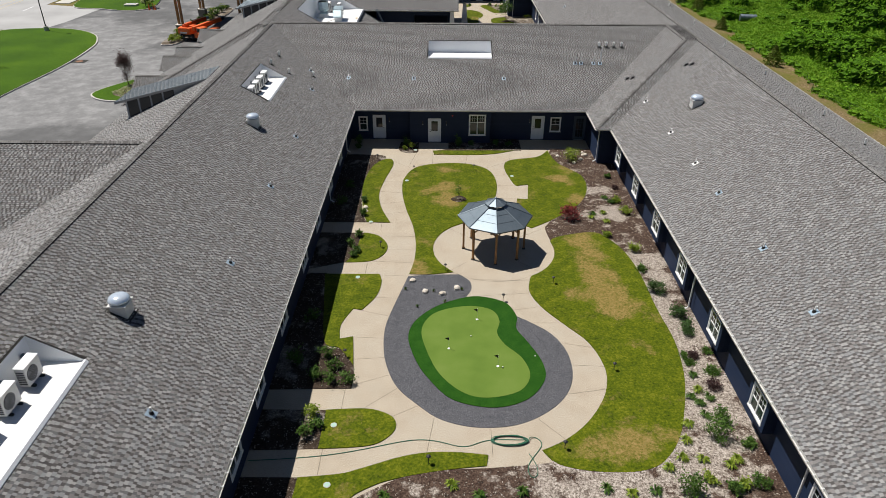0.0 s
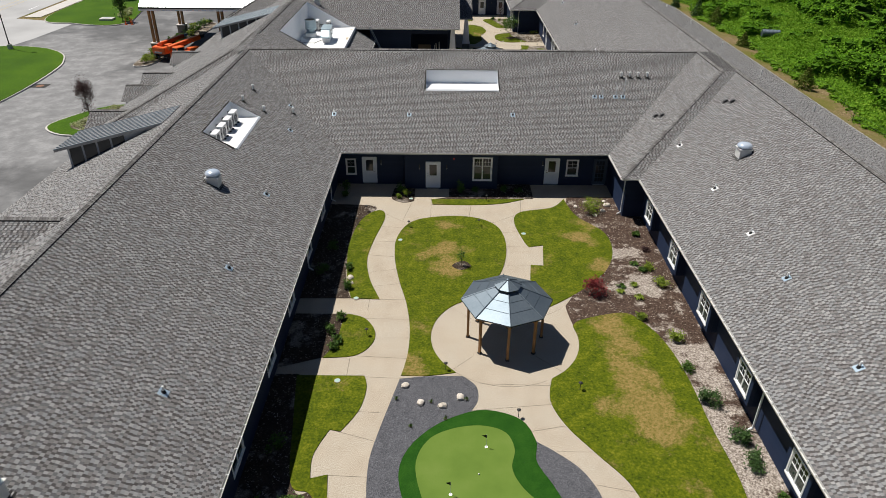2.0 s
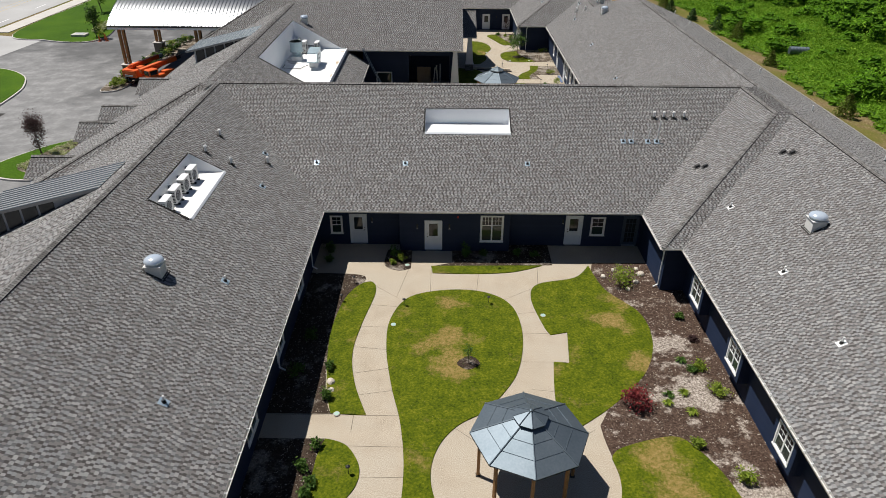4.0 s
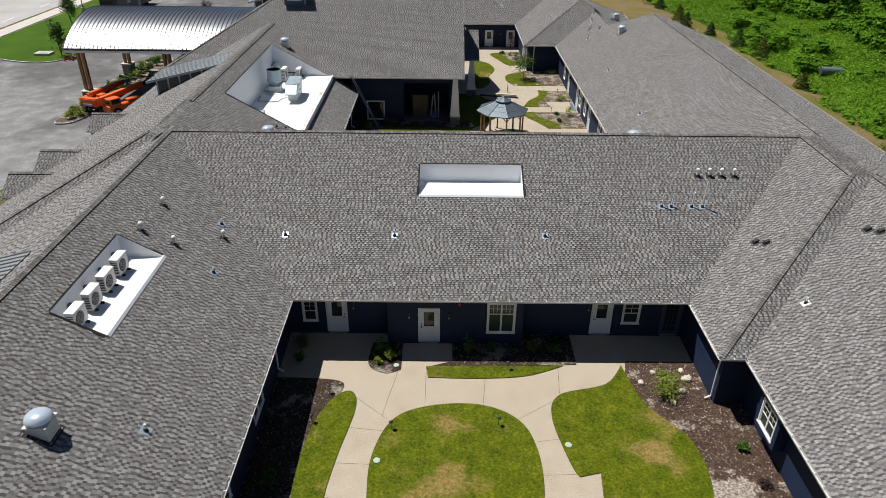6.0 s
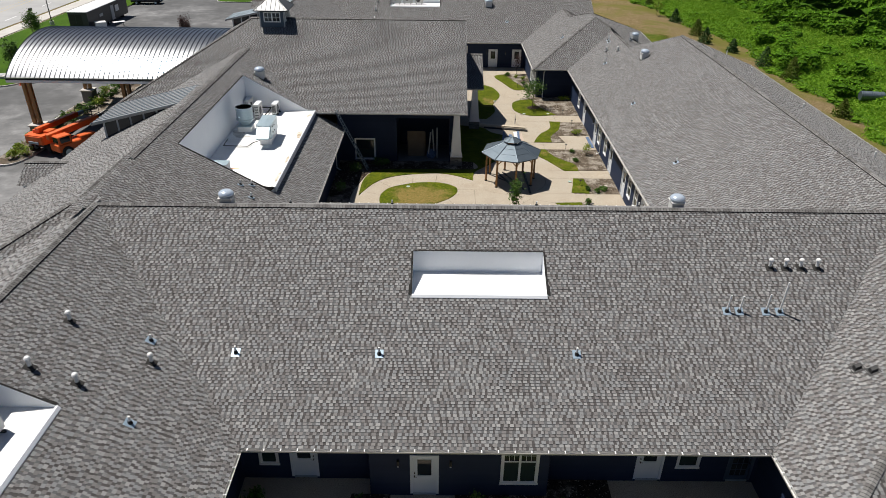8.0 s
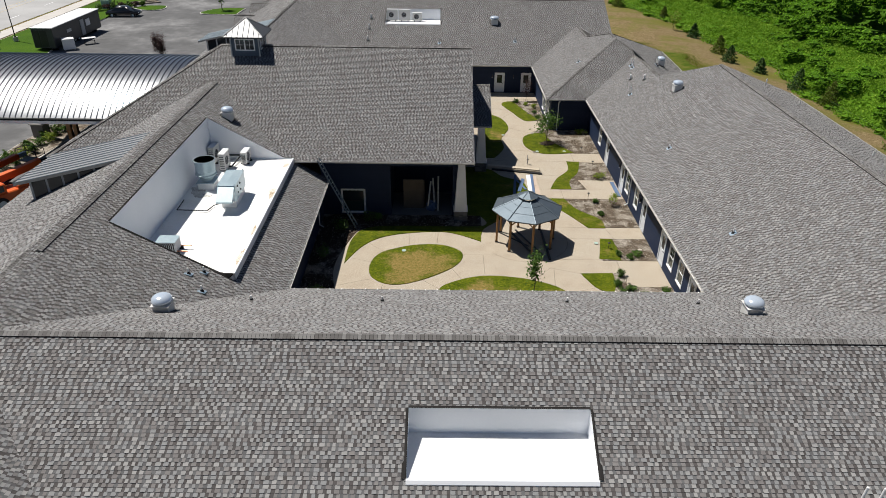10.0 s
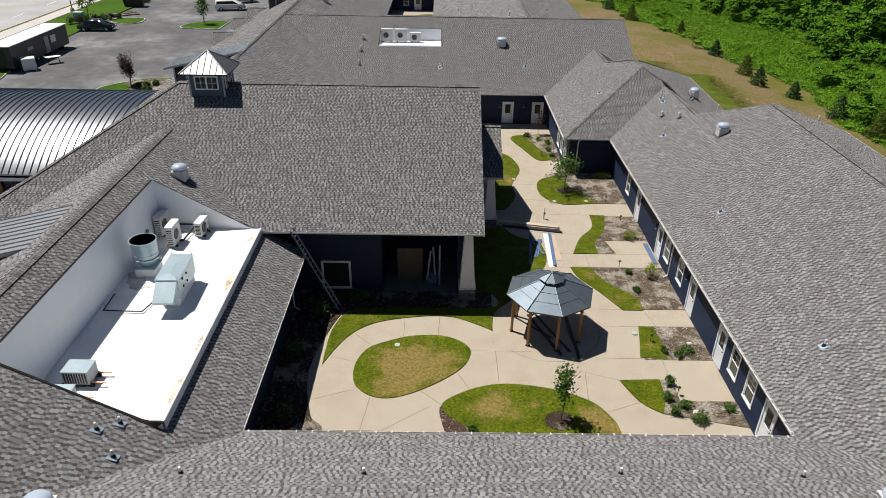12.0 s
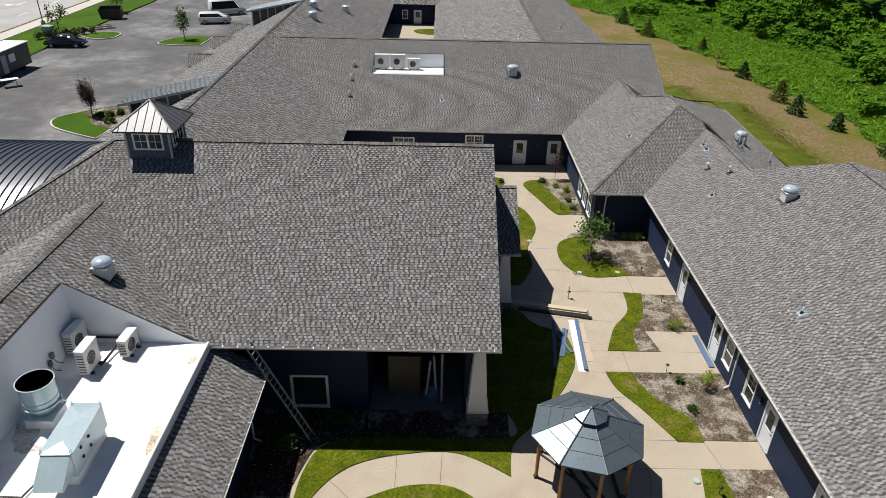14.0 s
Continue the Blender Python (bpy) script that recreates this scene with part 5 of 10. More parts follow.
def slope_nn(x, y):
    return EAVE + (TOP - EAVE) / 10.75 * (77.7 - y)


def slope_e(x, y):
    return EAVE + SE * (x - 14.4)


def slope_e2(x, y):
    return EAVE + SE2 * (x - 14.1)


def slope_small_e(x):
    return EAVE + 0.488 * (26.6 - x)


def slope_f(x, y):
    return EAVE + SF * (y - 123.8)


def slope_far_e(x, y):
    return TOP - (TOP - EAVE) / 11.1 * (x - 23.5)


well("roof_well_west", -14.45, -12.55, 49.1, 55.25, slope_w(-12.55, 0) - 0.02, slope_w, "white membrane well holding a row of air conditioners")
well("roof_well_south_west", -14.4, -12.5, 12.6, 18.85, slope_w(-12.5, 0) - 0.02, slope_w, "white membrane well holding a row of air conditioners")
well("roof_well_cross", -0.78, 5.14, 62.55, 64.6, slope_n(0, 62.55) - 0.02, slope_n, "empty white membrane well in the shingle slope")
well("roof_well_large", -15.42, -9.97, 76.5, 91.6, 4.9, slope_w2, "large white membrane well with rooftop machines and stains")
well("roof_well_far", -6.45, 0.04, 130.55, 133.2, slope_f(0, 130.55) - 0.02, slope_f, "white membrane well holding three air conditioners")


# ---- roof plant ----
def ac_unit(x, y, z, turn, w=0.95, h=0.9, d=0.38, group="row of air conditioners"):
    """An outdoor air conditioner: casing, side louvres, round fan grille, feet."""
    ob = thing("air_conditioner", "beige outdoor air conditioner unit with a round fan grille", "air conditioner", pose(x, y, z, 0, 0, turn), group=group)
    bm = bmesh.new()
    box(bm, -w / 2, -d / 2, 0.1, w / 2, d / 2, h, bevel=0.02)
    part("casing", bm, AC_WHITE, ob)
    bm = bmesh.new()
    box(bm, -w / 2 - 0.015, -d / 2 - 0.015, h, w / 2 + 0.015, d / 2 + 0.015, h + 0.02, bevel=0.008)
    part("top_cover", bm, WHITE, ob)
    bm = bmesh.new()
    lathe(bm, [(0.29, 0), (0.29, 0.012), (0.25, 0.016)], 20)
    bmesh.ops.transform(bm, matrix=Matrix.Translation((-0.1, -d / 2, h * 0.55)) @ Matrix.Rotation(math.pi / 2, 4, "X"), verts=bm.verts[:])
    fan = part("fan_opening", bm, BLACK, ob)
    bm = bmesh.new()
    for r in (0.07, 0.13, 0.19, 0.25):
        ring = [Vector((r * math.cos(i * math.pi / 9), 0, r * math.sin(i * math.pi / 9))) for i in range(18)]
        for p, q in zip(ring, ring[1:] + ring[:1]):
            rod(bm, p, q, 0.006, n=3, caps=False)
    bmesh.ops.transform(bm, matrix=Matrix.Translation((-0.1, -d / 2 - 0.018, h * 0.55)), verts=bm.verts[:])
    part("fan_grille", bm, GREY_TRIM, fan)
    for sx in (-1, 1):
        bm = bmesh.new()
        for i in range(7):
            z0 = 0.2 + i * (h - 0.3) / 7
            box(bm, sx * (w / 2 + 0.002) - 0.004, -d / 2 + 0.05, z0, sx * (w / 2 + 0.002) + 0.004, d / 2 - 0.05, z0 + 0.045)
        part("louvre", bm, BLACK, ob)
        bm = bmesh.new()
        box(bm, sx * w * 0.3 - 0.05, -d / 2 - 0.1, 0, sx * w * 0.3 + 0.05, d / 2 + 0.1, 0.1, bevel=0.015)
        part("foot", bm, RUBBER, ob)
    return ob


def wall_box(x, y, z, turn):
    """A small electrical disconnect box on a well lining, with a flexible conduit."""
    ob = thing("disconnect_box", "grey electrical disconnect box with a flexible conduit", "electrical box", pose(x, y, z, 0, 0, turn), group="disconnect boxes")
    bm = bmesh.new()
    box(bm, -0.09, -0.1, -0.13, 0.09, 0, 0.13, bevel=0.012)
    part("enclosure", bm, STEEL_ROOF, ob)
    bm = bmesh.new()
    rod(bm, (0, -0.05, -0.13), (0.03, -0.16, -0.35), 0.016, n=6)
    rod(bm, (0.03, -0.16, -0.35), (0.12, -0.34, -0.42), 0.016, n=6)
    part("conduit", bm, BLACK, ob)


zf = slope_w(-12.55, 0) - 0.02
for i in range(4):
    y = 49.77 + i * 1.35
    ac_unit(-13.91, y, zf, 88, w=0.88)
    wall_box(-14.42, y + 0.5, zf + 0.62, 90)
zf = slope_w(-12.5, 0) - 0.02
for i in range(4):
    y = 13.4 + i * 1.45
    ac_unit(-13.86, y, zf, 88, w=0.88)
    wall_box(-14.37, y + 0.55, zf + 0.62, 90)
zf = slope_f(0, 130.55) - 0.02
for x, s in ((-5.75, 1.25), (-4.25, 1.25), (-2.75, 0.95)):
    ac_unit(x, 132.3, zf, 0, w=1.3 * (1 if s > 1 else 0.86), h=1.35 * (1 if s > 1 else 0.75))

Z2 = 4.9
ac_unit(-15.08, 90.95, Z2, 86, w=1.05, h=1.2)
ac_unit(-14.08, 89.83, Z2, 88, w=1.05, h=1.2)
ac_unit(-12.97, 90.95, Z2, 86, w=1.0, h=0.88)
wall_box(-15.38, 89.6, Z2 + 0.8, 90)
wall_box(-15.38, 89.35, Z2 + 0.6, 90)


def makeup_air_unit(x, y, z, turn):
    ob = thing("air_handler", "galvanised rooftop air handler with a sloped hood on a white curb", "air handler", pose(x, y, z, 0, 0, turn))
    bm = bmesh.new()
    box(bm, -0.43, -0.68, 0, 0.43, 1.5, 0.45, bevel=0.02)
    part("curb", bm, MEMBRANE, ob)
    bm = bmesh.new()
    box(bm, -0.5, -0.75, 0.45, 0.5, 1.6, 1.45, bevel=0.015)
    part("cabinet", bm, GALV, ob)
    bm = bmesh.new()
    low = [(-0.53, -0.78, 1.45), (0.53, -0.78, 1.45), (0.53, 1.63, 1.45), (-0.53, 1.63, 1.45)]
    v = [bm.verts.new(p) for p in low] + [bm.verts.new((0, -0.2, 1.5)), bm.verts.new((0, 1.0, 1.5))]
    for f in ((0, 1, 4), (1, 2, 5, 4), (2, 3, 5), (3, 0, 4, 5)):
        bm.faces.new([v[i] for i in f])
    bm.faces.new([v[i] for i in (3, 2, 1, 0)])
    part("lid", bm, GALV, ob, "creased galvanised lid")
    bm = bmesh.new()
    pts = [(-0.46, -0.75, 1.42), (0.46, -0.75, 1.42), (0.46, -1.6, 0.8), (-0.46, -1.6, 0.8)]
    top = [bm.verts.new(p) for p in pts]
    lo = [bm.verts.new((p[0], p[1], 0.7)) for p in pts]
    bm.faces.new(top)
    for i in (0, 1, 3):
        bm.faces.new((lo[i], lo[(i + 1) % 4], top[(i + 1) % 4], top[i]))
    bm.faces.new((lo[2], lo[3], top[3], top[2]))
    part("intake_hood", bm, GALV, ob)
    for i, (yy, zz) in enumerate(((-0.2, 1.2), (0.35, 1.15), (0.35, 0.75), (-0.2, 0.8))):
        bm = bmesh.new()
        lathe(bm, [(0.06, 0), (0.06, 0.03), (0.03, 0.05)], 10)
        bmesh.ops.transform(bm, matrix=Matrix.Translation((0.5, yy, zz)) @ Matrix.Rotation(math.pi / 2, 4, "Y"), verts=bm.verts[:])
        part("latch", bm, BLACK, ob)
    for sx in (-0.47, 0.47):
        for yy in (-0.7, 1.55):
            bm = bmesh.new()
            rod(bm, (sx, yy - 0.04, 1.45), (sx, yy - 0.04, 1.55), 0.012, n=5)
            rod(bm, (sx, yy + 0.04, 1.45), (sx, yy + 0.04, 1.55), 0.012, n=5)
            rod(bm, (sx, yy - 0.04, 1.55), (sx, yy + 0.04, 1.55), 0.012, n=5)
            part("lifting_eye", bm, GALV, ob)


def exhaust_fan(x, y, z):
    ob = thing("exhaust_fan", "upblast exhaust fan with an open galvanised drum on a white curb", "exhaust fan", pose(x, y, z))
    bm = bmesh.new()
    box(bm, -0.5, -0.5, 0, 0.5, 0.5, 0.42, bevel=0.02)
    part("curb", bm, MEMBRANE, ob)
    bm = bmesh.new()
    box(bm, -0.55, -0.55, 0.42, 0.55, 0.55, 0.47, bevel=0.01)
    part("base_plate", bm, GALV, ob)
    bm = bmesh.new()
    lathe(bm, [(0.34, 0.47), (0.4, 0.62), (0.58, 0.82), (0.66, 0.9), (0.66, 0.95), (0.6, 0.97), (0.6, 1.12), (0.62, 1.13), (0.62, 1.16), (0.6, 1.17), (0.61, 1.8), (0.64, 1.8), (0.64, 1.84), (0.6, 1.84)], 36)
    drum = part("drum", bm, GALV, ob, smooth=False)
    # inner skin in dark steel: the shade inside the drum is in its colour
    bm = bmesh.new()
    lathe(bm, [(0.6, 1.84), (0.59, 1.83), (0.58, 1.05), (0.05, 1.0)], 36)
    part("drum_inner_shade", bm, STEEL_ROOF, drum, "inside of the drum, its shade painted dark grey")
    bm = bmesh.new()
    lathe(bm, [(0.36, 1.08), (0.36, 1.3), (0.1, 1.38)], 20)
    part("motor_cap", bm, SPUN, ob)
    for a in range(4):
        bm = bmesh.new()
        c, s = math.cos(a * math.pi / 2 + 0.5), math.sin(a * math.pi / 2 + 0.5)
        rod(bm, (0.36 * c, 0.36 * s, 1.1), (0.58 * c, 0.58 * s, 1.12), 0.015, n=5)
        part("strut", bm, GALV, ob)
    bm = bmesh.new()
    box(bm, 0.55, 0.05, 0.75, 0.68, 0.17, 0.95, bevel=0.01)
    part("wire_box", bm, GREY_TRIM, ob)


def condenser(x, y, z, turn):
    ob = thing("condensing_unit", "grey box-shaped refrigeration condenser on rails with copper pipes", "condenser", pose(x, y, z, 0, 0, turn), group="condensers")
    bm = bmesh.new()
    box(bm, -0.5, -0.38, 0.14, 0.5, 0.38, 0.72, bevel=0.015)
    part("casing", bm, GREY_TRIM, ob)
    bm = bmesh.new()
    box(bm, -0.52, -0.4, 0.72, 0.52, 0.4, 0.75, bevel=0.008)
    part("lid", bm, GALV, ob)
    for i in range(9):
        bm = bmesh.new()
        box(bm, -0.44 + i * 0.1, -0.392, 0.2, -0.38 + i * 0.1, -0.38, 0.66)
        part("slat", bm, BLACK, ob)
    for yy in (-0.3, 0.3):
        bm = bmesh.new()
        box(bm, -0.62, yy - 0.05, 0, 0.62, yy + 0.05, 0.14, bevel=0.01)
        part("rail", bm, RUBBER, ob)
        bm = bmesh.new()
        rod(bm, (0.5, yy, 0.2), (1.05, yy, 0.2), 0.035, n=8)
        part("pipe", bm, COPPER, ob)


makeup_air_unit(-12.23, 84.62, Z2, 2)
exhaust_fan(-14.34, 86.91, Z2)
condenser(-13.88, 78.72, Z2, 0)
condenser(-13.99, 77.27, Z2, 0)
gas = thing("gas_pipe", "black gas pipe bent over the white membrane", "pipe")
for p, q in (((-15.15, 84.75, Z2 + 0.1), (-15.1, 83.4, Z2 + 0.1)), ((-15.1, 83.4, Z2 + 0.1), (-13.34, 83.34, Z2 + 0.1)), ((-13.34, 83.34, Z2 + 0.1), (-13.15, 84.05, Z2 + 0.1)), ((-13.15, 84.05, Z2 + 0.1), (-12.5, 84.1, Z2 + 0.3))):
    bm = bmesh.new()
    rod(bm, p, q, 0.03, n=8)
    part("pipe_run", bm, BLACK, gas)
line = thing("refrigerant_line", "black insulated pipe along the well lining", "pipe")
for p, q in (((-15.0, 91.2, Z2 + 0.3), (-14.6, 91.5, Z2 + 0.3)), ((-14.6, 91.5, Z2 + 0.3), (-12.9, 91.5, Z2 + 0.3)), ((-13.7, 89.9, Z2 + 0.12), (-13.5, 91.4, Z2 + 0.25)), ((-12.7, 91.05, Z2 + 0.15), (-12.9, 91.5, Z2 + 0.3))):
    bm = bmesh.new()
    rod(bm, p, q, 0.045, n=8)
    part("pipe_run", bm, RUBBER, line)
# stains on the large well's floor: rust along the low curb, grease round the exhaust fan
for i, (cx, cy, rx, ry, stain) in enumerate(((-10.17, 85.9, 0.14, 0.75, RUST), (-10.2, 86.3, 0.24, 0.4, RUST), (-10.22, 90.5, 0.22, 0.35, RUST), (-10.12, 81.2, 0.12, 0.6, RUST), (-10.1, 78.3, 0.12, 0.9, RUST), (-14.72, 86.5, 0.55, 1.0, GREASE), (-14.4, 85.6, 0.6, 0.35, GREASE))):
    rng = np.random.default_rng(i + 60)
    pts = [(min(max(cx + rx * (0.6 + 0.6 * rng.uniform()) * math.cos(a), -15.36), -10.0), cy + ry * (0.6 + 0.6 * rng.uniform()) * math.sin(a)) for a in np.linspace(0, 2 * math.pi, 14)[:-1]]
    bm = bmesh.new()
    prism(bm, curve_loop(pts, 4), Z2, Z2 + 0.004 + 0.001 * i)
    tagged(part("stain", bm, stain), "brown rust stain on the white membrane" if stain is RUST else "grey grease stain round the exhaust fan", "stain", kind="structure")


def dome_vent(x, y, z, sx, sy, size=0.95):
    """A spun aluminium fan dome on a square curb set plumb on a slope; sx, sy: the slope's rise along x and y."""
    ob = thing("roof_ventilator", "spun aluminium mushroom ventilator on a pale square curb", "roof ventilator", pose(x, y, z), group="roof ventilators")
    h = size * 0.34
    bm = bmesh.new()
    v = []
    for px, py in ((-h, -h), (h, -h), (h, h), (-h, h)):
        v.append((bm.verts.new((px, py, sx * px + sy * py - 0.03)), bm.verts.new((px, py, 0.42))))
    for i in range(4):
        a, b = v[i], v[(i + 1) % 4]
        bm.faces.new((a[0], b[0], b[1], a[1]))
    bm.faces.new([p[1] for p in v])
    part("curb", bm, AC_WHITE, ob)
    bm = bmesh.new()
    n = Vector((-sx, -sy, 1)).normalized()
    w = h + 0.13
    q = [Vector((px, py, sx * px + sy * py + 0.02)) for px, py in ((-w, -w), (w, -w), (w, w), (-w, w))]
    solid(bm, q, 0.025)
    part("flashing", bm, FELT, ob)
    bm = bmesh.new()
    box(bm, -h - 0.06, -h - 0.06, 0.42, h + 0.06, h + 0.06, 0.46, bevel=0.008)
    part("curb_cap", bm, AC_WHITE, ob)
    bm = bmesh.new()
    r = size * 0.45
    lathe(bm, [(r * 0.62, 0.46), (r * 0.62, 0.52), (r * 0.95, 0.54), (r, 0.58), (r * 0.98, 0.63), (r * 0.86, 0.72), (r * 0.6, 0.79), (r * 0.2, 0.82)], 24)
    part("dome", bm, SPUN, ob, smooth=True)


def pipe_vent(x, y, z, sx, sy, h=0.32, r=0.045, cap=False, label="white plumbing vent pipe with a bent metal flashing", mat=None, flash=None, tilt=0.0):
    ob = thing("vent_pipe", label, "vent pipe", pose(x, y, z), group="roof vent pipes")
    bm = bmesh.new()
    w = 0.17
    q = [Vector((px, py, sx * px + sy * py + 0.03)) for px, py in ((-w, -w), (w, -w), (w, w), (-w, w))]
    solid(bm, q, 0.018)
    part("flashing", bm, flash or LEAD, ob)
    bm = bmesh.new()
    rod(bm, (0, 0, 0), (0, 0, 0.14), 0.1, 0.06, 10)
    part("boot", bm, RUBBER, ob, "black rubber boot")
    bm = bmesh.new()
    rod(bm, (0, 0, 0), (tilt, 0, h), r, n=10)
    part("pipe", bm, mat or PVC, ob)
    if cap:
        bm = bmesh.new()
        lathe(bm, [(r, h - 0.06), (0.105, h - 0.05), (0.115, h), (0.08, h + 0.06), (0.02, h + 0.08)], 12)
        part("rain_cap", bm, mat or PVC, ob)


def box_vent(x, y, z, sx, sy):
    ob = thing("box_vent", "small black slanted box vent on the shingles", "roof vent", pose(x, y, z), group="black box vents")
    bm = bmesh.new()
    w = 0.13
    lo = [Vector((px, py, sx * px + sy * py)) for px, py in ((-w, -w), (w, -w), (w, w), (-w, w))]
    hi = [p * 0.75 + Vector((0, 0, 0.16)) for p in lo]
    vl, vh = [bm.verts.new(p) for p in lo], [bm.verts.new(p) for p in hi]
    bm.faces.new(vl)
    bm.faces.new(vh)
    for i in range(4):
        bm.faces.new((vl[i], vl[(i + 1) % 4], vh[(i + 1) % 4], vh[i]))
    part("hood", bm, BLACK, ob)
    bm = bmesh.new()
    solid(bm, [p * 1.6 + Vector((0, 0, 0.025)) for p in lo], 0.015)
    part("flange", bm, BLACK, ob)


for x, y in ((-12.45, 44.1), (-12.45, 22.05)):
    dome_vent(x, y, slope_w(x, y), -SW, 0, 0.98)
dome_vent(-14.55, 93.3, slope_w2(-14.55, 0), -SW, 0)
dome_vent(-11.2, 71.2, slope_nn(0, 71.2), 0, -0.47)
dome_vent(13.6, 72.0, slope_nn(0, 72.0), 0, -0.47)
dome_vent(19.8, 49.1, slope_e(19.8, 0), SE, 0, 1.05)
dome_vent(20.0, 104.1, slope_e2(20.0, 0), SE2, 0)
dome_vent(22.3, 116.7, slope_small_e(22.3), -0.49, 0)
dome_vent(6.4, 130.9, slope_f(0, 130.9), 0, SF, 1.2)
for x, y in ((-9.9, 17.65), (-9.9, 28.2), (-9.9, 37.2), (-9.95, 45.55), (-10.5, 55.7), (-11.25, 59.9)):
    pipe_vent(x, y, slope_w(x, y), -SW, 0, 0.34, tilt=0.02)
for x, y in ((-13.85, 56.4), (-13.8, 59.2), (-12.45, 56.5), (-10.85, 58.8)):
    pipe_vent(x, y, slope_w(x, y), -SW, 0, 0.42, 0.07, True, "short white vent with a round rain cap", flash=FELT)
for x, y in ((-7.93, 60.0), (-2.02, 60.0), (6.13, 60.05)):
    pipe_vent(x, y, slope_n(x, y), 0, SN, 0.36)
for x in (15.28, 15.97, 16.65, 17.39):
    pipe_vent(x, 64.0, slope_n(x, 64.0), 0, SN, 0.42, 0.07, True, "short white vent with a round rain cap", flash=FELT)
for x, h in ((12.82, 0.85), (13.36, 0.8), (14.5, 0.9), (15.1, 1.5)):
    pipe_vent(x, 61.95, slope_n(x, 61.95), 0, SN, h, 0.04, label="tall white plumbing vent pipe", flash=LEAD, tilt=0.05)
for x, y in ((-8.45, 74.0), (-2.44, 74.1), (6.15, 74.3), (12.24, 74.2)):
    pipe_vent(x, y, slope_nn(x, y), 0, -0.47, 0.3, flash=CAP)
for x, y in ((-11.2, 76.0), (-11.7, 75.4), (-10.9, 74.6)):
    pipe_vent(x, y, max(slope_nn(x, y), slope_w2(x, y)), -0.4, -0.2, 0.34)
for y in (24.2, 29.85, 36.5, 41.0, 46.7, 53.9):
    pipe_vent(17.45, y, slope_e(17.45, y), SE, 0, 0.34, flash=LEAD if y < 38 else PVC, tilt=0.03)
for x, y in ((17.0, 58.9), (17.35, 58.5), (21.35, 57.1), (21.65, 56.6)):
    z = EAVE + SE * (x - (13.2 if y > 58 and x < 18 else 14.4))
    box_vent(x, y, z, SE, 0)
for x, y in ((29.2, 42.5), (29.2, 48.3), (29.3, 59.3), (29.3, 69.4), (30.0, 81.2), (30.0, 91.8), (30.7, 104.2), (31.2, 112.0)):
    pipe_vent(x, y, slope_far_e(x, y), -0.459, 0, 0.5, 0.06, flash=LEAD)
for x, y in ((16.9, 94.75), (16.75, 81.75), (17.15, 107.7), (18.75, 114.6), (18.7, 113.75)):
    pipe_vent(x, y, slope_e2(x, y), SE2, 0, 0.75 if y > 105 else 0.34, tilt=0.03, flash=LEAD)
for x, y in ((17.93, 111.1), (18.73, 109.5)):
    pipe_vent(x, y, slope_e2(x, y), SE2, 0, 0.42, 0.08, True, "short white vent with a round rain cap", flash=FELT)
for x, y in ((21.16, 114.35), (21.06, 113.5), (23.6, 114.1)):
    pipe_vent(x, y, slope_small_e(x), -0.49, 0, 0.75)
pipe_vent(14.15, 117.4, EAVE + 0.537 * 3.85, 0.537, 0, 0.4)
for x, y in ((-8.2, 131.4), (-8.3, 129.6), (-8.3, 127.6)):
    pipe_vent(x, y, slope_f(x, y), 0, SF, 0.5, 0.09, True, "short white vent with a round rain cap", flash=FELT)
for x, y in ((-0.08, 127.3), (8.65, 127.7)):
    pipe_vent(x, y, slope_f(x, y), 0, SF, 0.45, 0.06, flash=LEAD)


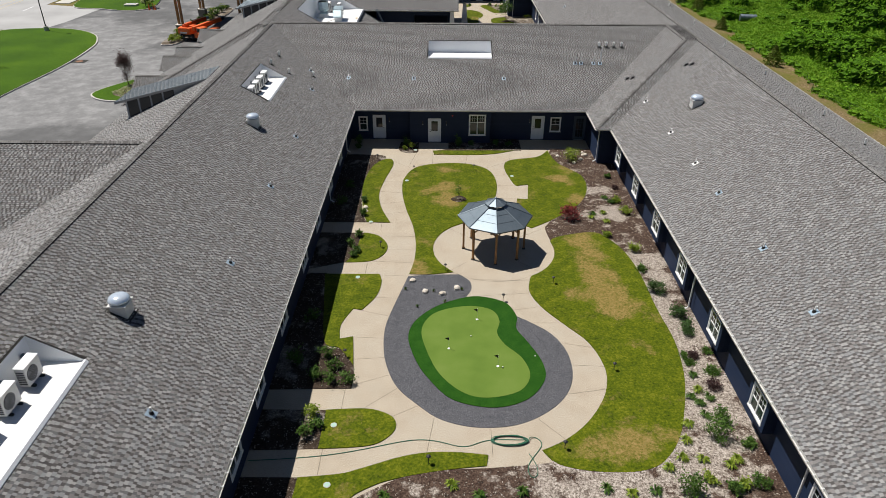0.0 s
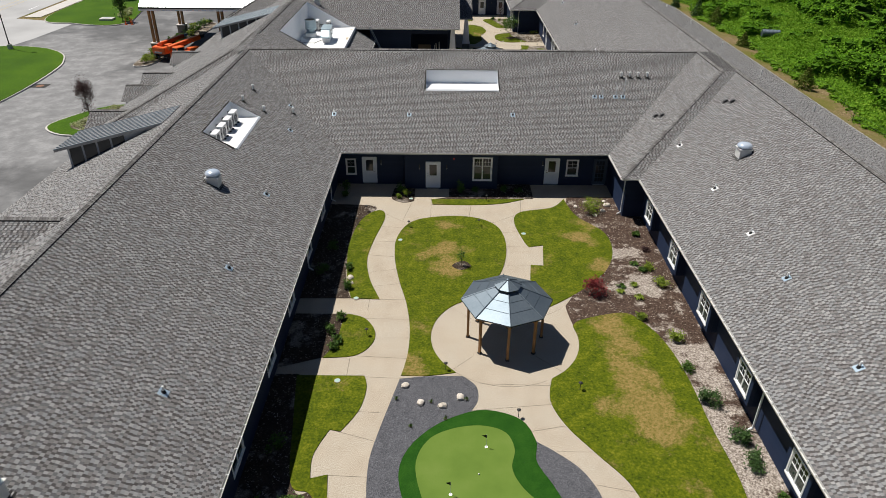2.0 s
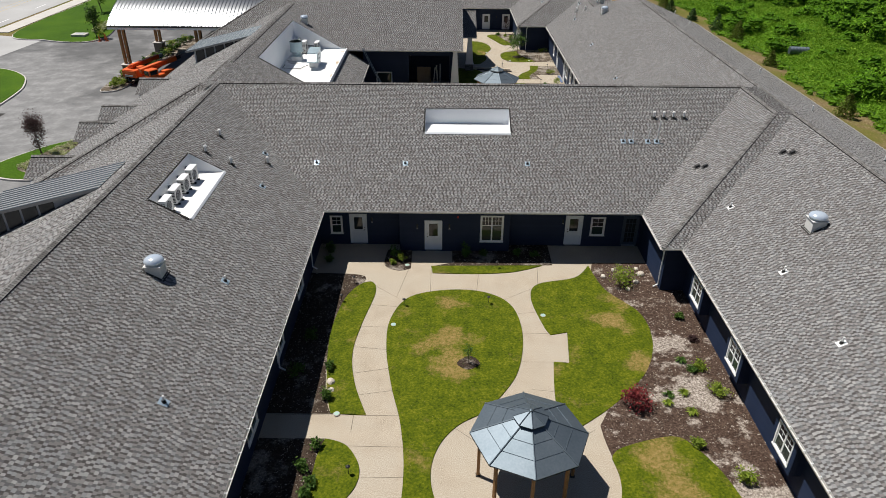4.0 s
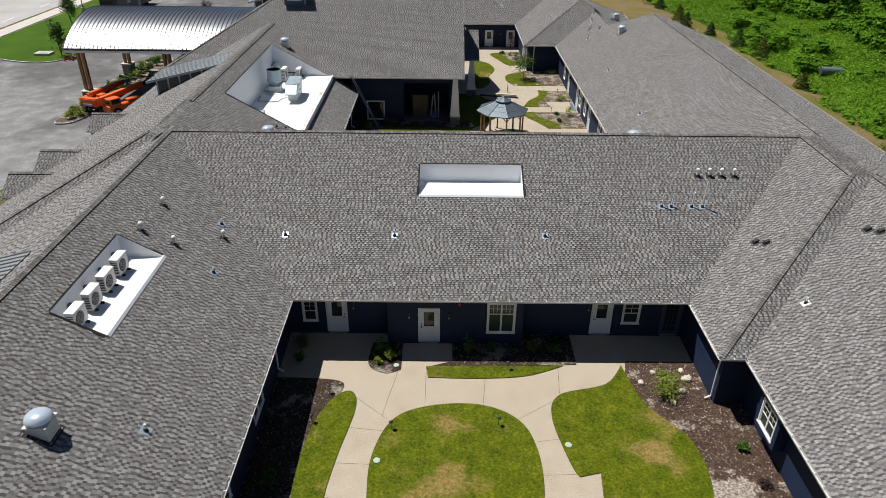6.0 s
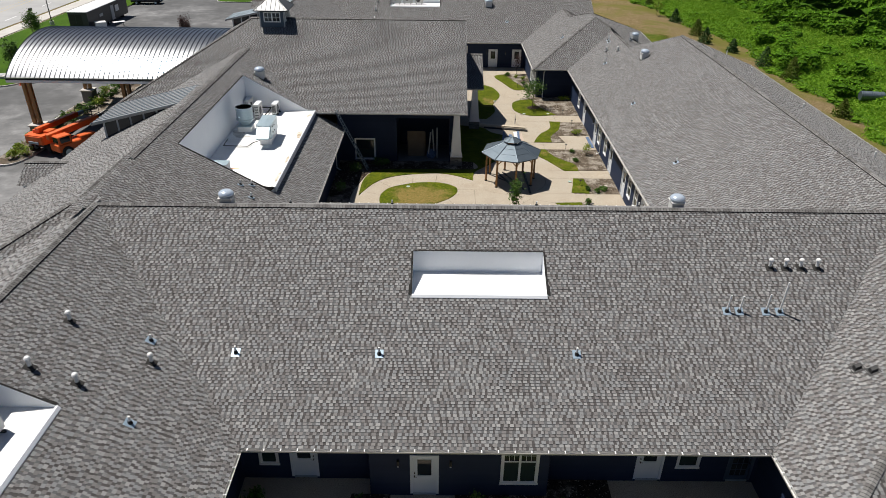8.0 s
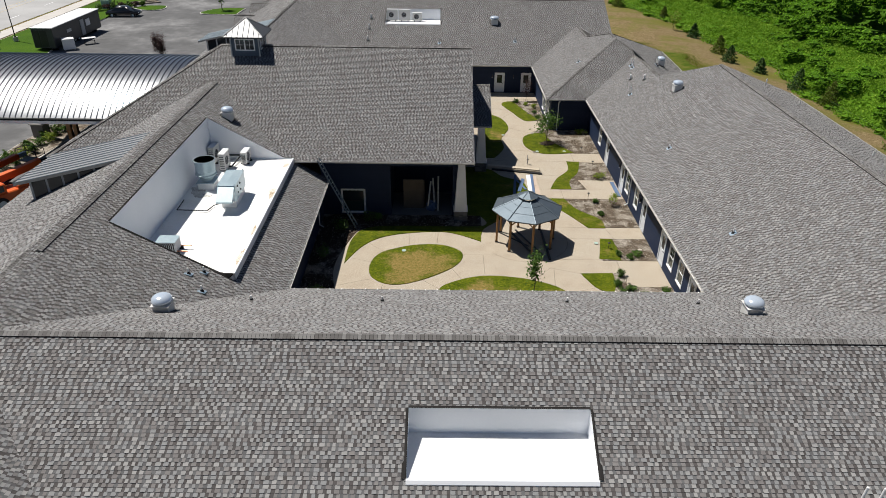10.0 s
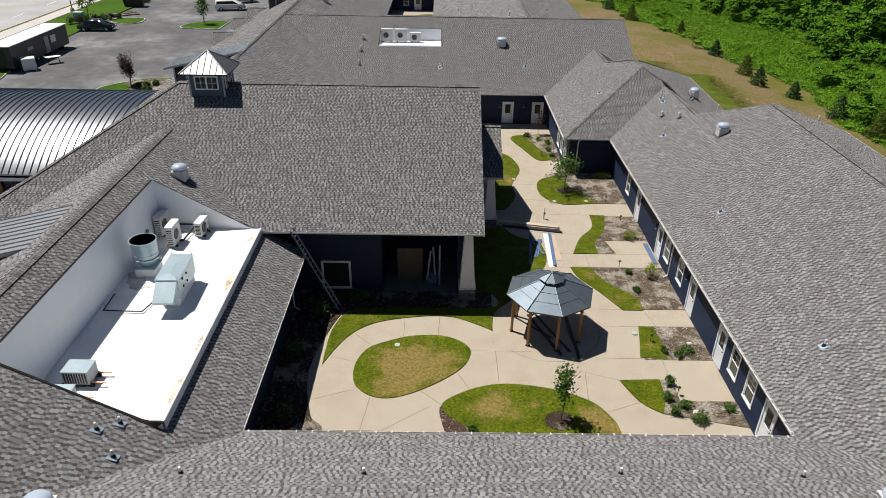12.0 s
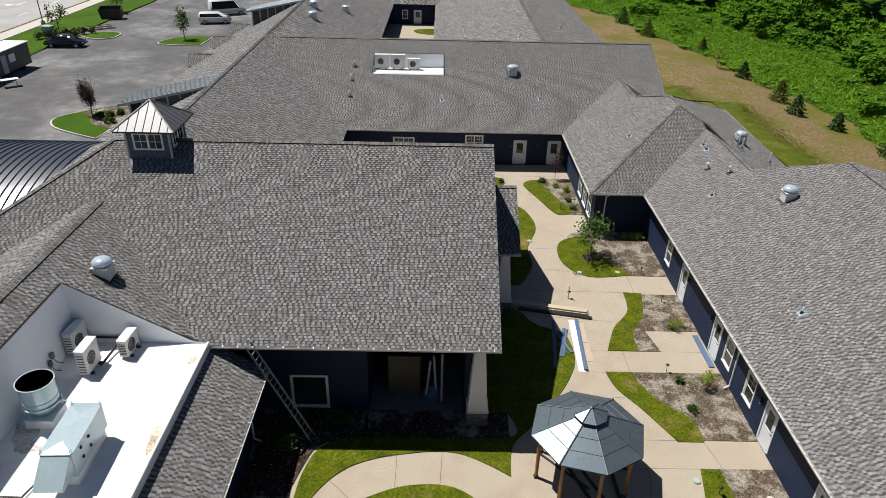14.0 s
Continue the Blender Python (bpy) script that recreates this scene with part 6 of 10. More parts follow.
# ---- cupola on the hall ----
def cupola():
    ob = thing("cupola", "slate blue cupola with white windows and a pale metal pyramid roof", "cupola", pose(-14.8, 101.6, 8.8))
    bm = bmesh.new()
    box(bm, -1.08, -1.08, 0, 1.08, 1.08, 2.35)
    part("body", bm, SIDING_BLUE, ob)
    for sx in (-1, 1):
        for sy in (-1, 1):
            bm = bmesh.new()
            box(bm, sx * 1.02, sy * 1.02, 0, sx * 1.12, sy * 1.12, 2.35, bevel=0.01)
            part("corner_board", bm, GREY_TRIM, ob)
    for k in range(4):
        rot = Matrix.Rotation(k * math.pi / 2, 4, "Z")
        win = new("window")
        win.parent = ob
        for bx in ((-0.75, -1.13, 1.32, 0.75, -1.07, 1.4), (-0.75, -1.13, 2.12, 0.75, -1.07, 2.2), (-0.75, -1.13, 1.4, -0.67, -1.07, 2.12), (0.67, -1.13, 1.4, 0.75, -1.07, 2.12), (-0.05, -1.13, 1.4, 0.05, -1.07, 2.12)):
            bm = bmesh.new()
            box(bm, *bx, m=rot)
            part("frame", bm, WHITE, win)
        for x0, x1 in ((-0.67, -0.05), (0.05, 0.67)):
            bm = bmesh.new()
            box(bm, x0, -1.095, 1.4, x1, -1.085, 2.12, m=rot)
            part("pane", bm, GLASS, win)
            bm = bmesh.new()
            xm = (x0 + x1) / 2
            box(bm, xm - 0.012, -1.112, 1.4, xm + 0.012, -1.096, 2.12, m=rot)
            box(bm, x0, -1.11, 1.74, x1, -1.098, 1.765, m=rot)
            part("glazing_bar", bm, WHITE, win)
    bm = bmesh.new()
    box(bm, -1.5, -1.5, 2.3, 1.5, 1.5, 2.4, bevel=0.015)
    part("eave_board", bm, BLACK, ob)
    z0, z1, w = 2.4, 3.55, 1.52
    for k in range(4):
        rot = Matrix.Rotation(k * math.pi / 2, 4, "Z")
        bm = bmesh.new()
        v = [bm.verts.new(rot @ Vector(p)) for p in ((-w, -w, z0), (w, -w, z0), (0, 0, z1))]
        bm.faces.new(v)
        slope = part("roof_slope", bm, STANDING, ob)
        bm = bmesh.new()
        for i in range(-3, 4):
            x = i * 0.4
            t = 1 - abs(x) / w
            rod(bm, rot @ Vector((x, -w, z0 + 0.015)), rot @ Vector((x, -w * (1 - t), z0 + (z1 - z0) * t + 0.015)), 0.018, n=4)
        part("seam", bm, STANDING, slope)
        bm = bmesh.new()
        rod(bm, rot @ Vector((-w, -w, z0 + 0.01)), rot @ Vector((0, 0, z1 + 0.01)), 0.04, n=6)
        part("hip_cap", bm, STANDING, ob)


cupola()


# ---- shed dormers with standing-seam roofs, on the western slopes ----
def dormer(y0, x_out=-24.6, x_in=-17.2, z_out=6.0, z_in=7.9, depth=3.4, base=None):
    ob = thing("shed_dormer", "shed dormer with grey seamed metal roof and row of dark windows", "dormer", group="shed dormers")
    bm = bmesh.new()
    y1 = y0 + depth
    solid(bm, [(x_out, y0, z_out), (x_in, y0, z_in), (x_in, y1, z_in), (x_out, y1, z_out)], 0.16)
    deck = part("metal_roof", bm, SEAM_GREY, ob)
    bm = bmesh.new()
    n = 9
    for i in range(n + 1):
        y = y0 + 0.02 + (depth - 0.04) * i / n
        rod(bm, (x_out, y, z_out + 0.02), (x_in, y, z_in + 0.02), 0.03, n=4)
    part("seam", bm, STEEL_ROOF, deck)
    s = (z_in - z_out) / (x_in - x_out)
    bm = bmesh.new()
    solid(bm, [(x_out + 0.7, y0 + 0.35, z_out + s * 0.7 - 0.17), (x_in, y0 + 0.35, z_in - 0.17), (x_in, y1 - 0.2, z_in - 0.17), (x_out + 0.7, y1 - 0.2, z_out + s * 0.7 - 0.17)], 3.2)
    part("dormer_wall", bm, GREY_TRIM, ob)
    for i in range(6):
        a = x_out + 0.85 + i * 0.98
        b = a + 0.84
        floor_a, floor_b = TOP - 0.477 * (-16.05 - a) - 0.02, TOP - 0.477 * (-16.05 - b) - 0.02
        ta, tb = z_out + s * (a - x_out) - 0.22, z_out + s * (b - x_out) - 0.22
        if ta - floor_b < 0.08:
            continue
        bm = bmesh.new()
        v = [bm.verts.new(p) for p in ((a, y0 + 0.345, min(floor_a, ta - 0.1)), (b, y0 + 0.345, min(floor_b, tb - 0.05)), (b, y0 + 0.345, tb), (a, y0 + 0.345, ta))]
        w = [bm.verts.new(p.co + Vector((0, -0.015, 0))) for p in v]
        bm.faces.new(w)
        for k in range(4):
            bm.faces.new((v[k], v[(k + 1) % 4], w[(k + 1) % 4], w[k]))
        part("pane", bm, GLASS, ob)
    return ob


dormer(12.5)
dormer(49.7)
dormer(83.6, x_out=-24.3, x_in=-17.4, z_out=6.45, z_in=8.1, depth=4.4)
dormer(117.8, z_out=6.9, z_in=8.5, x_out=-24.4)
dormer(156, z_out=7.0, z_in=8.5, x_out=-24.6)


# ---- little entrance gables along the car park side ----
def porch_gable(y):
    ob = thing("porch_gable", "small shingled gable roof over a side entrance", "porch roof", kind="structure")
    for s in (-1, 1):
        pts = [(-28.2, y - 1.7, 3.45), (-24.2, y - 1.7, 3.45), (-24.2, y, 4.5), (-28.2, y, 4.5)] if s < 0 else [(-24.2, y + 1.7, 3.45), (-28.2, y + 1.7, 3.45), (-28.2, y, 4.5), (-24.2, y, 4.5)]
        roof_face(ob, pts)
    cap_line(ob, (-28.2, y, 4.5), (-24.2, y, 4.5), (0, 1, -0.6), (0, -1, -0.6))
    bm = bmesh.new()
    for yy in (y - 1.4, y + 1.4):
        box(bm, -27.9, yy - 0.1, 0.3, -27.7, yy + 0.1, 3.45)
    part("porch_post", bm, WHITE, ob)
    bm = bmesh.new()
    v = [bm.verts.new(p) for p in ((-27.9, y - 1.6, 3.4), (-27.9, y + 1.6, 3.4), (-27.9, y, 4.4))]
    bm.faces.new(v)
    part("gable_board", bm, SIDING, ob)


for y in (81.3, 73.2, 69.2, 62.1, 144.5, 153.5, 161.5):
    porch_gable(y)

# cross gable reaching west over the car park side
roof_x = roof("roof_cross_gable", "grey-brown shingle cross gable on the car park side")
roof_face(roof_x, [(-44, 27.5, EAVE), (-26.5, 27.5, EAVE), (-16.3, 36.3, 8.1), (-44, 36.3, 8.1)])
roof_face(roof_x, [(-26.5, 45.1, EAVE), (-44, 45.1, EAVE), (-44, 36.3, 8.1), (-16.3, 36.3, 8.1)], step=0.143, width=(0.18, 0.26))
cap_line(roof_x, (-44, 36.3, 8.1), (-16.9, 36.3, 8.1), (0, 1, -0.55), (0, -1, -0.55))
wall("wall_cross_gable_west", (-43.5, 44.4), (-43.5, 28.2), 0.2, 3.2)
wall("wall_cross_gable_north", (-24.5, 44.4), (-43.5, 44.4), 0.2, 3.2)
wall("wall_cross_gable_south", (-43.5, 28.2), (-24.5, 28.2), 0.2, 3.2)

# buildings beyond the far cross wing
roof_b = roof("roof_beyond", "shingle roofs of the wings beyond the third courtyard")
roof_face(roof_b, [(-1.2, 190, EAVE), (-1.2, 146, EAVE), (9.8, 136, 8.4), (9.8, 190, 8.4)], step=0.286, width=(0.25, 0.5))
roof_face(roof_b, [(21.0, 136, EAVE), (21.6, 200, EAVE), (9.8, 200, 8.4), (9.8, 136, 8.4)], step=0.286, width=(0.25, 0.5))
roof_face(roof_b, [(-9, 186.3, EAVE), (-1.2, 186.3, EAVE), (9.8, 197, 8.4), (-17.3, 197, 8.4)], step=0.286, width=(0.25, 0.5))
roof_face(roof_b, [(9.8, 208, EAVE), (-17.3, 208, EAVE), (-17.3, 197, 8.4), (9.8, 197, 8.4)], step=0.286, width=(0.25, 0.5))
cap_line(roof_b, (9.8, 136, 8.4), (9.8, 197, 8.4), (1, 0, -0.46), (-1, 0, -0.46))
w = wall("wall_third_north", (-9.0, 187.0), (-1.0, 187.0), 0, WALL_TOP, [(2.3, 3.1, 0.9, 2.2), (4.2, 5.4, 0.1, 2.2)])
window_unit(w, (2.3, 3.1, 0.9, 2.2), "single", "window_10")
door_unit(w, 4.25, 0.1, w=1.1, h=2.08, name="door_7")
wall("wall_third_west", (-9.0, 146), (-9.0, 187), 0, WALL_TOP)
wall("wall_third_east", (-0.6, 187), (-0.6, 146), 0, WALL_TOP)
wall("wall_far_north", (-0.6, 146), (-9.0, 146), 0, WALL_TOP)
slab("pavement_third_court", [(-9, 146), (-0.6, 146), (-0.6, 187), (-9, 187)], -0.06, 0, CONCRETE, "concrete path of the far courtyard", "pavement")
lawn([(-4.5, 182), (-1.5, 183), (-1.2, 179), (-3.8, 179.5)])
for x, y in ((-15.3, 151.0), (-16.0, 156.0), (-13.0, 163.0)):
    dome_vent(x, y, EAVE + 0.56 * (-8.1 - x), -0.56, 0, 1.2)
for x, y in ((8.0, 141.0), (3.4, 146.5), (2.6, 151.0), (2.5, 158.5), (14.0, 142.0), (14.0, 152)):
    pipe_vent(x, y, EAVE + 0.464 * (x + 1.2) if x < 9.8 else 8.4 - 0.455 * (x - 9.8), 0.46 if x < 9.8 else -0.455, 0, 0.5, 0.07, flash=LEAD)


# ---- hall: stone pier, tapered post, gable wall, side porch roof ----
def hall_pier(x, y):
    ob = thing("porch_pier", "tapered white column on a ledge-stone pier under the hall eaves", "column", pose(x, y, 0), group="porch piers")
    for k in range(7):
        z = k * 0.115
        for side in range(4):
            rot = Matrix.Rotation(side * math.pi / 2, 4, "Z")
            cuts = [-0.48, random.uniform(-0.2, -0.02), random.uniform(0.05, 0.24), 0.48]
            for a, b in zip(cuts, cuts[1:]):
                bm = bmesh.new()
                box(bm, a + 0.005, -0.48 - random.uniform(0, 0.02), z + 0.005, b - 0.005, -0.4, z + 0.11, m=rot)
                part("stone", bm, LEDGE_STONE, ob)
    bm = bmesh.new()
    box(bm, -0.45, -0.45, 0, 0.45, 0.45, 0.8)
    part("core", bm, LEDGE_STONE, ob)
    bm = bmesh.new()
    box(bm, -0.52, -0.52, 0.8, 0.52, 0.52, 0.87, bevel=0.015)
    part("cap_stone", bm, WHITE, ob)
    bm = bmesh.new()
    v0 = [bm.verts.new((sx * 0.46, sy * 0.46, 0.87)) for sx, sy in ((-1, -1), (1, -1), (1, 1), (-1, 1))]
    v1 = [bm.verts.new((sx * 0.22, sy * 0.22, 4.6 if y < 100 else 4.0)) for sx, sy in ((-1, -1), (1, -1), (1, 1), (-1, 1))]
    bm.faces.new(v0)
    bm.faces.new(v1)
    for i in range(4):
        bm.faces.new((v0[i], v0[(i + 1) % 4], v1[(i + 1) % 4], v1[i]))
    part("tapered_shaft", bm, WHITE, ob)


hall_pier(1.7, 92.5)
hall_pier(3.6, 101.75)
gable = thing("wall_hall_gable", "navy siding gable end of the hall", "wall", kind="structure")
bm = bmesh.new()
v = [bm.verts.new(p) for p in ((1.9, 92.2, 4.7), (1.9, 111.0, 4.7), (1.9, 101.6, 10.1))]
bm.faces.new(v)
w3 = [bm.verts.new(p.co + Vector((-0.2, 0, 0))) for p in v]
bm.faces.new(w3)
for i in range(3):
    bm.faces.new((v[i], v[(i + 1) % 3], w3[(i + 1) % 3], w3[i]))
part("gable_panel", bm, SIDING, gable)
for s in (-1, 1):
    bm = bmesh.new()
    a, b = Vector((2.5, 101.6 - s * 10.0, 4.78)), Vector((2.5, 101.6, 10.28))
    solid(bm, [a, b, b + Vector((0.06, 0, 0)), a + Vector((0.06, 0, 0))], 0.2)
    tagged(part("trim", bm, WHITE), "white rake board along the gable edge", "trim", kind="structure")
side = roof("roof_side_porch", "low shingle roof over the hall's side door")
roof_face(side, [(1.9, 101.3, 4.05), (4.4, 101.3, 4.05), (4.4, 105.6, 6.25), (1.9, 105.6, 6.25)])
roof_face(side, [(4.4, 109.9, 4.05), (1.9, 109.9, 4.05), (1.9, 105.6, 6.25), (4.4, 105.6, 6.25)])
cap_line(side, (1.9, 105.6, 6.25), (4.4, 105.6, 6.25), (0, 1, -0.5), (0, -1, -0.5))
bm = bmesh.new()
v = [bm.verts.new(p) for p in ((4.2, 101.6, 4.05), (4.2, 109.6, 4.05), (4.2, 105.6, 6.1))]
bm.faces.new(v)
part("gable_board", bm, SIDING, side)
gutter((1.9, 101.3, 4.03), (4.4, 101.3, 4.03), (0, -1, 0))
for y in (109.4,):
    bm = bmesh.new()
    box(bm, 3.7, y - 0.12, 0, 3.94, y + 0.12, 3.5, bevel=0.02)
    tagged(part("porch_post", bm, WHITE), "square white post under the side porch roof", "post", group="side porch posts")


# ---- ladder against the hall eaves ----
def ladder(foot, head):
    ob = thing("ladder", "aluminium extension ladder leaning against the hall gutter", "ladder")
    foot, head = Vector(foot), Vector(head)
    d = (head - foot).normalized()
    sidev = d.cross(Vector((0, 0, 1))).normalized() * 0.22
    for s in (-1, 1):
        bm = bmesh.new()
        rod(bm, foot + sidev * s, head + sidev * s, 0.06, n=4)
        part("rail", bm, STEEL_ROOF, ob)
    bm = bmesh.new()
    rod(bm, foot + d * 0.3 - sidev, foot + d * 0.3 + sidev, 0.02, n=6)
    first = part("rung", bm, GALV, ob)
    n = int((head - foot).length / 0.3)
    for i in range(1, n - 1):
        share("rung", first.data, ob, Matrix.Translation(d * (0.3 * i)))


ladder((-5.77, 91.05, 0.04), (-8.2, 91.4, 5.0))

# ---- car park side ----
LOT = 0.3
slab("road_car_park", [(-50, 46), (-24.3, 46), (-24.3, 215), (-56, 215), (-56, 160), (-54, 120), (-58, 117.5), (-58, 98.0), (-50, 97)], LOT - 0.1, LOT, ASPHALT, "worn grey asphalt car park with pale patches", "car park")
slab("road_entrance", [(-68, 99), (-57.5, 99.0), (-56.4, 104), (-55.4, 114.5), (-68, 118)], LOT - 0.1, LOT + 0.005, ROAD, "pale concrete entrance drive", "road")
slab("road_street", [(-110, 40), (-65.4, 40), (-66.6, 215), (-110, 215)], LOT - 0.1, LOT + 0.004, ROAD, "pale concrete street past the site", "road")
slab("pavement_street", [(-65.2, 118.4), (-62.7, 118.4), (-63.3, 213), (-65.9, 213)], LOT - 0.1, LOT + 0.05, KERB, "concrete pavement along the street", "pavement")


def island(points, name="kerb_island", label="kerbed lawn island in the car park", mat=None):
    o = curve_loop(points)
    c = Vector((sum(p[0] for p in o) / len(o), sum(p[1] for p in o) / len(o)))
    inner = [tuple(c + (Vector(p) - c) * (1 - 0.18 / max(0.4, (Vector(p) - c).length))) for p in o]
    ob = slab("kerb", o, LOT - 0.1, LOT + 0.14, KERB, "pale concrete kerb round a lawn", "kerb")
    slab("planting_bed" if mat else "lawn", inner, LOT - 0.05, LOT + 0.17, mat or GRASS_LUSH, label, "planting bed" if mat else "lawn")
    LAWNS.append([])
    return inner


island([(-46.6, 93.2), (-48.5, 96.3), (-52, 98.8), (-56.5, 99.6), (-62, 98.4), (-64.5, 94, 1), (-64.5, 52, 1), (-46.2, 52, 1), (-45.7, 68), (-44.9, 80), (-45.4, 89)], label="bright green mown lawn beside the street")
island([(-61.5, 118.2), (-55, 113.6), (-49.5, 112.5), (-47.4, 115.5), (-48.6, 122.8), (-51, 135), (-54, 151), (-54.5, 175), (-54, 203, 1), (-62.6, 203, 1), (-62.2, 150)], label="bright green lawn along the street")
island([(-36.7, 69.4), (-34.6, 67.2), (-31.2, 66.9, 1), (-30.8, 76.0, 1), (-33.0, 75.6), (-35.2, 73.2)])
island([(-37.2, 91.2), (-36.4, 90.2), (-35.0, 91.5), (-34.4, 98), (-33.6, 112), (-34.6, 115.2), (-36.2, 114.8), (-37.6, 106), (-37.4, 97)], label="narrow mulched kerb island under the canopy", mat=MULCH_PALE)
island([(-38.6, 133.2), (-37.0, 130.6), (-32.0, 128.0, 1), (-31.2, 138.2, 1), (-34.0, 138.0), (-37.2, 135.6)])
slab("planting_bed", curve_loop([(-36.4, 135.4), (-35.2, 134.0), (-34.6, 132.6), (-33.4, 131.4), (-31.6, 130.6, 1), (-31.4, 137.6, 1), (-34.0, 137.4)]), LOT, LOT + 0.19, MULCH_PALE, "pale gravel bed on the kerb island", "planting bed")
slab("planting_bed", curve_loop([(-34.4, 69.4), (-33.0, 68.2), (-31.4, 67.6, 1), (-31.2, 75.4, 1), (-32.8, 74.8), (-33.8, 72.6)]), LOT, LOT + 0.19, MULCH_PALE, "pale gravel bed on the kerb island", "planting bed")
island([(-40.2, 166.6), (-34.4, 166.3, 1), (-34.2, 172.0, 1), (-38.0, 172.0), (-40.4, 169.4)])
island([(-51.0, 169.2), (-48.3, 170.0), (-48.6, 173.5), (-52.0, 173.5, 1), (-54, 171.5, 1)])


# ---- barrel-vaulted entrance canopy ----
def canopy():
    ob = thing("entrance_canopy", "barrel-vaulted entrance canopy with a bright standing-seam metal roof", "canopy")
    x0, x1, ya, yb, ze, rise = -37.1, -19.4, 95.5, 110.1, 6.3, 2.5
    n = 72
    prof = []
    half = (yb - ya) / 2
    R = (half**2 + rise**2) / (2 * rise)
    for i in range(n + 1):
        y = ya + (yb - ya) * i / n
        z = ze + math.sqrt(max(0, R**2 - (y - (ya + yb) / 2) ** 2)) - (R - rise)
        prof.append((y, z))
    bm = bmesh.new()
    grid = [[bm.verts.new((x, y, z)) for y, z in prof] for x in (x0, x1)]
    low = [[bm.verts.new((x, y, z - 0.22)) for y, z in prof] for x in (x0, x1)]
    for i in range(n):
        bm.faces.new((grid[0][i], grid[1][i], grid[1][i + 1], grid[0][i + 1]))
        bm.faces.new((low[0][i], low[0][i + 1], low[1][i + 1], low[1][i]))
        for e in (0, 1):
            bm.faces.new((grid[e][i], grid[e][i + 1], low[e][i + 1], low[e][i]))
    for i in (0, n):
        bm.faces.new((grid[0][i], low[0][i], low[1][i], grid[1][i]))
    vault = part("vault", bm, VAULT_METAL, ob)
    bm = bmesh.new()
    for p, q in zip(prof, prof[1:]):
        rod(bm, (0, p[0], p[1] + 0.03), (0, q[0], q[1] + 0.03), 0.03, n=4, caps=False)
    first = part("seam", bm, VAULT_METAL, vault)
    first.location.x = x0 + 0.05
    k = int((x1 - x0) / 0.42)
    for i in range(1, k + 1):
        share("seam", first.data, vault, Matrix.Translation((x0 + 0.05 + i * 0.42, 0, 0)))
    for y in (ya + 0.06, yb - 0.06):
        bm = bmesh.new()
        box(bm, x0, y - 0.06, ze - 0.45, x1, y + 0.06, ze - 0.1)
        part("edge_beam", bm, WHITE, ob)
    for x, y in ((-36.2, 96.8), (-36.6, 107.6), (-27.5, 96.8), (-27.5, 108.8)):
        post = new("column")
        post.parent = ob
        bm = bmesh.new()
        box(bm, x - 0.55, y - 0.55, LOT, x + 0.55, y + 0.55, LOT + 1.35, bevel=0.03)
        part("stone_base", bm, LEDGE_STONE, post, "dark ledge-stone base")
        bm = bmesh.new()
        box(bm, x - 0.65, y - 0.65, LOT + 1.35, x + 0.65, y + 0.65, LOT + 1.47, bevel=0.02)
        part("cap_stone", bm, KERB, post)
        for dx in (-0.24, 0.24):
            bm = bmesh.new()
            box(bm, x + dx - 0.15, y - 0.16, LOT + 1.47, x + dx + 0.15, y + 0.16, 6.1, bevel=0.02)
            part("timber", bm, CEDAR, post)


canopy()


def wheel(parent, x, y, z, r, w, axis="y"):
    bm = bmesh.new()
    lathe(bm, [(r * 0.6, -w / 2), (r * 0.95, -w / 2), (r, -w * 0.35), (r, w * 0.35), (r * 0.95, w / 2), (r * 0.6, w / 2)], 18)
    rot = Matrix.Rotation(math.pi / 2, 4, "X") if axis == "y" else Matrix.Rotation(math.pi / 2, 4, "Y")
    bmesh.ops.transform(bm, matrix=Matrix.Translation((x, y, z)) @ rot, verts=bm.verts[:])
    wh = part("wheel", bm, RUBBER, parent)
    bm = bmesh.new()
    lathe(bm, [(r * 0.58, -w * 0.53), (r * 0.5, -w * 0.42), (r * 0.12, -w * 0.5), (r * 0.12, w * 0.5), (r * 0.5, w * 0.42), (r * 0.58, w * 0.53)], 14)
    bmesh.ops.transform(bm, matrix=Matrix.Translation((x, y, z)) @ rot, verts=bm.verts[:])
    part("rim", bm, GALV, wh)


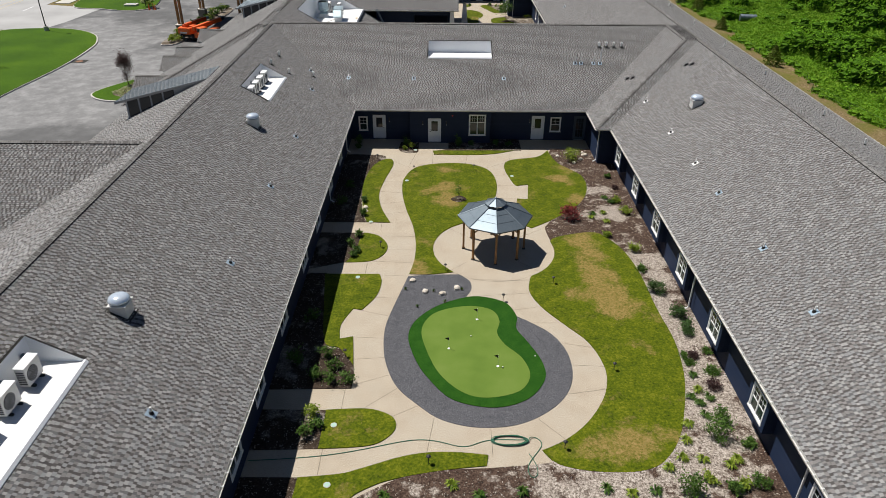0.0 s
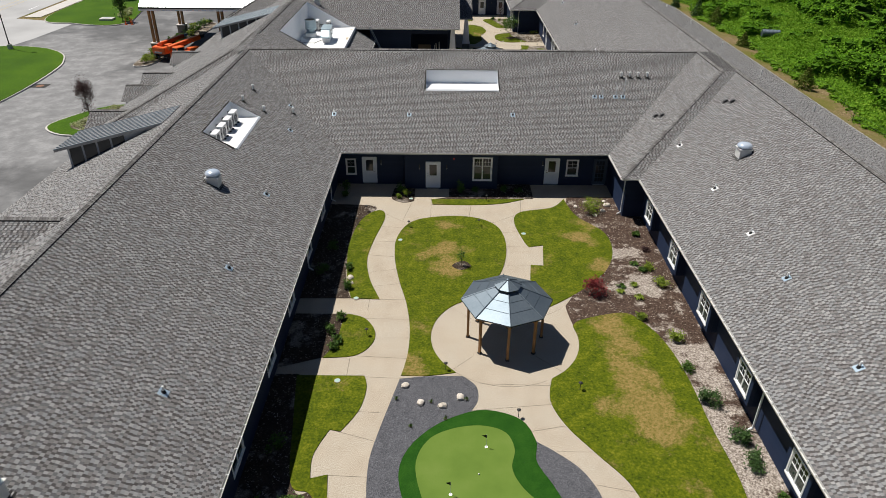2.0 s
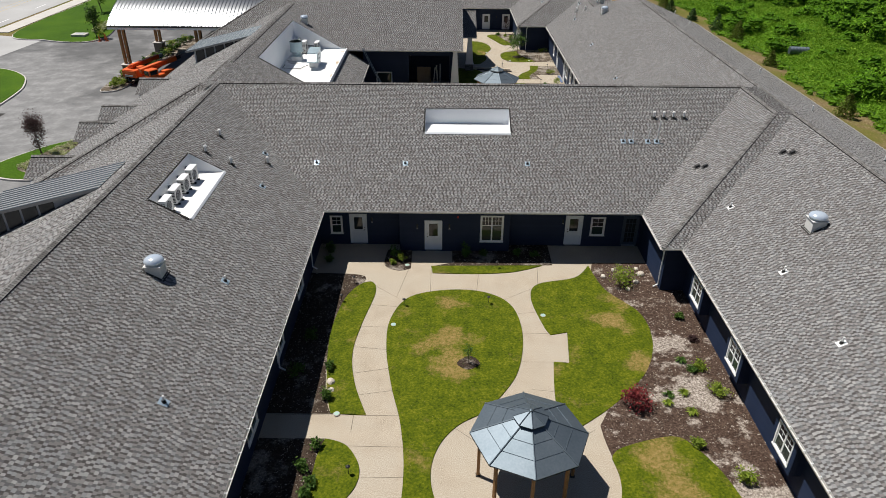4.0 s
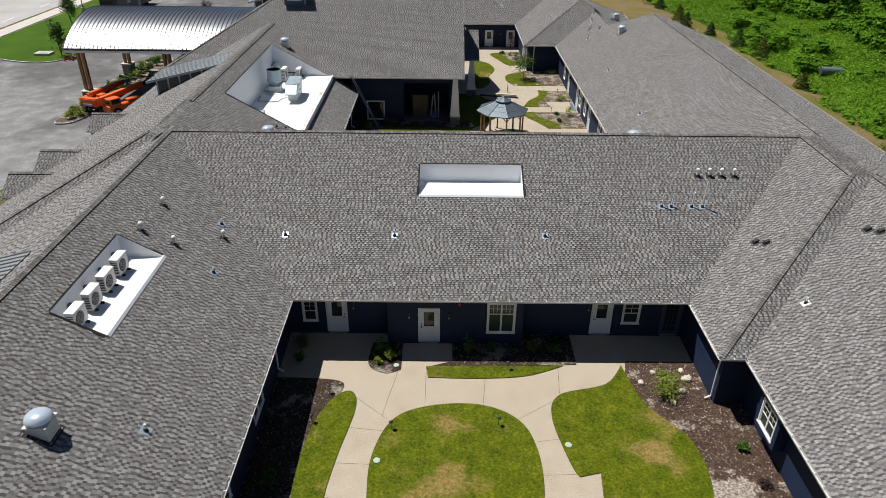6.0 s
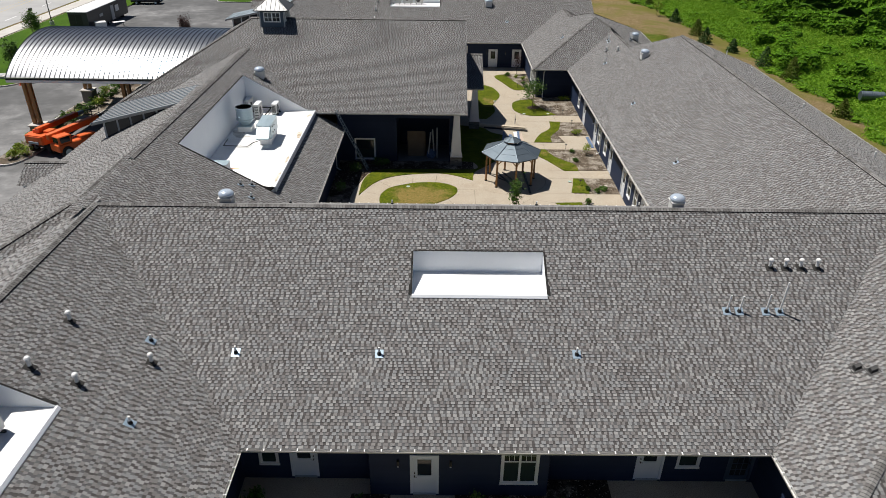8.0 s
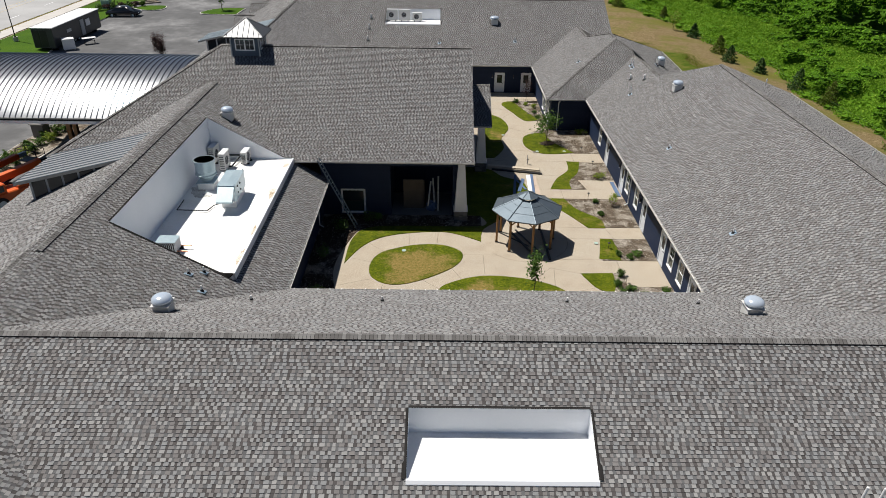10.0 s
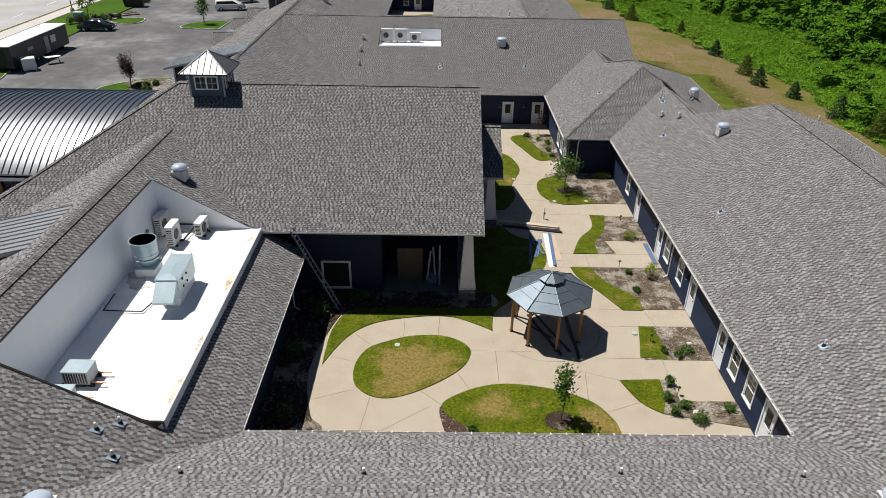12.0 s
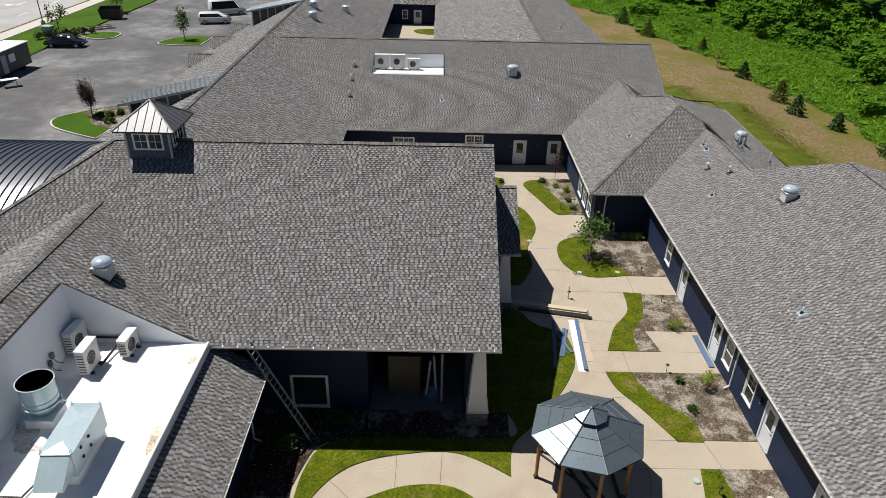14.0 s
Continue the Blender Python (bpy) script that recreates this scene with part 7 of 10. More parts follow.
def boom_lift(x, y, turn):
    ob = thing("boom_lift", "orange boom lift with folded arm and black basket on the asphalt", "boom lift", pose(x, y, LOT, 0, 0, turn))
    bm = bmesh.new()
    box(bm, -1.2, -0.75, 0.45, 1.2, 0.75, 0.85, bevel=0.05)
    part("chassis", bm, BLACK, ob)
    for sx in (-1.1, 1.1):
        for sy in (-0.95, 0.95):
            wheel(ob, sx, sy, 0.45, 0.45, 0.36)
    bm = bmesh.new()
    prism(bm, [(-1.9, -0.9), (-1.2, -1.1), (0.4, -1.05), (0.5, 1.05), (-1.2, 1.1), (-1.9, 0.9)], 0.95, 1.75)
    bmesh.ops.bevel(bm, geom=bm.edges[:], offset=0.08, segments=2, affect="EDGES")
    part("counterweight_cover", bm, ORANGE, ob)
    bm = bmesh.new()
    box(bm, -1.0, -0.95, 1.75, -0.2, -0.3, 1.95, bevel=0.04)
    part("engine_hood", bm, ORANGE, ob)
    bm = bmesh.new()
    box(bm, -1.3, -0.2, 1.8, 3.4, 0.22, 2.25, bevel=0.03)
    boom = part("boom", bm, ORANGE, ob)
    bm = bmesh.new()
    box(bm, 3.4, -0.13, 1.88, 4.2, 0.15, 2.17, bevel=0.02)
    part("boom_extension", bm, GALV, boom)
    bm = bmesh.new()
    box(bm, -1.2, 0.3, 1.75, 2.6, 0.62, 2.02, bevel=0.03)
    part("lower_arm", bm, ORANGE, ob)
    bm = bmesh.new()
    rod(bm, (0.3, 0.0, 1.5), (2.2, 0.0, 1.85), 0.08, n=10)
    part("lift_cylinder", bm, BLACK, ob)
    basket = new("basket")
    basket.parent = ob
    bm = bmesh.new()
    box(bm, 4.2, -0.95, 1.2, 5.1, 0.95, 1.26)
    part("floor_plate", bm, BLACK, basket)
    for z in (1.75, 2.25):
        bm = bmesh.new()
        ring = [(4.2, -0.95, z), (5.1, -0.95, z), (5.1, 0.95, z), (4.2, 0.95, z)]
        for p, q in zip(ring, ring[1:] + ring[:1]):
            rod(bm, p, q, 0.025, n=6)
        part("rail", bm, BLACK, basket)
    for px, py in ((4.2, -0.95), (5.1, -0.95), (5.1, 0.95), (4.2, 0.95), (5.1, 0)):
        bm = bmesh.new()
        rod(bm, (px, py, 1.2), (px, py, 2.25), 0.025, n=6)
        part("upright", bm, BLACK, basket)
    bm = bmesh.new()
    box(bm, -1.99, -0.5, 1.05, -1.93, 0.5, 1.25)
    part("maker_plate", bm, GREY_TRIM, ob, "plain grey plate")


boom_lift(-34.0, 94.6, 74)


def telehandler(x, y, turn):
    """A low machine with a long boom raised a little above its cab and hood."""
    ob = thing("telehandler", "orange telescopic handler with a long boom beside the roof", "lift machine", pose(x, y, LOT, 0, 0, turn))
    bm = bmesh.new()
    box(bm, -2.0, -1.0, 0.55, 1.9, 0.35, 1.25, bevel=0.08)
    part("body", bm, ORANGE, ob)
    bm = bmesh.new()
    box(bm, -1.9, -1.05, 1.25, -0.7, -0.1, 1.95, bevel=0.06)
    cab = part("cab", bm, ORANGE, ob)
    for bx in ((-1.75, -1.07, 1.4, -0.9, -1.055, 1.85), (-1.915, -0.95, 1.4, -1.905, -0.2, 1.85)):
        bm = bmesh.new()
        box(bm, *bx)
        part("cab_window", bm, GLASS, cab)
    bm = bmesh.new()
    box(bm, 0.1, -0.95, 1.25, 1.5, -0.2, 1.5, bevel=0.05)
    part("hood", bm, ORANGE, ob)
    bm = bmesh.new()
    box(bm, -2.3, -0.24, -0.26, 2.5, 0.24, 0.26, bevel=0.03, m=Matrix.Translation((0.2, 0.25, 2.0)) @ Matrix.Rotation(-0.1, 4, "Y"))
    boom = part("boom", bm, ORANGE, ob)
    bm = bmesh.new()
    box(bm, 2.5, -0.17, -0.19, 3.1, 0.17, 0.19, bevel=0.02, m=Matrix.Translation((0.2, 0.25, 2.0)) @ Matrix.Rotation(-0.1, 4, "Y"))
    part("boom_extension", bm, BLACK, boom)
    bm = bmesh.new()
    rod(bm, (-0.9, 0.25, 1.2), (0.9, 0.25, 1.85), 0.08, n=10)
    part("lift_cylinder", bm, BLACK, ob)
    for sx in (-1.3, 1.3):
        for sy in (-0.95, 0.65):
            wheel(ob, sx, sy, 0.5, 0.5, 0.36)


telehandler(-31.7, 94.0, 57)


def trailer():
    ob = thing("site_trailer", "charcoal site office trailer with a white roof and double end doors", "trailer")
    bm = bmesh.new()
    box(bm, -54.1, 139.9, LOT + 0.45, -51.3, 153.7, LOT + 3.0, bevel=0.04)
    part("body", bm, TRAILER_GREY, ob)
    bm = bmesh.new()
    box(bm, -54.2, 139.75, LOT + 3.0, -51.2, 153.85, LOT + 3.1, bevel=0.03)
    part("roof", bm, WHITE, ob)
    for x in (-53.55, -52.55):
        bm = bmesh.new()
        box(bm, x - 0.45, 139.86, LOT + 0.6, x + 0.45, 139.9, LOT + 2.7, bevel=0.01)
        part("door", bm, BLACK, ob, "black metal end door")
    bm = bmesh.new()
    box(bm, -51.3, 149.2, LOT + 1.5, -51.24, 150.4, LOT + 2.4)
    part("window", bm, WHITE, ob)
    bm = bmesh.new()
    box(bm, -51.3, 147.6, LOT + 0.5, -51.25, 148.6, LOT + 2.6)
    part("side_door", bm, GREY_TRIM, ob)
    for y in (145.5, 146.6):
        for x in (-53.9, -51.5):
            wheel(ob, x, y, LOT + 0.38, 0.38, 0.25, "x")
    for y in (141, 152.5):
        bm = bmesh.new()
        box(bm, -53.8, y - 0.1, LOT, -51.6, y + 0.1, LOT + 0.45)
        part("support", bm, BLACK, ob)
    bm = bmesh.new()
    box(bm, -51.29, 143.6, LOT + 1.7, -51.255, 144.8, LOT + 2.1)
    part("sign_bar", bm, GREY_TRIM, ob, "plain grey bars in place of lettering")


trailer()


def crate(x, y, turn, w, d, h, label, mat):
    ob = thing("crate", label, "crate", pose(x, y, LOT, 0, 0, turn))
    bm = bmesh.new()
    box(bm, -w / 2, -d / 2, 0.12, w / 2, d / 2, h, bevel=0.03)
    part("body", bm, mat, ob)
    for sx in (-1, 1):
        bm = bmesh.new()
        box(bm, sx * w * 0.4 - 0.06, -d / 2, 0, sx * w * 0.4 + 0.06, d / 2, 0.12)
        part("skid", bm, LUMBER, ob)


crate(-50.2, 141.2, 30, 1.5, 1.3, 1.5, "white shrink-wrapped crate on the asphalt", WHITE)


def work_table(x, y, turn):
    ob = thing("work_table", "white folding work table with dark legs on the asphalt", "table", pose(x, y, LOT, 0, 0, turn))
    bm = bmesh.new()
    box(bm, -0.9, -0.45, 0.8, 0.9, 0.45, 0.86, bevel=0.015)
    part("tabletop", bm, WHITE, ob)
    for sx in (-0.65, 0.65):
        for sy in (-1, 1):
            bm = bmesh.new()
            rod(bm, (sx, sy * 0.38, 0), (sx * 0.9, -sy * 0.3, 0.8), 0.025, n=6)
            part("leg", bm, BLACK, ob)
    bm = bmesh.new()
    rod(bm, (-0.62, 0, 0.42), (0.62, 0, 0.42), 0.02, n=6)
    part("stretcher", bm, BLACK, ob)


work_table(-49.0, 144.6, 40)


def car(x, y, turn, mat, label, length=4.9, width=1.85, height=1.47, van=False):
    ob = thing("car", label, "car", pose(x, y, LOT, 0, 0, turn))
    L, W, H = length / 2, width / 2, height
    if van:
        prof = [(-L, 0.35), (-L, 1.1), (-L + 0.1, H * 0.95), (-L + 0.4, H), (L - 2.0, H), (L - 1.0, 1.15), (L - 0.1, 0.95), (L, 0.4)]
        glassp = [(-L + 0.25, 1.12), (-L + 0.35, H - 0.14), (L - 1.98, H - 0.12), (L - 1.15, 1.12)]
    else:
        prof = [(-L, 0.4), (-L, 0.85), (-L + 0.25, 0.98), (-L + 0.9, 1.02), (-L + 1.6, H), (L - 2.0, H - 0.02), (L - 1.25, 1.0), (L - 0.2, 0.82), (L, 0.6), (L, 0.38)]
        glassp = [(-L + 1.0, 1.03), (-L + 1.62, H - 0.06), (L - 2.02, H - 0.08), (L - 1.38, 1.0)]
    bm = bmesh.new()
    rows = []
    for s in (-1, 1):
        rows.append([bm.verts.new((px, s * W * (1 - 0.15 * max(0.0, (pz - 0.95) / (H - 0.95))), pz)) for px, pz in prof])
    k = len(prof)
    for i in range(k):
        bm.faces.new((rows[0][i], rows[0][(i + 1) % k], rows[1][(i + 1) % k], rows[1][i]))
    bm.faces.new(rows[0])
    bm.faces.new(rows[1][::-1])
    bmesh.ops.bevel(bm, geom=bm.edges[:], offset=0.06, segments=2, affect="EDGES")
    part("body", bm, mat, ob, smooth=True)
    for s in (-1, 1):
        bm = bmesh.new()
        a = [bm.verts.new((px, s * (W * (1 - 0.15 * max(0.0, (pz - 0.95) / (H - 0.95))) + 0.004), pz)) for px, pz in glassp]
        bm.faces.new(a)
        part("side_window", bm, GLASS, ob)
    for p0, p1 in ((glassp[0], glassp[1]), (glassp[3], glassp[2])):
        sg = -1 if p0 is glassp[0] else 1
        bm = bmesh.new()
        a = []
        for (px, pz), s in ((p0, -1), (p0, 1), (p1, 1), (p1, -1)):
            a.append(bm.verts.new((px + sg * 0.07, s * (W * 0.86), pz + 0.02)))
        bm.faces.new(a)
        part("windscreen", bm, GLASS, ob)
    for sx in (-L + 0.95, L - 0.95):
        for sy in (-W + 0.1, W - 0.1):
            wheel(ob, sx, sy, 0.33, 0.33, 0.22)
    for s in (-1, 1):
        for ex, nm, m in ((L - 0.04, "headlight", WHITE), (-L + 0.03, "tail_light", RED_PAINT)):
            bm = bmesh.new()
            box(bm, ex - 0.04, s * (W - 0.42), 0.66, ex + 0.04, s * (W - 0.1), 0.78, bevel=0.02)
            part(nm, bm, m, ob)


car(-52.3, 164.4, 5, CAR_BLACK, "black saloon car parked by the lawn kerb", 5.2, 1.95, 1.62)
car(-37.0, 182.8, 12, CAR_WHITE, "white minivan parked near the building", 5.1, 1.95, 1.75, van=True)
car(-37.2, 190.5, 30, CAR_WHITE, "white delivery van behind the minivan", 6.0, 2.1, 2.5, van=True)


def road_marking(outline, mat, label, z=LOT + 0.008):
    bm = bmesh.new()
    prism(bm, outline, z - 0.004, z)
    tagged(part("road_marking", bm, mat), label, "road marking", kind="structure")


def street_line(x0, x1, y, length, w, mat, label):
    """A painted line that follows the street's slight bend."""
    a, b = x0 + (x1 - x0) * (y - 110) / 90, x0 + (x1 - x0) * (y + length - 110) / 90
    road_marking([(a - w, y), (a + w, y), (b + w, y + length), (b - w, y + length)], mat, label)


for i in range(9):
    street_line(-67.0, -71.2, 112.0 + 12.2 * i, 3.6, 0.08, WHITE, "worn white lane dash on the street")
for o in (0.0, 1.4):
    street_line(-71.4 - o, -75.4 - o, 100.0, 112.0, 0.07, YELLOW, "faded yellow line along the street")
road_marking([(-78.6, 195.2), (-77.2, 194.2), (-77.2, 194.9), (-76.0, 194.9), (-76.0, 198.4), (-76.35, 198.4), (-76.35, 195.4), (-77.2, 195.4), (-77.2, 196.2)], WHITE, "white turn arrow painted on the street")

# drain lid in a dark patch of new asphalt beside the lawn kerb
road_marking([(-45.0, 81.7), (-43.2, 81.7), (-43.2, 83.1), (-45.0, 83.1)], FELT, "square dark patch of new asphalt", LOT + 0.006)
lid = thing("drain_lid", "round rusty iron drain lid in the asphalt", "drain lid", pose(-44.1, 82.4, LOT + 0.006))
bm = bmesh.new()
lathe(bm, [(0.0, 0.022), (0.3, 0.022), (0.33, 0.012), (0.42, 0.012), (0.43, 0.0)], 24)
part("lid", bm, RUST_IRON, lid)


def light_pole(x, y, h):
    ob = thing("lamp_post", "tall black parking lot lamp post on a round concrete footing", "lamp post", pose(x, y, LOT))
    bm = bmesh.new()
    rod(bm, (0, 0, 0), (0, 0, 0.75), 0.32, n=16)
    part("footing", bm, KERB, ob)
    bm = bmesh.new()
    rod(bm, (0, 0, 0.75), (0, 0, h), 0.075, 0.06, 10)
    part("pole", bm, BLACK, ob)
    bm = bmesh.new()
    rod(bm, (0, 0, h), (0.9, 0, h + 0.05), 0.03, n=6)
    box(bm, 0.6, -0.18, h, 1.2, 0.18, h + 0.1, bevel=0.02)
    part("lamp_head", bm, BLACK, ob)
    bm = bmesh.new()
    rod(bm, (0, 0, 0.75), (0, 0, 0.85), 0.14, n=10)
    part("collar", bm, BLACK, ob)


def waste_container(x, y, turn):
    ob = thing("waste_container", "dark brown open-topped waste container on the asphalt", "container", pose(x, y, LOT, 0, 0, turn))
    bm = bmesh.new()
    low = [(-1.5, -0.9, 0.15), (1.5, -0.9, 0.15), (1.5, 0.9, 0.15), (-1.5, 0.9, 0.15)]
    top = [(-1.75, -1.0, 1.7), (1.75, -1.0, 1.7), (1.75, 1.0, 2.0), (-1.75, 1.0, 2.0)]
    vl, vt = [bm.verts.new(p) for p in low], [bm.verts.new(p) for p in top]
    vi = [bm.verts.new(Vector(p) * 0.93 + Vector((0, 0, 0.1))) for p in top]
    vb = [bm.verts.new(Vector(p) * 0.9 + Vector((0, 0, 0.1))) for p in low]
    bm.faces.new(vl)
    bm.faces.new(vb)
    for i in range(4):
        j = (i + 1) % 4
        for r, q in ((vl, vt), (vt, vi), (vi, vb)):
            bm.faces.new((r[i], r[j], q[j], q[i]))
    bmesh.ops.recalc_face_normals(bm, faces=bm.faces)
    part("bin", bm, CONTAINER, ob)
    for i in range(5):
        bm = bmesh.new()
        px = -1.3 + 0.65 * i
        rod(bm, (px, -0.93, 0.2), (px * 1.1, -1.04, 1.65), 0.05, n=4)
        part("rib", bm, CONTAINER, ob)
    for px in (-1.1, 1.1):
        bm = bmesh.new()
        box(bm, px - 0.12, -0.85, 0, px + 0.12, 0.85, 0.15)
        part("skid", bm, BLACK, ob)


waste_container(-54.6, 184.6, 12)
heap = thing("board_heap", "heap of dark and pale boards beside the street lawn", "building material", pose(-53.4, 176.6, LOT, 0, 0, 38))
for i in range(9):
    bm = bmesh.new()
    box(bm, -2.6 + 0.15 * (i % 4), -1.0 + 0.24 * i, 0.02 + 0.1 * (i % 3), 2.4 - 0.2 * (i % 3), -0.8 + 0.24 * i, 0.12 + 0.1 * (i % 3), bevel=0.01)
    part("board", bm, LUMBER if i % 4 == 1 else CONTAINER, heap)
cabinet = thing("utility_cabinet", "pale green utility cabinet on the street lawn", "utility cabinet", pose(-57.6, 170.2, LOT + 0.15))
bm = bmesh.new()
box(bm, -0.7, -0.6, 0, 0.7, 0.6, 1.4, bevel=0.05)
part("body", bm, PLASTIC_LID, cabinet)
bm = bmesh.new()
box(bm, -0.75, -0.65, 1.4, 0.75, 0.65, 1.48, bevel=0.03)
part("lid", bm, PLASTIC_LID, cabinet)
light_pole(-56.0, 98.0, 7.5)
light_pole(-59.5, 145.0, 7.5)
light_pole(-62.5, 178.0, 7.5)
box_post = thing("mailbox", "dark mailbox on a post by the street", "mailbox", pose(-65.8, 151, LOT))
bm = bmesh.new()
box(bm, -0.06, -0.06, 0, 0.06, 0.06, 1.1)
part("post", bm, BLACK, box_post)
bm = bmesh.new()
box(bm, -0.18, -0.35, 1.1, 0.18, 0.35, 1.5, bevel=0.05)
part("box", bm, BLACK, box_post)
for x, y in ((-46.6, 87.5),):
    bm = bmesh.new()
    box(bm, x - 0.55, y - 0.4, LOT, x + 0.55, y + 0.4, LOT + 0.02, bevel=0.005)
    tagged(part("storm_drain", bm, JOINT), "rusty storm drain grate in the asphalt", "drain")
vault = thing("utility_vault", "pale concrete utility vault in the lawn", "utility vault", pose(-51.2, 116.2, LOT + 0.15))
bm = bmesh.new()
box(bm, -1.0, -0.7, 0, 1.0, 0.7, 0.3, bevel=0.04)
part("rim", bm, KERB, vault)
bm = bmesh.new()
box(bm, -0.6, -0.4, 0.3, 0.6, 0.4, 0.33, bevel=0.01)
part("cover", bm, GREY_TRIM, vault)
for i, (x, y) in enumerate(((-47.3, 113.6), (-47.0, 114.6), (-46.4, 113.8))):
    ob = thing("traffic_cone", "orange traffic cone near the kerb", "traffic cone", pose(x, y, LOT), group="traffic cones")
    bm = bmesh.new()
    box(bm, -0.18, -0.18, 0, 0.18, 0.18, 0.04)
    part("base", bm, ORANGE, ob)
    bm = bmesh.new()
    rod(bm, (0, 0, 0.04), (0, 0, 0.9), 0.13, 0.03, 12)
    part("cone", bm, ORANGE, ob)


# ---- leaves ----
def leaf_quads(centers, size, rng, flat=0.35, facing=None):
    """Folded leaf pieces at centers: two triangles each, turned at random, facing up more than down, or roughly along facing."""
    n = len(centers)
    nrm = rng.normal(size=(n, 3))
    if facing is None:
        nrm[:, 2] = np.abs(nrm[:, 2]) + flat
    else:
        nrm = nrm * 0.75 + facing
    nrm /= np.linalg.norm(nrm, axis=1)[:, None]
    a = np.cross(nrm, rng.normal(size=(n, 3)))
    a /= np.linalg.norm(a, axis=1)[:, None] + 1e-9
    b = np.cross(nrm, a)
    s = size * rng.uniform(0.6, 1.3, n)[:, None]
    w = s * rng.uniform(0.45, 0.75, n)[:, None]
    v = np.stack([centers - a * s, centers - b * w + nrm * 0.12 * s, centers + a * s, centers + b * w + nrm * 0.12 * s], 1)
    f = np.arange(n * 4).reshape(-1, 4)
    return v.reshape(-1, 3), f


def crown_points(n, center, rx, ry, rz, rng, lumps=9, hollow=0.35):
    """Points in an uneven crown: lumps spread over an ellipsoid, with gaps between."""
    c = rng.normal(size=(lumps, 3))
    c /= np.linalg.norm(c, axis=1)[:, None]
    c *= rng.uniform(hollow, 0.85, lumps)[:, None]
    which = rng.integers(0, lumps, n)
    p = c[which] + rng.normal(size=(n, 3)) * rng.uniform(0.16, 0.3, lumps)[which][:, None]
    return p * np.array([rx, ry, rz]) + np.array(center)


def shrub(x, y, r, h, mat, label, category="shrub", leaf=0.06, n=220, z=0.02, seed=0, name="shrub"):
    """A low bush: short stems and a lumpy crown of leaves."""
    rng = np.random.default_rng(int(seed + abs(x) * 131 + abs(y) * 17))
    ob = thing(name, label, category, pose(x, y, z), group="garden plants")
    bm = bmesh.new()
    for i in range(5):
        a = rng.uniform(0, 6.28)
        rod(bm, (0.02 * math.cos(a), 0.02 * math.sin(a), -0.02), (0.55 * r * math.cos(a), 0.55 * r * math.sin(a), h * 0.7), 0.012, 0.005, 5)
    part("stem", bm, BARK, ob)
    p = crown_points(n, (0, 0, h * 0.55), r * 0.85, r * 0.85, h * 0.5, rng, 11)
    p = p[p[:, 2] > 0.01]
    v, f = leaf_quads(p, leaf, rng)
    sheet_mesh("foliage", v, f, mat, ob, kind="stuff")
    return ob


def tuft(x, y, r, h, mat, label, category="perennial", n=34, z=0.02, name="perennial"):
    """A clump of arching strap leaves."""
    rng = np.random.default_rng(int(abs(x) * 91 + abs(y) * 53))
    ob = thing(name, label, category, pose(x, y, z), group="garden plants")
    verts, faces = [], []
    for i in range(n):
        a = rng.uniform(0, 6.28)
        d = np.array([math.cos(a), math.sin(a), 0])
        s = np.array([-d[1], d[0], 0]) * r * rng.uniform(0.07, 0.13)
        l, t = r * rng.uniform(0.6, 1.1), h * rng.uniform(0.7, 1.2)
        b0, b1, b2 = d * 0.03, d * l * 0.5 + [0, 0, t], d * l + [0, 0, t * rng.uniform(0.3, 0.8)]
        k = len(verts)
        verts += [b0 - s * 0.5, b0 + s * 0.5, b1 + s, b1 - s, b2 + s * 0.2, b2 - s * 0.2]
        faces += [(k, k + 1, k + 2, k + 3), (k + 3, k + 2, k + 4, k + 5)]
    sheet_mesh("foliage", verts, faces, mat, ob, kind="stuff")
    bm = bmesh.new()
    lathe(bm, [(0.05, -0.02), (0.06, 0.02), (0.02, 0.05)], 8)
    part("root_crown", bm, BARK, ob)


def tree(x, y, h, r, mat, label, z=0.0, leaf=0.1, n=900, trunk=0.05, name="tree", category="tree", crown_z=0.62, crown_h=0.42, lumps=16, seed=0):
    """A tapered trunk with limbs and a crown of many leaves."""
    rng = np.random.default_rng(int(seed + abs(x) * 13 + abs(y) * 7))
    ob = thing(name, label, category, pose(x, y, z))
    bm = bmesh.new()
    bend = rng.normal(size=2) * 0.03 * h
    p0, p1, p2 = Vector((0, 0, -0.05)), Vector((bend[0], bend[1], h * 0.45)), Vector((0, 0, h * 0.9))
    rod(bm, p0, p1, trunk, trunk * 0.75, 8)
    rod(bm, p1, p2, trunk * 0.75, trunk * 0.25, 7)
    part("trunk", bm, BARK, ob)
    for i in range(7):
        a = i * 2.4 + rng.uniform(-0.4, 0.4)
        t = rng.uniform(0.3, 0.8)
        s = p0.lerp(p2, t)
        bm = bmesh.new()
        rod(bm, s, s + Vector((math.cos(a) * r * 0.8, math.sin(a) * r * 0.8, h * 0.2)), trunk * 0.35, trunk * 0.1, 5)
        part("limb", bm, BARK, ob)
    p = crown_points(n, (0, 0, h * crown_z), r, r, h * crown_h, rng, lumps)
    v, f = leaf_quads(p, leaf, rng)
    sheet_mesh("crown", v, f, mat, ob, kind="stuff")
    return ob


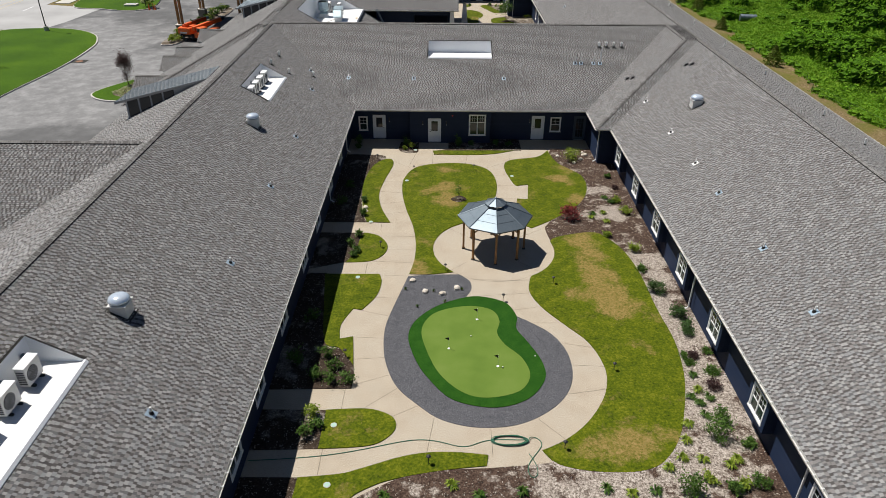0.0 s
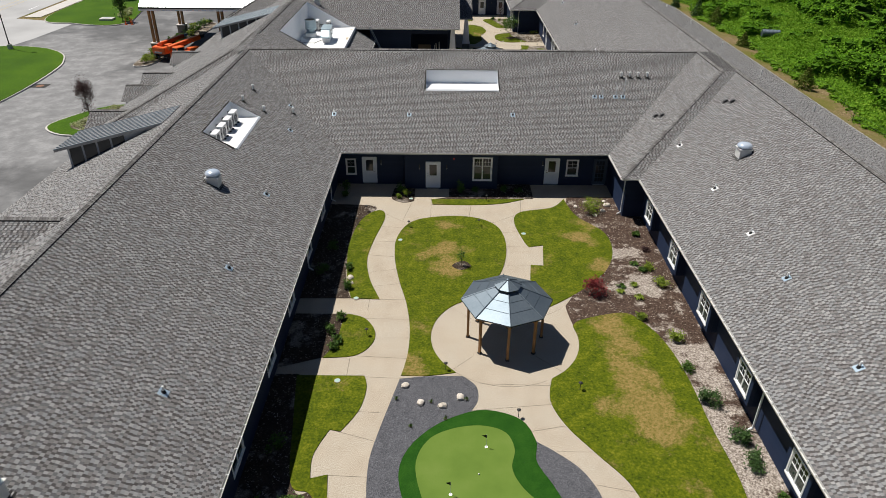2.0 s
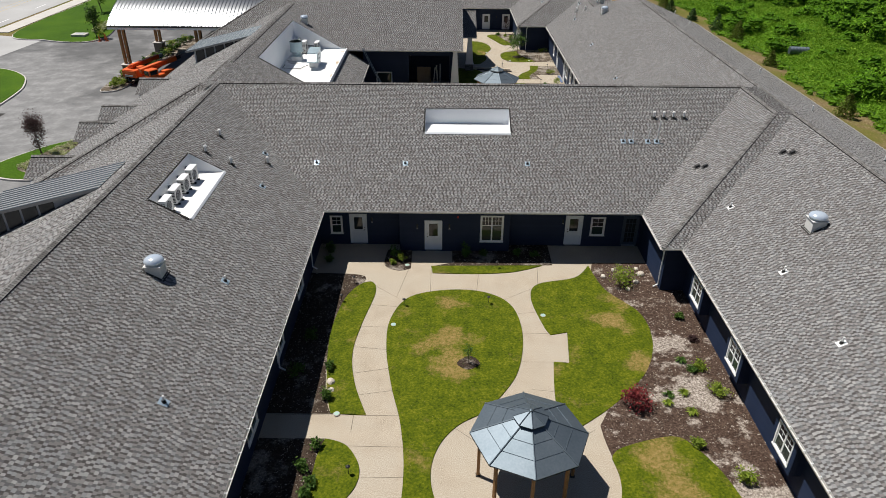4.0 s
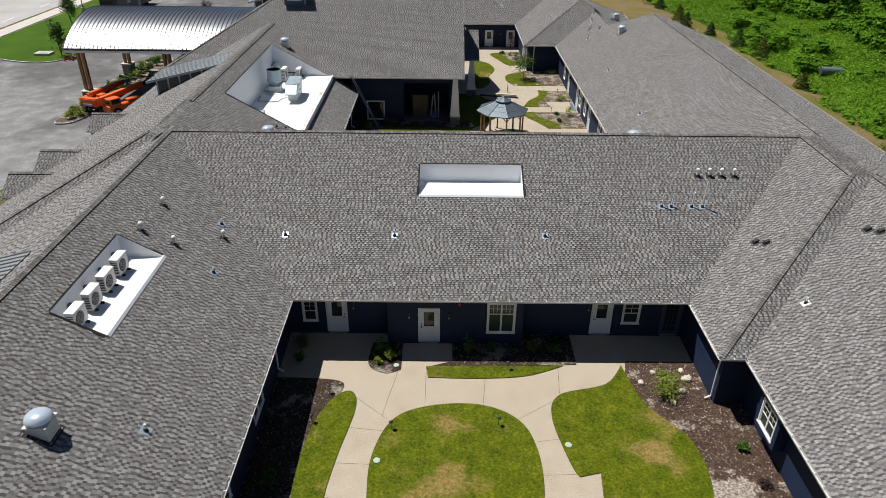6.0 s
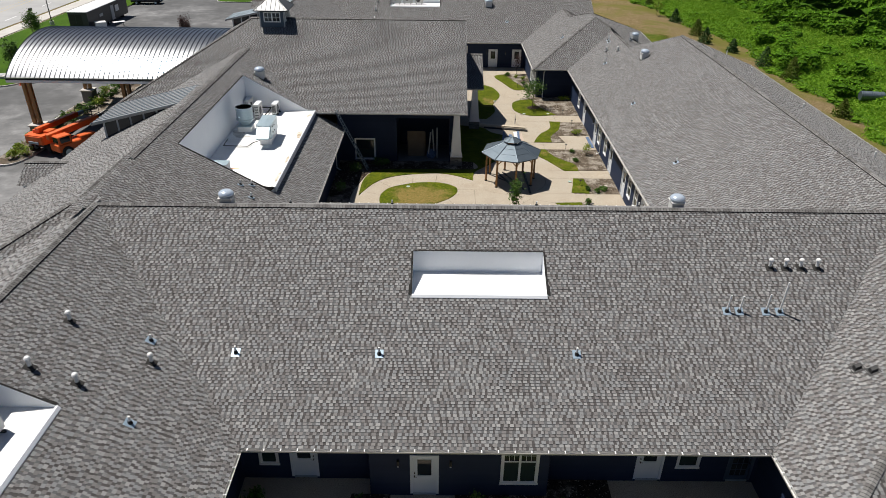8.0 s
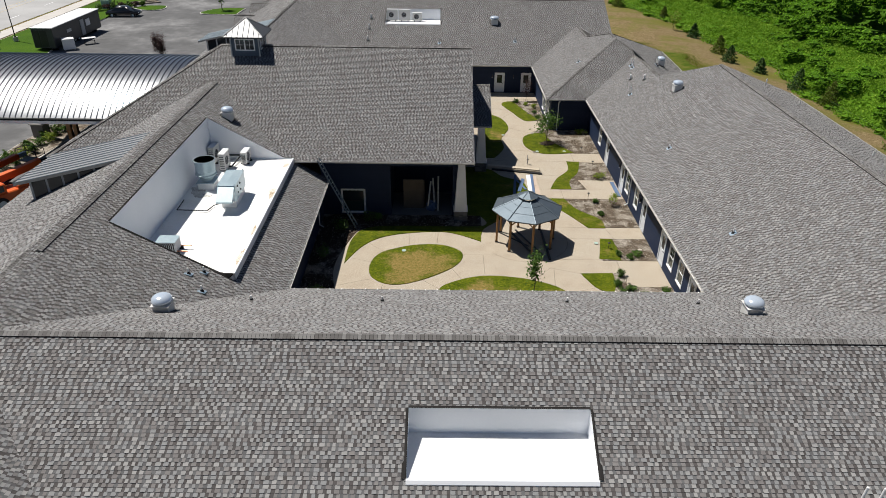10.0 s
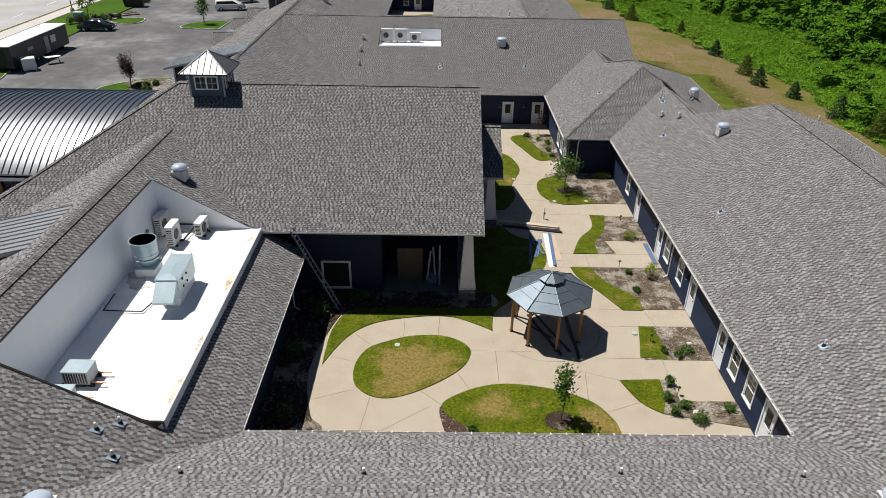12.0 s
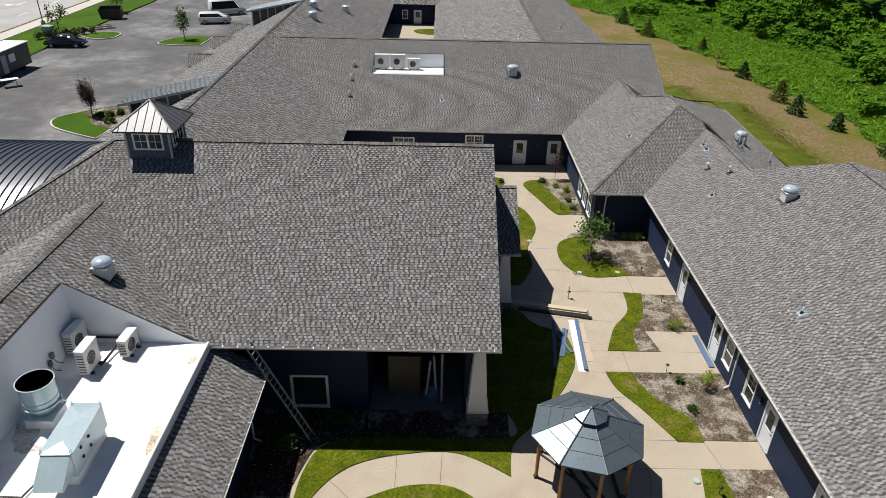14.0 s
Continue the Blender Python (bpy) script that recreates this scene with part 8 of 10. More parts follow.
def conifer(x, y, h, r, z, label="bushy young conifer on the dry grass"):
    rng = np.random.default_rng(int(abs(x) * 31 + abs(y)))
    ob = thing("conifer", label, "conifer", pose(x, y, z), group="young conifers")
    bm = bmesh.new()
    rod(bm, (0, 0, -0.1), (0, 0, h * 0.95), 0.05, 0.01, 6)
    part("trunk", bm, BARK, ob)
    n = 1100
    t = rng.uniform(0, 1, n) ** 1.5
    a = rng.uniform(0, 6.28, n)
    rad = r * (1 - t) ** 0.8 * (0.75 + 0.25 * np.cos(a * 5 + t * 30)) * rng.uniform(0.5, 1.0, n) + 0.05
    p = np.stack([rad * np.cos(a), rad * np.sin(a), 0.1 + t * (h - 0.1)], 1)
    p[:, :2] *= 1.25
    v, f = leaf_quads(p, 0.12, rng, 0.1)
    sheet_mesh("foliage", v, f, CONIFER if int(y) % 4 else LEAF_DARK, ob, kind="stuff")


G = "green leafy shrub in the mulch bed"
LIME = "yellow-green leafy perennial in the mulch bed"
# east bed of the first courtyard
shrub(11.6, 53.3, 1.15, 1.05, LEAF_LIME, "large yellow-green spirea shrub between pale rocks", n=650, leaf=0.07)
shrub(9.7, 42.2, 0.85, 1.0, LEAF_RED, "crimson lace-leaf maple shrub", n=750, leaf=0.07)
for x, y, r, h, m, lb in ((14.0, 49.7, 0.35, 0.35, LEAF, G), (14.2, 47.6, 0.35, 0.3, LEAF_PURPLE, "bronze-leaved low shrub in the bed"), (13.8, 45.4, 0.45, 0.35, LEAF_LIME, LIME), (13.35, 45.1, 0.4, 0.25, LEAF, G),
                           (14.1, 43.4, 0.6, 0.55, LEAF_LIME, LIME), (12.0, 40.0, 0.4, 0.35, LEAF_LIME, LIME), (13.4, 38.0, 0.55, 0.5, LEAF_LIME, LIME), (13.3, 35.6, 0.45, 0.45, LEAF, G),
                           (13.5, 33.1, 0.62, 0.75, LEAF_DARK, "rounded dark green boxwood shrub"), (14.1, 30.8, 0.6, 0.7, LEAF_DARK, "rounded dark green boxwood shrub"), (14.2, 29.3, 0.65, 0.7, LEAF_DARK, "rounded dark green boxwood shrub"),
                           (14.7, 27.5, 0.35, 0.2, LEAF, G), (13.9, 27.1, 0.35, 0.3, LEAF_PURPLE, "bronze-leaved low shrub in the bed"), (13.4, 27.2, 0.35, 0.18, LEAF, G), (13.5, 26.6, 0.38, 0.18, LEAF, G), (14.5, 25.9, 0.5, 0.22, LEAF, G),
                           (14.2, 24.8, 0.45, 0.4, LEAF_PURPLE, "bronze-leaved low shrub in the bed"), (13.2, 21.4, 0.75, 0.9, LEAF, "open twiggy green shrub"), (13.7, 22.5, 0.6, 0.7, LEAF, "open twiggy green shrub"), (14.4, 21.0, 0.45, 0.3, LEAF, G),
                           (10.9, 18.3, 0.85, 1.0, LEAF, "open twiggy green shrub"), (12.9, 18.4, 0.5, 0.5, LEAF, G), (13.3, 18.6, 0.4, 0.4, LEAF_LIME, LIME), (14.1, 18.8, 0.5, 0.45, LEAF, G), (12.1, 19.0, 0.4, 0.35, LEAF_LIME, LIME)):
    shrub(x, y, r, h, m, lb, n=int(300 + 700 * r * r) if m is not LEAF_DARK else 900, leaf=0.055)
for x, y, m in ((11.6, 43.2, LEAF), (11.4, 42.6, LEAF_LIME), (12.4, 43.3, LEAF_LIME), (12.4, 42.0, LEAF_LIME), (13.0, 45.8, LEAF), (13.4, 25.6, LEAF), (13.3, 24.5, LEAF_LIME), (13.7, 24.0, LEAF), (12.8, 24.0, LEAF), (13.1, 23.6, LEAF), (12.1, 22.2, LEAF_LIME),
                (11.7, 21.2, LEAF_LIME), (11.2, 20.2, LEAF_LIME), (12.1, 20.1, LEAF_LIME), (10.5, 19.6, LEAF_LIME), (13.2, 19.8, LEAF_LIME), (13.6, 20.1, LEAF_LIME), (13.1, 22.8, LEAF), (1.2, 18.6, LEAF_LIME), (2.3, 18.1, LEAF), (-1.6, 18.0, LEAF), (-2.3, 17.6, LEAF), (4.1, 18.3, LEAF), (7.6, 18.5, LEAF), (8.6, 18.2, LEAF_LIME), (9.6, 18.4, LEAF)):
    tuft(x, y, 0.34, 0.2, m, "clump of arching green leaves in the mulch" if m is LEAF else "clump of yellow-green leaves in the mulch")
# beds along the west wall
for x, y, r, h, m in ((-5.1, 42.8, 0.4, 0.6, LEAF), (-5.2, 45.0, 0.35, 0.45, LEAF), (-5.0, 39.7, 0.35, 0.5, LEAF), (-5.4, 38.4, 0.4, 0.55, LEAF), (-5.1, 37.1, 0.35, 0.4, LEAF), (-4.9, 37.6, 0.35, 0.4, LEAF), (-5.3, 26.8, 0.5, 0.7, LEAF),
                      (-4.8, 25.9, 0.45, 0.6, LEAF), (-4.8, 25.0, 0.5, 0.6, LEAF), (-4.0, 25.0, 0.55, 0.55, LEAF), (-5.5, 25.2, 0.5, 0.6, LEAF), (-5.3, 22.6, 0.5, 0.6, LEAF_LIME), (-5.4, 21.4, 0.45, 0.6, LEAF), (-5.0, 21.9, 0.35, 0.5, LEAF),
                      (-6.6, 30.0, 0.6, 0.8, LEAF), (-6.7, 44.5, 0.6, 0.7, LEAF), (-6.6, 47.5, 0.5, 0.6, LEAF), (-6.8, 26.5, 0.6, 0.8, LEAF)):
    shrub(x, y, r, h, m, G if m is LEAF else LIME, n=330, leaf=0.06)
# beds along the facade
for x, y, r, h, m in ((-2.5, 56.3, 0.55, 0.95, LEAF), (-2.05, 55.75, 0.42, 0.55, LEAF_LIME), (2.0, 56.3, 0.45, 0.85, LEAF), (3.2, 56.5, 0.35, 0.5, LEAF), (5.4, 56.5, 0.35, 0.6, LEAF), (6.5, 56.4, 0.4, 0.5, LEAF), (-2.7, 55.4, 0.25, 0.35, LEAF_LIME), (-6.9, 56.7, 0.45, 0.8, LEAF), (-6.8, 55.6, 0.4, 0.5, LEAF)):
    shrub(x, y, r, h, m, "leafy shrub by the shaded facade", n=380, leaf=0.06)
tree(1.9, 45.5, 1.3, 0.32, LEAF, "thin sapling in a ring of mulch", leaf=0.05, n=130, trunk=0.015)
# second courtyard
for x, y, r, h, m in ((11.7, 84.6, 0.35, 0.5, LEAF), (11.3, 83.5, 0.33, 0.4, LEAF), (11.4, 82.5, 0.33, 0.45, LEAF), (12.0, 83.0, 0.4, 0.35, LEAF), (12.4, 82.0, 0.5, 0.5, LEAF), (14.1, 82.8, 0.35, 0.3, LEAF), (12.2, 87.3, 0.3, 0.35, LEAF), (12.9, 86.9, 0.3, 0.35, LEAF),
                      (13.4, 87.3, 0.4, 0.3, LEAF), (13.4, 94.9, 0.6, 1.0, LEAF_LIME), (12.2, 95.4, 0.3, 0.3, LEAF), (12.2, 93.3, 0.3, 0.35, LEAF), (13.4, 100.1, 0.55, 0.5, LEAF_LIME), (13.8, 110.9, 0.7, 0.5, LEAF_LIME), (8.4, 120.8, 0.35, 0.35, LEAF), (10.2, 119.0, 0.4, 0.4, LEAF_LIME), (10.0, 117.0, 0.35, 0.35, LEAF),
                      (9.4, 119.8, 0.35, 0.35, LEAF_LIME), (10.2, 115.6, 0.3, 0.3, LEAF), (-4.9, 91.9, 0.6, 0.9, LEAF), (-4.3, 92.1, 0.4, 0.6, LEAF), (-6.7, 90.4, 0.7, 0.9, LEAF), (-7.2, 82.0, 0.6, 0.8, LEAF), (-6.2, 79.6, 0.7, 0.7, LEAF_PURPLE), (-7.4, 86.5, 0.6, 0.8, LEAF), (-2.3, 80.5, 0.3, 0.3, LEAF_LIME), (1.6, 81.2, 0.25, 0.3, LEAF), (5.0, 120.6, 0.3, 0.3, LEAF)):
    shrub(x, y, r, h, m, LIME if m is LEAF_LIME else ("bare dark twiggy shrub" if m is LEAF_PURPLE else G), n=380, leaf=0.055)
bed([(5.2, 82.3), (5.9, 82.6), (6.4, 82.0), (5.8, 81.3), (5.1, 81.6)], MULCH_DARK, "mulch ring round the young tree", z=0.06)
bed([(9.7, 108.5), (10.5, 108.8), (10.9, 108.2), (10.2, 107.6), (9.5, 107.9)], MULCH_DARK, "mulch ring round the young tree", z=0.06)
tree(5.8, 82.0, 3.3, 0.62, LEAF, "slender young green tree in a mulch ring", leaf=0.085, n=650, trunk=0.03, lumps=20)
tree(10.1, 108.2, 2.9, 1.35, LEAF, "young green tree with an open crown in a mulch ring", leaf=0.10, n=900, trunk=0.04, lumps=22, crown_h=0.34, crown_z=0.66)
tree(9.6, 121.4, 2.6, 0.5, LEAF_PURPLE, "small purple-leaved tree in the bed", leaf=0.07, n=320, trunk=0.025)
# car park side
tree(-33.6, 71.8, 3.9, 0.95, LEAF_PURPLE, "small purple-leaved tree on a kerb island", z=LOT + 0.15, leaf=0.06, n=3600, trunk=0.06)
tree(-35.1, 134.2, 3.9, 0.95, LEAF_PURPLE, "small purple-leaved tree on a kerb island", z=LOT + 0.15, leaf=0.065, n=4000, trunk=0.06)
tree(-52.8, 79.5, 4.6, 1.0, LEAF_PURPLE, "nearly bare young tree on the lawn", z=LOT + 0.15, leaf=0.07, n=110, trunk=0.05)
tree(-48.6, 115.6, 4.3, 0.95, LEAF, "young green tree on the street lawn", z=LOT + 0.15, leaf=0.16, n=700, trunk=0.07)
tree(-55.5, 133.0, 4.5, 1.15, LEAF, "young green tree on the street lawn", z=LOT + 0.15, leaf=0.11, n=1900, trunk=0.07)
tree(-57.0, 172.0, 4.5, 1.3, LEAF, "young green tree on the street lawn", z=LOT + 0.15, leaf=0.16, n=420, trunk=0.07)
tree(-56.0, 190.0, 4.5, 1.3, LEAF, "young green tree on the street lawn", z=LOT + 0.15, leaf=0.16, n=420, trunk=0.07)
tree(-37.6, 169.6, 5.0, 1.1, LEAF, "young green tree on a kerb island", z=LOT + 0.15, leaf=0.16, n=500, trunk=0.07)
for i in range(26):
    y = 91.6 + i * 0.9
    lime = i % 4 == 0 or i < 6
    shrub(-36.0 + 0.6 * math.sin(i * 2.1) + 0.03 * i, y, 0.65 + 0.15 * math.sin(i * 1.7), 0.8 + 0.25 * math.sin(i * 2.9), LEAF_LIME if lime else LEAF, "yellow-green shrub in the planted kerb island" if lime else "green shrub in the planted kerb island", n=420, leaf=0.08, z=LOT + 0.17)
for i in range(26):
    x, y = -51.4 + 2.4 * i / 25 + 0.6 * math.sin(i * 1.9), 123.6 - 6.4 * i / 25 + 0.7 * math.sin(i * 2.3)
    shrub(x, y, 0.5, 0.5, LEAF_PALE if i % 3 else LEAF_LIME, "pale yellow ornamental grass on the street lawn", n=260, leaf=0.08, z=LOT + 0.17)
for x, y in ((-1.5, 33.2), (0.2, 33.0), (0.9, 31.9), (1.9, 33.2), (-0.7, 31.4)):
    tuft(x, y, 0.14, 0.18, LEAF, "small green weed growing in the gravel", n=16)
for x, y in ((-32.6, 69.5), (-33.4, 69.0), (-32.0, 70.8), (-31.6, 73.5), (-32.4, 74.6), (-31.8, 68.5), (-33.6, 70.2), (-32.9, 70.9), (-33.3, 71.2), (-32.5, 72.2), (-33.2, 72.9), (-31.7, 72.0), (-32.7, 73.5), (-32.3, 68.3), (-33.9, 69.5)):
    shrub(x, y, 0.6, 0.3, LEAF_PALE, "pale variegated ground cover on the kerb island", n=420, leaf=0.06, z=LOT + 0.17)
for x, y in ((-34.3, 134.0), (-33.4, 134.4), (-32.6, 134.9), (-32.4, 132.3)):
    shrub(x, y, 0.6, 0.55, LEAF, "green shrub on the kerb island", n=260, leaf=0.12, z=LOT + 0.17)
for i in range(7):
    shrub(-58.0 + i * 0.9, 168.0 + 0.8 * i, 0.8, 1.0, LEAF_PURPLE if i % 2 else LEAF, "dark shrub on the street lawn", n=200, leaf=0.16, z=LOT + 0.17)

# ---- east side: dry verge, meadow and woods ----
for x, y, h, r in ((40.0, 174.3, 2.2, 0.9), (40.8, 160.0, 2.2, 1.0), (41.2, 149.6, 2.6, 1.2), (40.8, 144.2, 2.3, 1.1), (43.5, 140.0, 2.0, 0.9), (45.2, 132.5, 2.8, 1.3), (46.3, 126.5, 3.0, 1.3), (45.2, 111.2, 2.0, 1.0), (44.4, 89.6, 2.6, 1.3), (33.5, 182.0, 2.6, 1.2), (31.8, 192.0, 2.8, 1.2)):
    conifer(x, y, h, r, float(ground_height(np.array(x), np.array(y))))
tree(38.8, 164.5, 3.2, 1.1, LEAF_LIME, "thin young tree on the dry verge", z=-0.8, leaf=0.12, n=260, trunk=0.04)
duct = thing("culvert_pipe", "dark corrugated culvert pipe lying in the weeds", "pipe", pose(51.6, 117.0, -0.95, 0, 90, -8))
bm = bmesh.new()
lathe(bm, [(0.42, -1.3), (0.55, -1.3)] + [(0.55 + 0.025 * (i % 2), -1.3 + i * 0.1) for i in range(27)] + [(0.42, 1.3)], 20)
part("barrel", bm, STEEL_ROOF, duct)


def edge_x(y):
    """Where the weeds begin, east of the mown verge."""
    return 46.5 + np.where(y > 150, -(y - 150) * 0.33, 0) + 1.2 * np.sin(y * 0.23) + 0.8 * np.sin(y * 0.71)


def on_ground(x, y):
    return ground_height(np.asarray(x, float), np.asarray(y, float))


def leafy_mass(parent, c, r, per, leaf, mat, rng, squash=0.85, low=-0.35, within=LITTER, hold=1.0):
    """Leaves over many overlapping round clumps, each with a solid core whose darker colour stands in for the shade
    inside; c: centres, r: radii, per: leaves a square metre.
    """
    count = rng.poisson(np.maximum(r * r * math.pi * (1 - low) * per, 1))
    which = np.repeat(np.arange(len(r)), count)
    z = rng.uniform(low, 1.0, len(which))
    a = rng.uniform(0, 2 * math.pi, len(which))
    d = np.stack([np.sqrt(1 - z * z) * np.cos(a), np.sqrt(1 - z * z) * np.sin(a), z], 1)
    wob = 1 + 0.10 * np.sin(a * 3 + which) + 0.08 * np.sin(z * 7 + which * 2.1)
    p = c[which] + d * (r[which] * wob * rng.uniform(0.82, 1.12, len(which)))[:, None] * np.array([1, 1, squash])
    ground = on_ground(p[:, 0], p[:, 1])
    keep = (p[:, 2] > ground + 0.02) & ((d[:, 0] < 0.45) | (rng.uniform(0, 1, len(d)) < 0.45))
    v, f = leaf_quads(p[keep], leaf * np.clip(rng.lognormal(0, 0.2, int(keep.sum())), 0.6, 1.7)[:, None], rng, 0.3, (d[keep] + np.array([0, 0, 0.25])) * hold)
    sheet_mesh("leaves", v, f, mat, parent, kind="stuff")
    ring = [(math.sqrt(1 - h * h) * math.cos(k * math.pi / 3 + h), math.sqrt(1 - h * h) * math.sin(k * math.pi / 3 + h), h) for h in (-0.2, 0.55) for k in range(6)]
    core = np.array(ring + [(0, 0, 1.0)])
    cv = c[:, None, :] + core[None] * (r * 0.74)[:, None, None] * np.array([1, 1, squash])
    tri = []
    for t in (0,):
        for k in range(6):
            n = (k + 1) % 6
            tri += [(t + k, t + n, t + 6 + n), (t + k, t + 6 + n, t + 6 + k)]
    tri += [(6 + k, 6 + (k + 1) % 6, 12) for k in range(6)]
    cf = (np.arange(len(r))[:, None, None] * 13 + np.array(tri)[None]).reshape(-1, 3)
    sheet_mesh("undergrowth_and_core", cv.reshape(-1, 3), cf, within, parent, kind="stuff")


def tree_clumps(x, y, spread, height, rng):
    """Clumps of one broadleaf crown, uneven and open at the sides."""
    base = float(on_ground(x, y))
    n = int(9 + spread * 2)
    d = rng.normal(size=(n, 3))
    d[:, 2] = np.abs(d[:, 2]) * 0.9 - 0.25
    d /= np.linalg.norm(d, axis=1)[:, None]
    k = rng.uniform(0.35, 0.8, n)
    c = np.array([x, y, base + height - spread * 0.95]) + d * (k * spread)[:, None] * np.array([1, 1, max(0.8, (height * 0.45) / spread)])
    return c, spread * rng.uniform(0.28, 0.5, n)


def woodland():
    """Broadleaf trees with vines over them, rising behind the weeds."""
    rng = np.random.default_rng(4)
    ob = thing("woodland", "dense green woodland edge with dark gaps", "vegetation", kind="stuff")
    cs, rs = [], []
    taken = []
    for k in range(5200):
        y = rng.uniform(56, 265)
        near = (5.0 if y < 104 else 17.0) + 2.0 * math.sin(y * 0.19) + 2.5 * math.sin(y * 0.07)
        depth = rng.uniform(0, 1) ** 1.15 * (54 if y < 150 else 78)
        x = float(edge_x(np.array(y))) + near + depth
        spread = rng.uniform(1.8, 3.2) + min(depth, 20) * 0.09
        if any((x - a) ** 2 + (y - b) ** 2 < (0.58 * (spread + s)) ** 2 for a, b, s in taken):
            continue
        taken.append((x, y, spread))
        height = min(3.6 + depth * rng.uniform(0.35, 0.75), 13.5) * rng.uniform(0.8, 1.15) + 0.3 * spread
        c, r = tree_clumps(x, y, spread, height, rng)
        cs.append(c)
        rs.append(r)
        # leafy skirt down to the ground at the edge
        if depth < 9:
            m = int(rng.integers(2, 5))
            a = rng.uniform(0, 6.28, m)
            sx, sy = x + np.cos(a) * spread * 0.8, y + np.sin(a) * spread * 0.8
            sr = rng.uniform(0.7, 1.4, m)
            cs.append(np.stack([sx, sy, on_ground(sx, sy) + rng.uniform(0.3, 1.8, m)], 1))
            rs.append(sr)
    c, r = np.concatenate(cs), np.concatenate(rs)
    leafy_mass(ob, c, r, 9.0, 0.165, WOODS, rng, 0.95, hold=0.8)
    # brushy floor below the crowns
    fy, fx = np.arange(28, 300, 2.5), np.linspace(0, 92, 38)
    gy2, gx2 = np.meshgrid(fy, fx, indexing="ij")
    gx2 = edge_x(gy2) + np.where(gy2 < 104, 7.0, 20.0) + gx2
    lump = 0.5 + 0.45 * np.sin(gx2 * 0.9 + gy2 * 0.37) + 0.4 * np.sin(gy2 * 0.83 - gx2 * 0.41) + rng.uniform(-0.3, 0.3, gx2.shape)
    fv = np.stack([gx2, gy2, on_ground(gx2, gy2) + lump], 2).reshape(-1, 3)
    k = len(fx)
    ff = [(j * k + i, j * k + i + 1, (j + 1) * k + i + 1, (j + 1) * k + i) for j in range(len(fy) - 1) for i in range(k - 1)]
    sheet_mesh("undergrowth_and_core", fv, np.array(ff), LITTER, ob, kind="stuff", smooth=True)


def weed_meadow():
    """Knee- to head-high weeds, brambles and vines in hummocks, with a few rounded bushes."""
    rng = np.random.default_rng(3)
    ob = thing("weed_meadow", "tall bright green weeds and brambles beside the verge", "vegetation", kind="stuff")
    k = rng.normal(size=(16, 2))
    k *= (2 * math.pi / np.geomspace(0.9, 11.0, 16) / np.hypot(k[:, 0], k[:, 1]))[:, None]
    ph, amp = rng.uniform(0, 6.28, 16), np.geomspace(0.07, 0.3, 16)

    def crop_height(x, y):
        """Height of the weeds' tops over the ground: uneven hummocks, lower at the verge."""
        wx, wy = x + 0.8 * np.sin(y * 0.5), y + 0.8 * np.sin(x * 0.6)
        h = sum(a * np.abs(np.sin(kx * wx + ky * wy + p)) for (kx, ky), p, a in zip(k * 0.5, ph, amp))
        rise = np.clip((x - edge_x(y) + 0.5) / 7.0, 0.02, 1.0)
        return h * rise ** 0.8 + 0.7 * rise

    n = 250000
    y = rng.uniform(54, 238, n)
    x = edge_x(y) - 0.2 + rng.uniform(0, 1, n) * 22.5 - np.abs(rng.normal(size=n)) * 0.4
    top = crop_height(x, y)
    z = on_ground(x, y) + top - rng.uniform(0, 1, n) ** 1.6 * 0.45 * np.minimum(top, 1)
    lean = rng.normal(size=(n, 3)) * 0.2 + np.array([-0.25, -0.35, 0.55])
    v, f = leaf_quads(np.stack([x, y, z], 1), 0.105 * np.clip(rng.lognormal(0, 0.35, n), 0.5, 2.2)[:, None], rng, 0.3, lean)
    sheet_mesh("leaves", v, f, WEEDS, ob, kind="stuff")
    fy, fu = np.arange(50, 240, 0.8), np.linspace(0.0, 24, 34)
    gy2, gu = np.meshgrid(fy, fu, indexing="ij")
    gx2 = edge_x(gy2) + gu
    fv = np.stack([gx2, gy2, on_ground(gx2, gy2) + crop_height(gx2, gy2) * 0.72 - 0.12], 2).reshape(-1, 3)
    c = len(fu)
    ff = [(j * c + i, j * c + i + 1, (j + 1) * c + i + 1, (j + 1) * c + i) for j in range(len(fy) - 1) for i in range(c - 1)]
    sheet_mesh("undergrowth_and_core", fv, np.array(ff), WEED_BED, ob, kind="stuff", smooth=True)
    m = 420
    y = rng.uniform(56, 205, m)
    x = edge_x(y) + rng.normal(size=m) * 0.9 + 0.7
    r = rng.uniform(0.25, 0.75, m)
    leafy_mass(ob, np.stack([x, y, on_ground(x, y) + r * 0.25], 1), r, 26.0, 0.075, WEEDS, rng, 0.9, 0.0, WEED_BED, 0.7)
    m = 210
    y = rng.uniform(60, 225, m)
    x = edge_x(y) + 2.5 + rng.uniform(0, 1, m) * 17
    cs, rs = [], []
    for a, b in zip(x, y):
        s = rng.uniform(1.1, 2.5)
        c, r = tree_clumps(a, b, s, s * rng.uniform(1.3, 1.8), rng)
        cs.append(c)
        rs.append(r)
    bushes = thing("bramble_bushes", "rounded darker green bushes among the weeds", "vegetation", kind="stuff")
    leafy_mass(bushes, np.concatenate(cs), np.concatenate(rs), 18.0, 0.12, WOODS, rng)


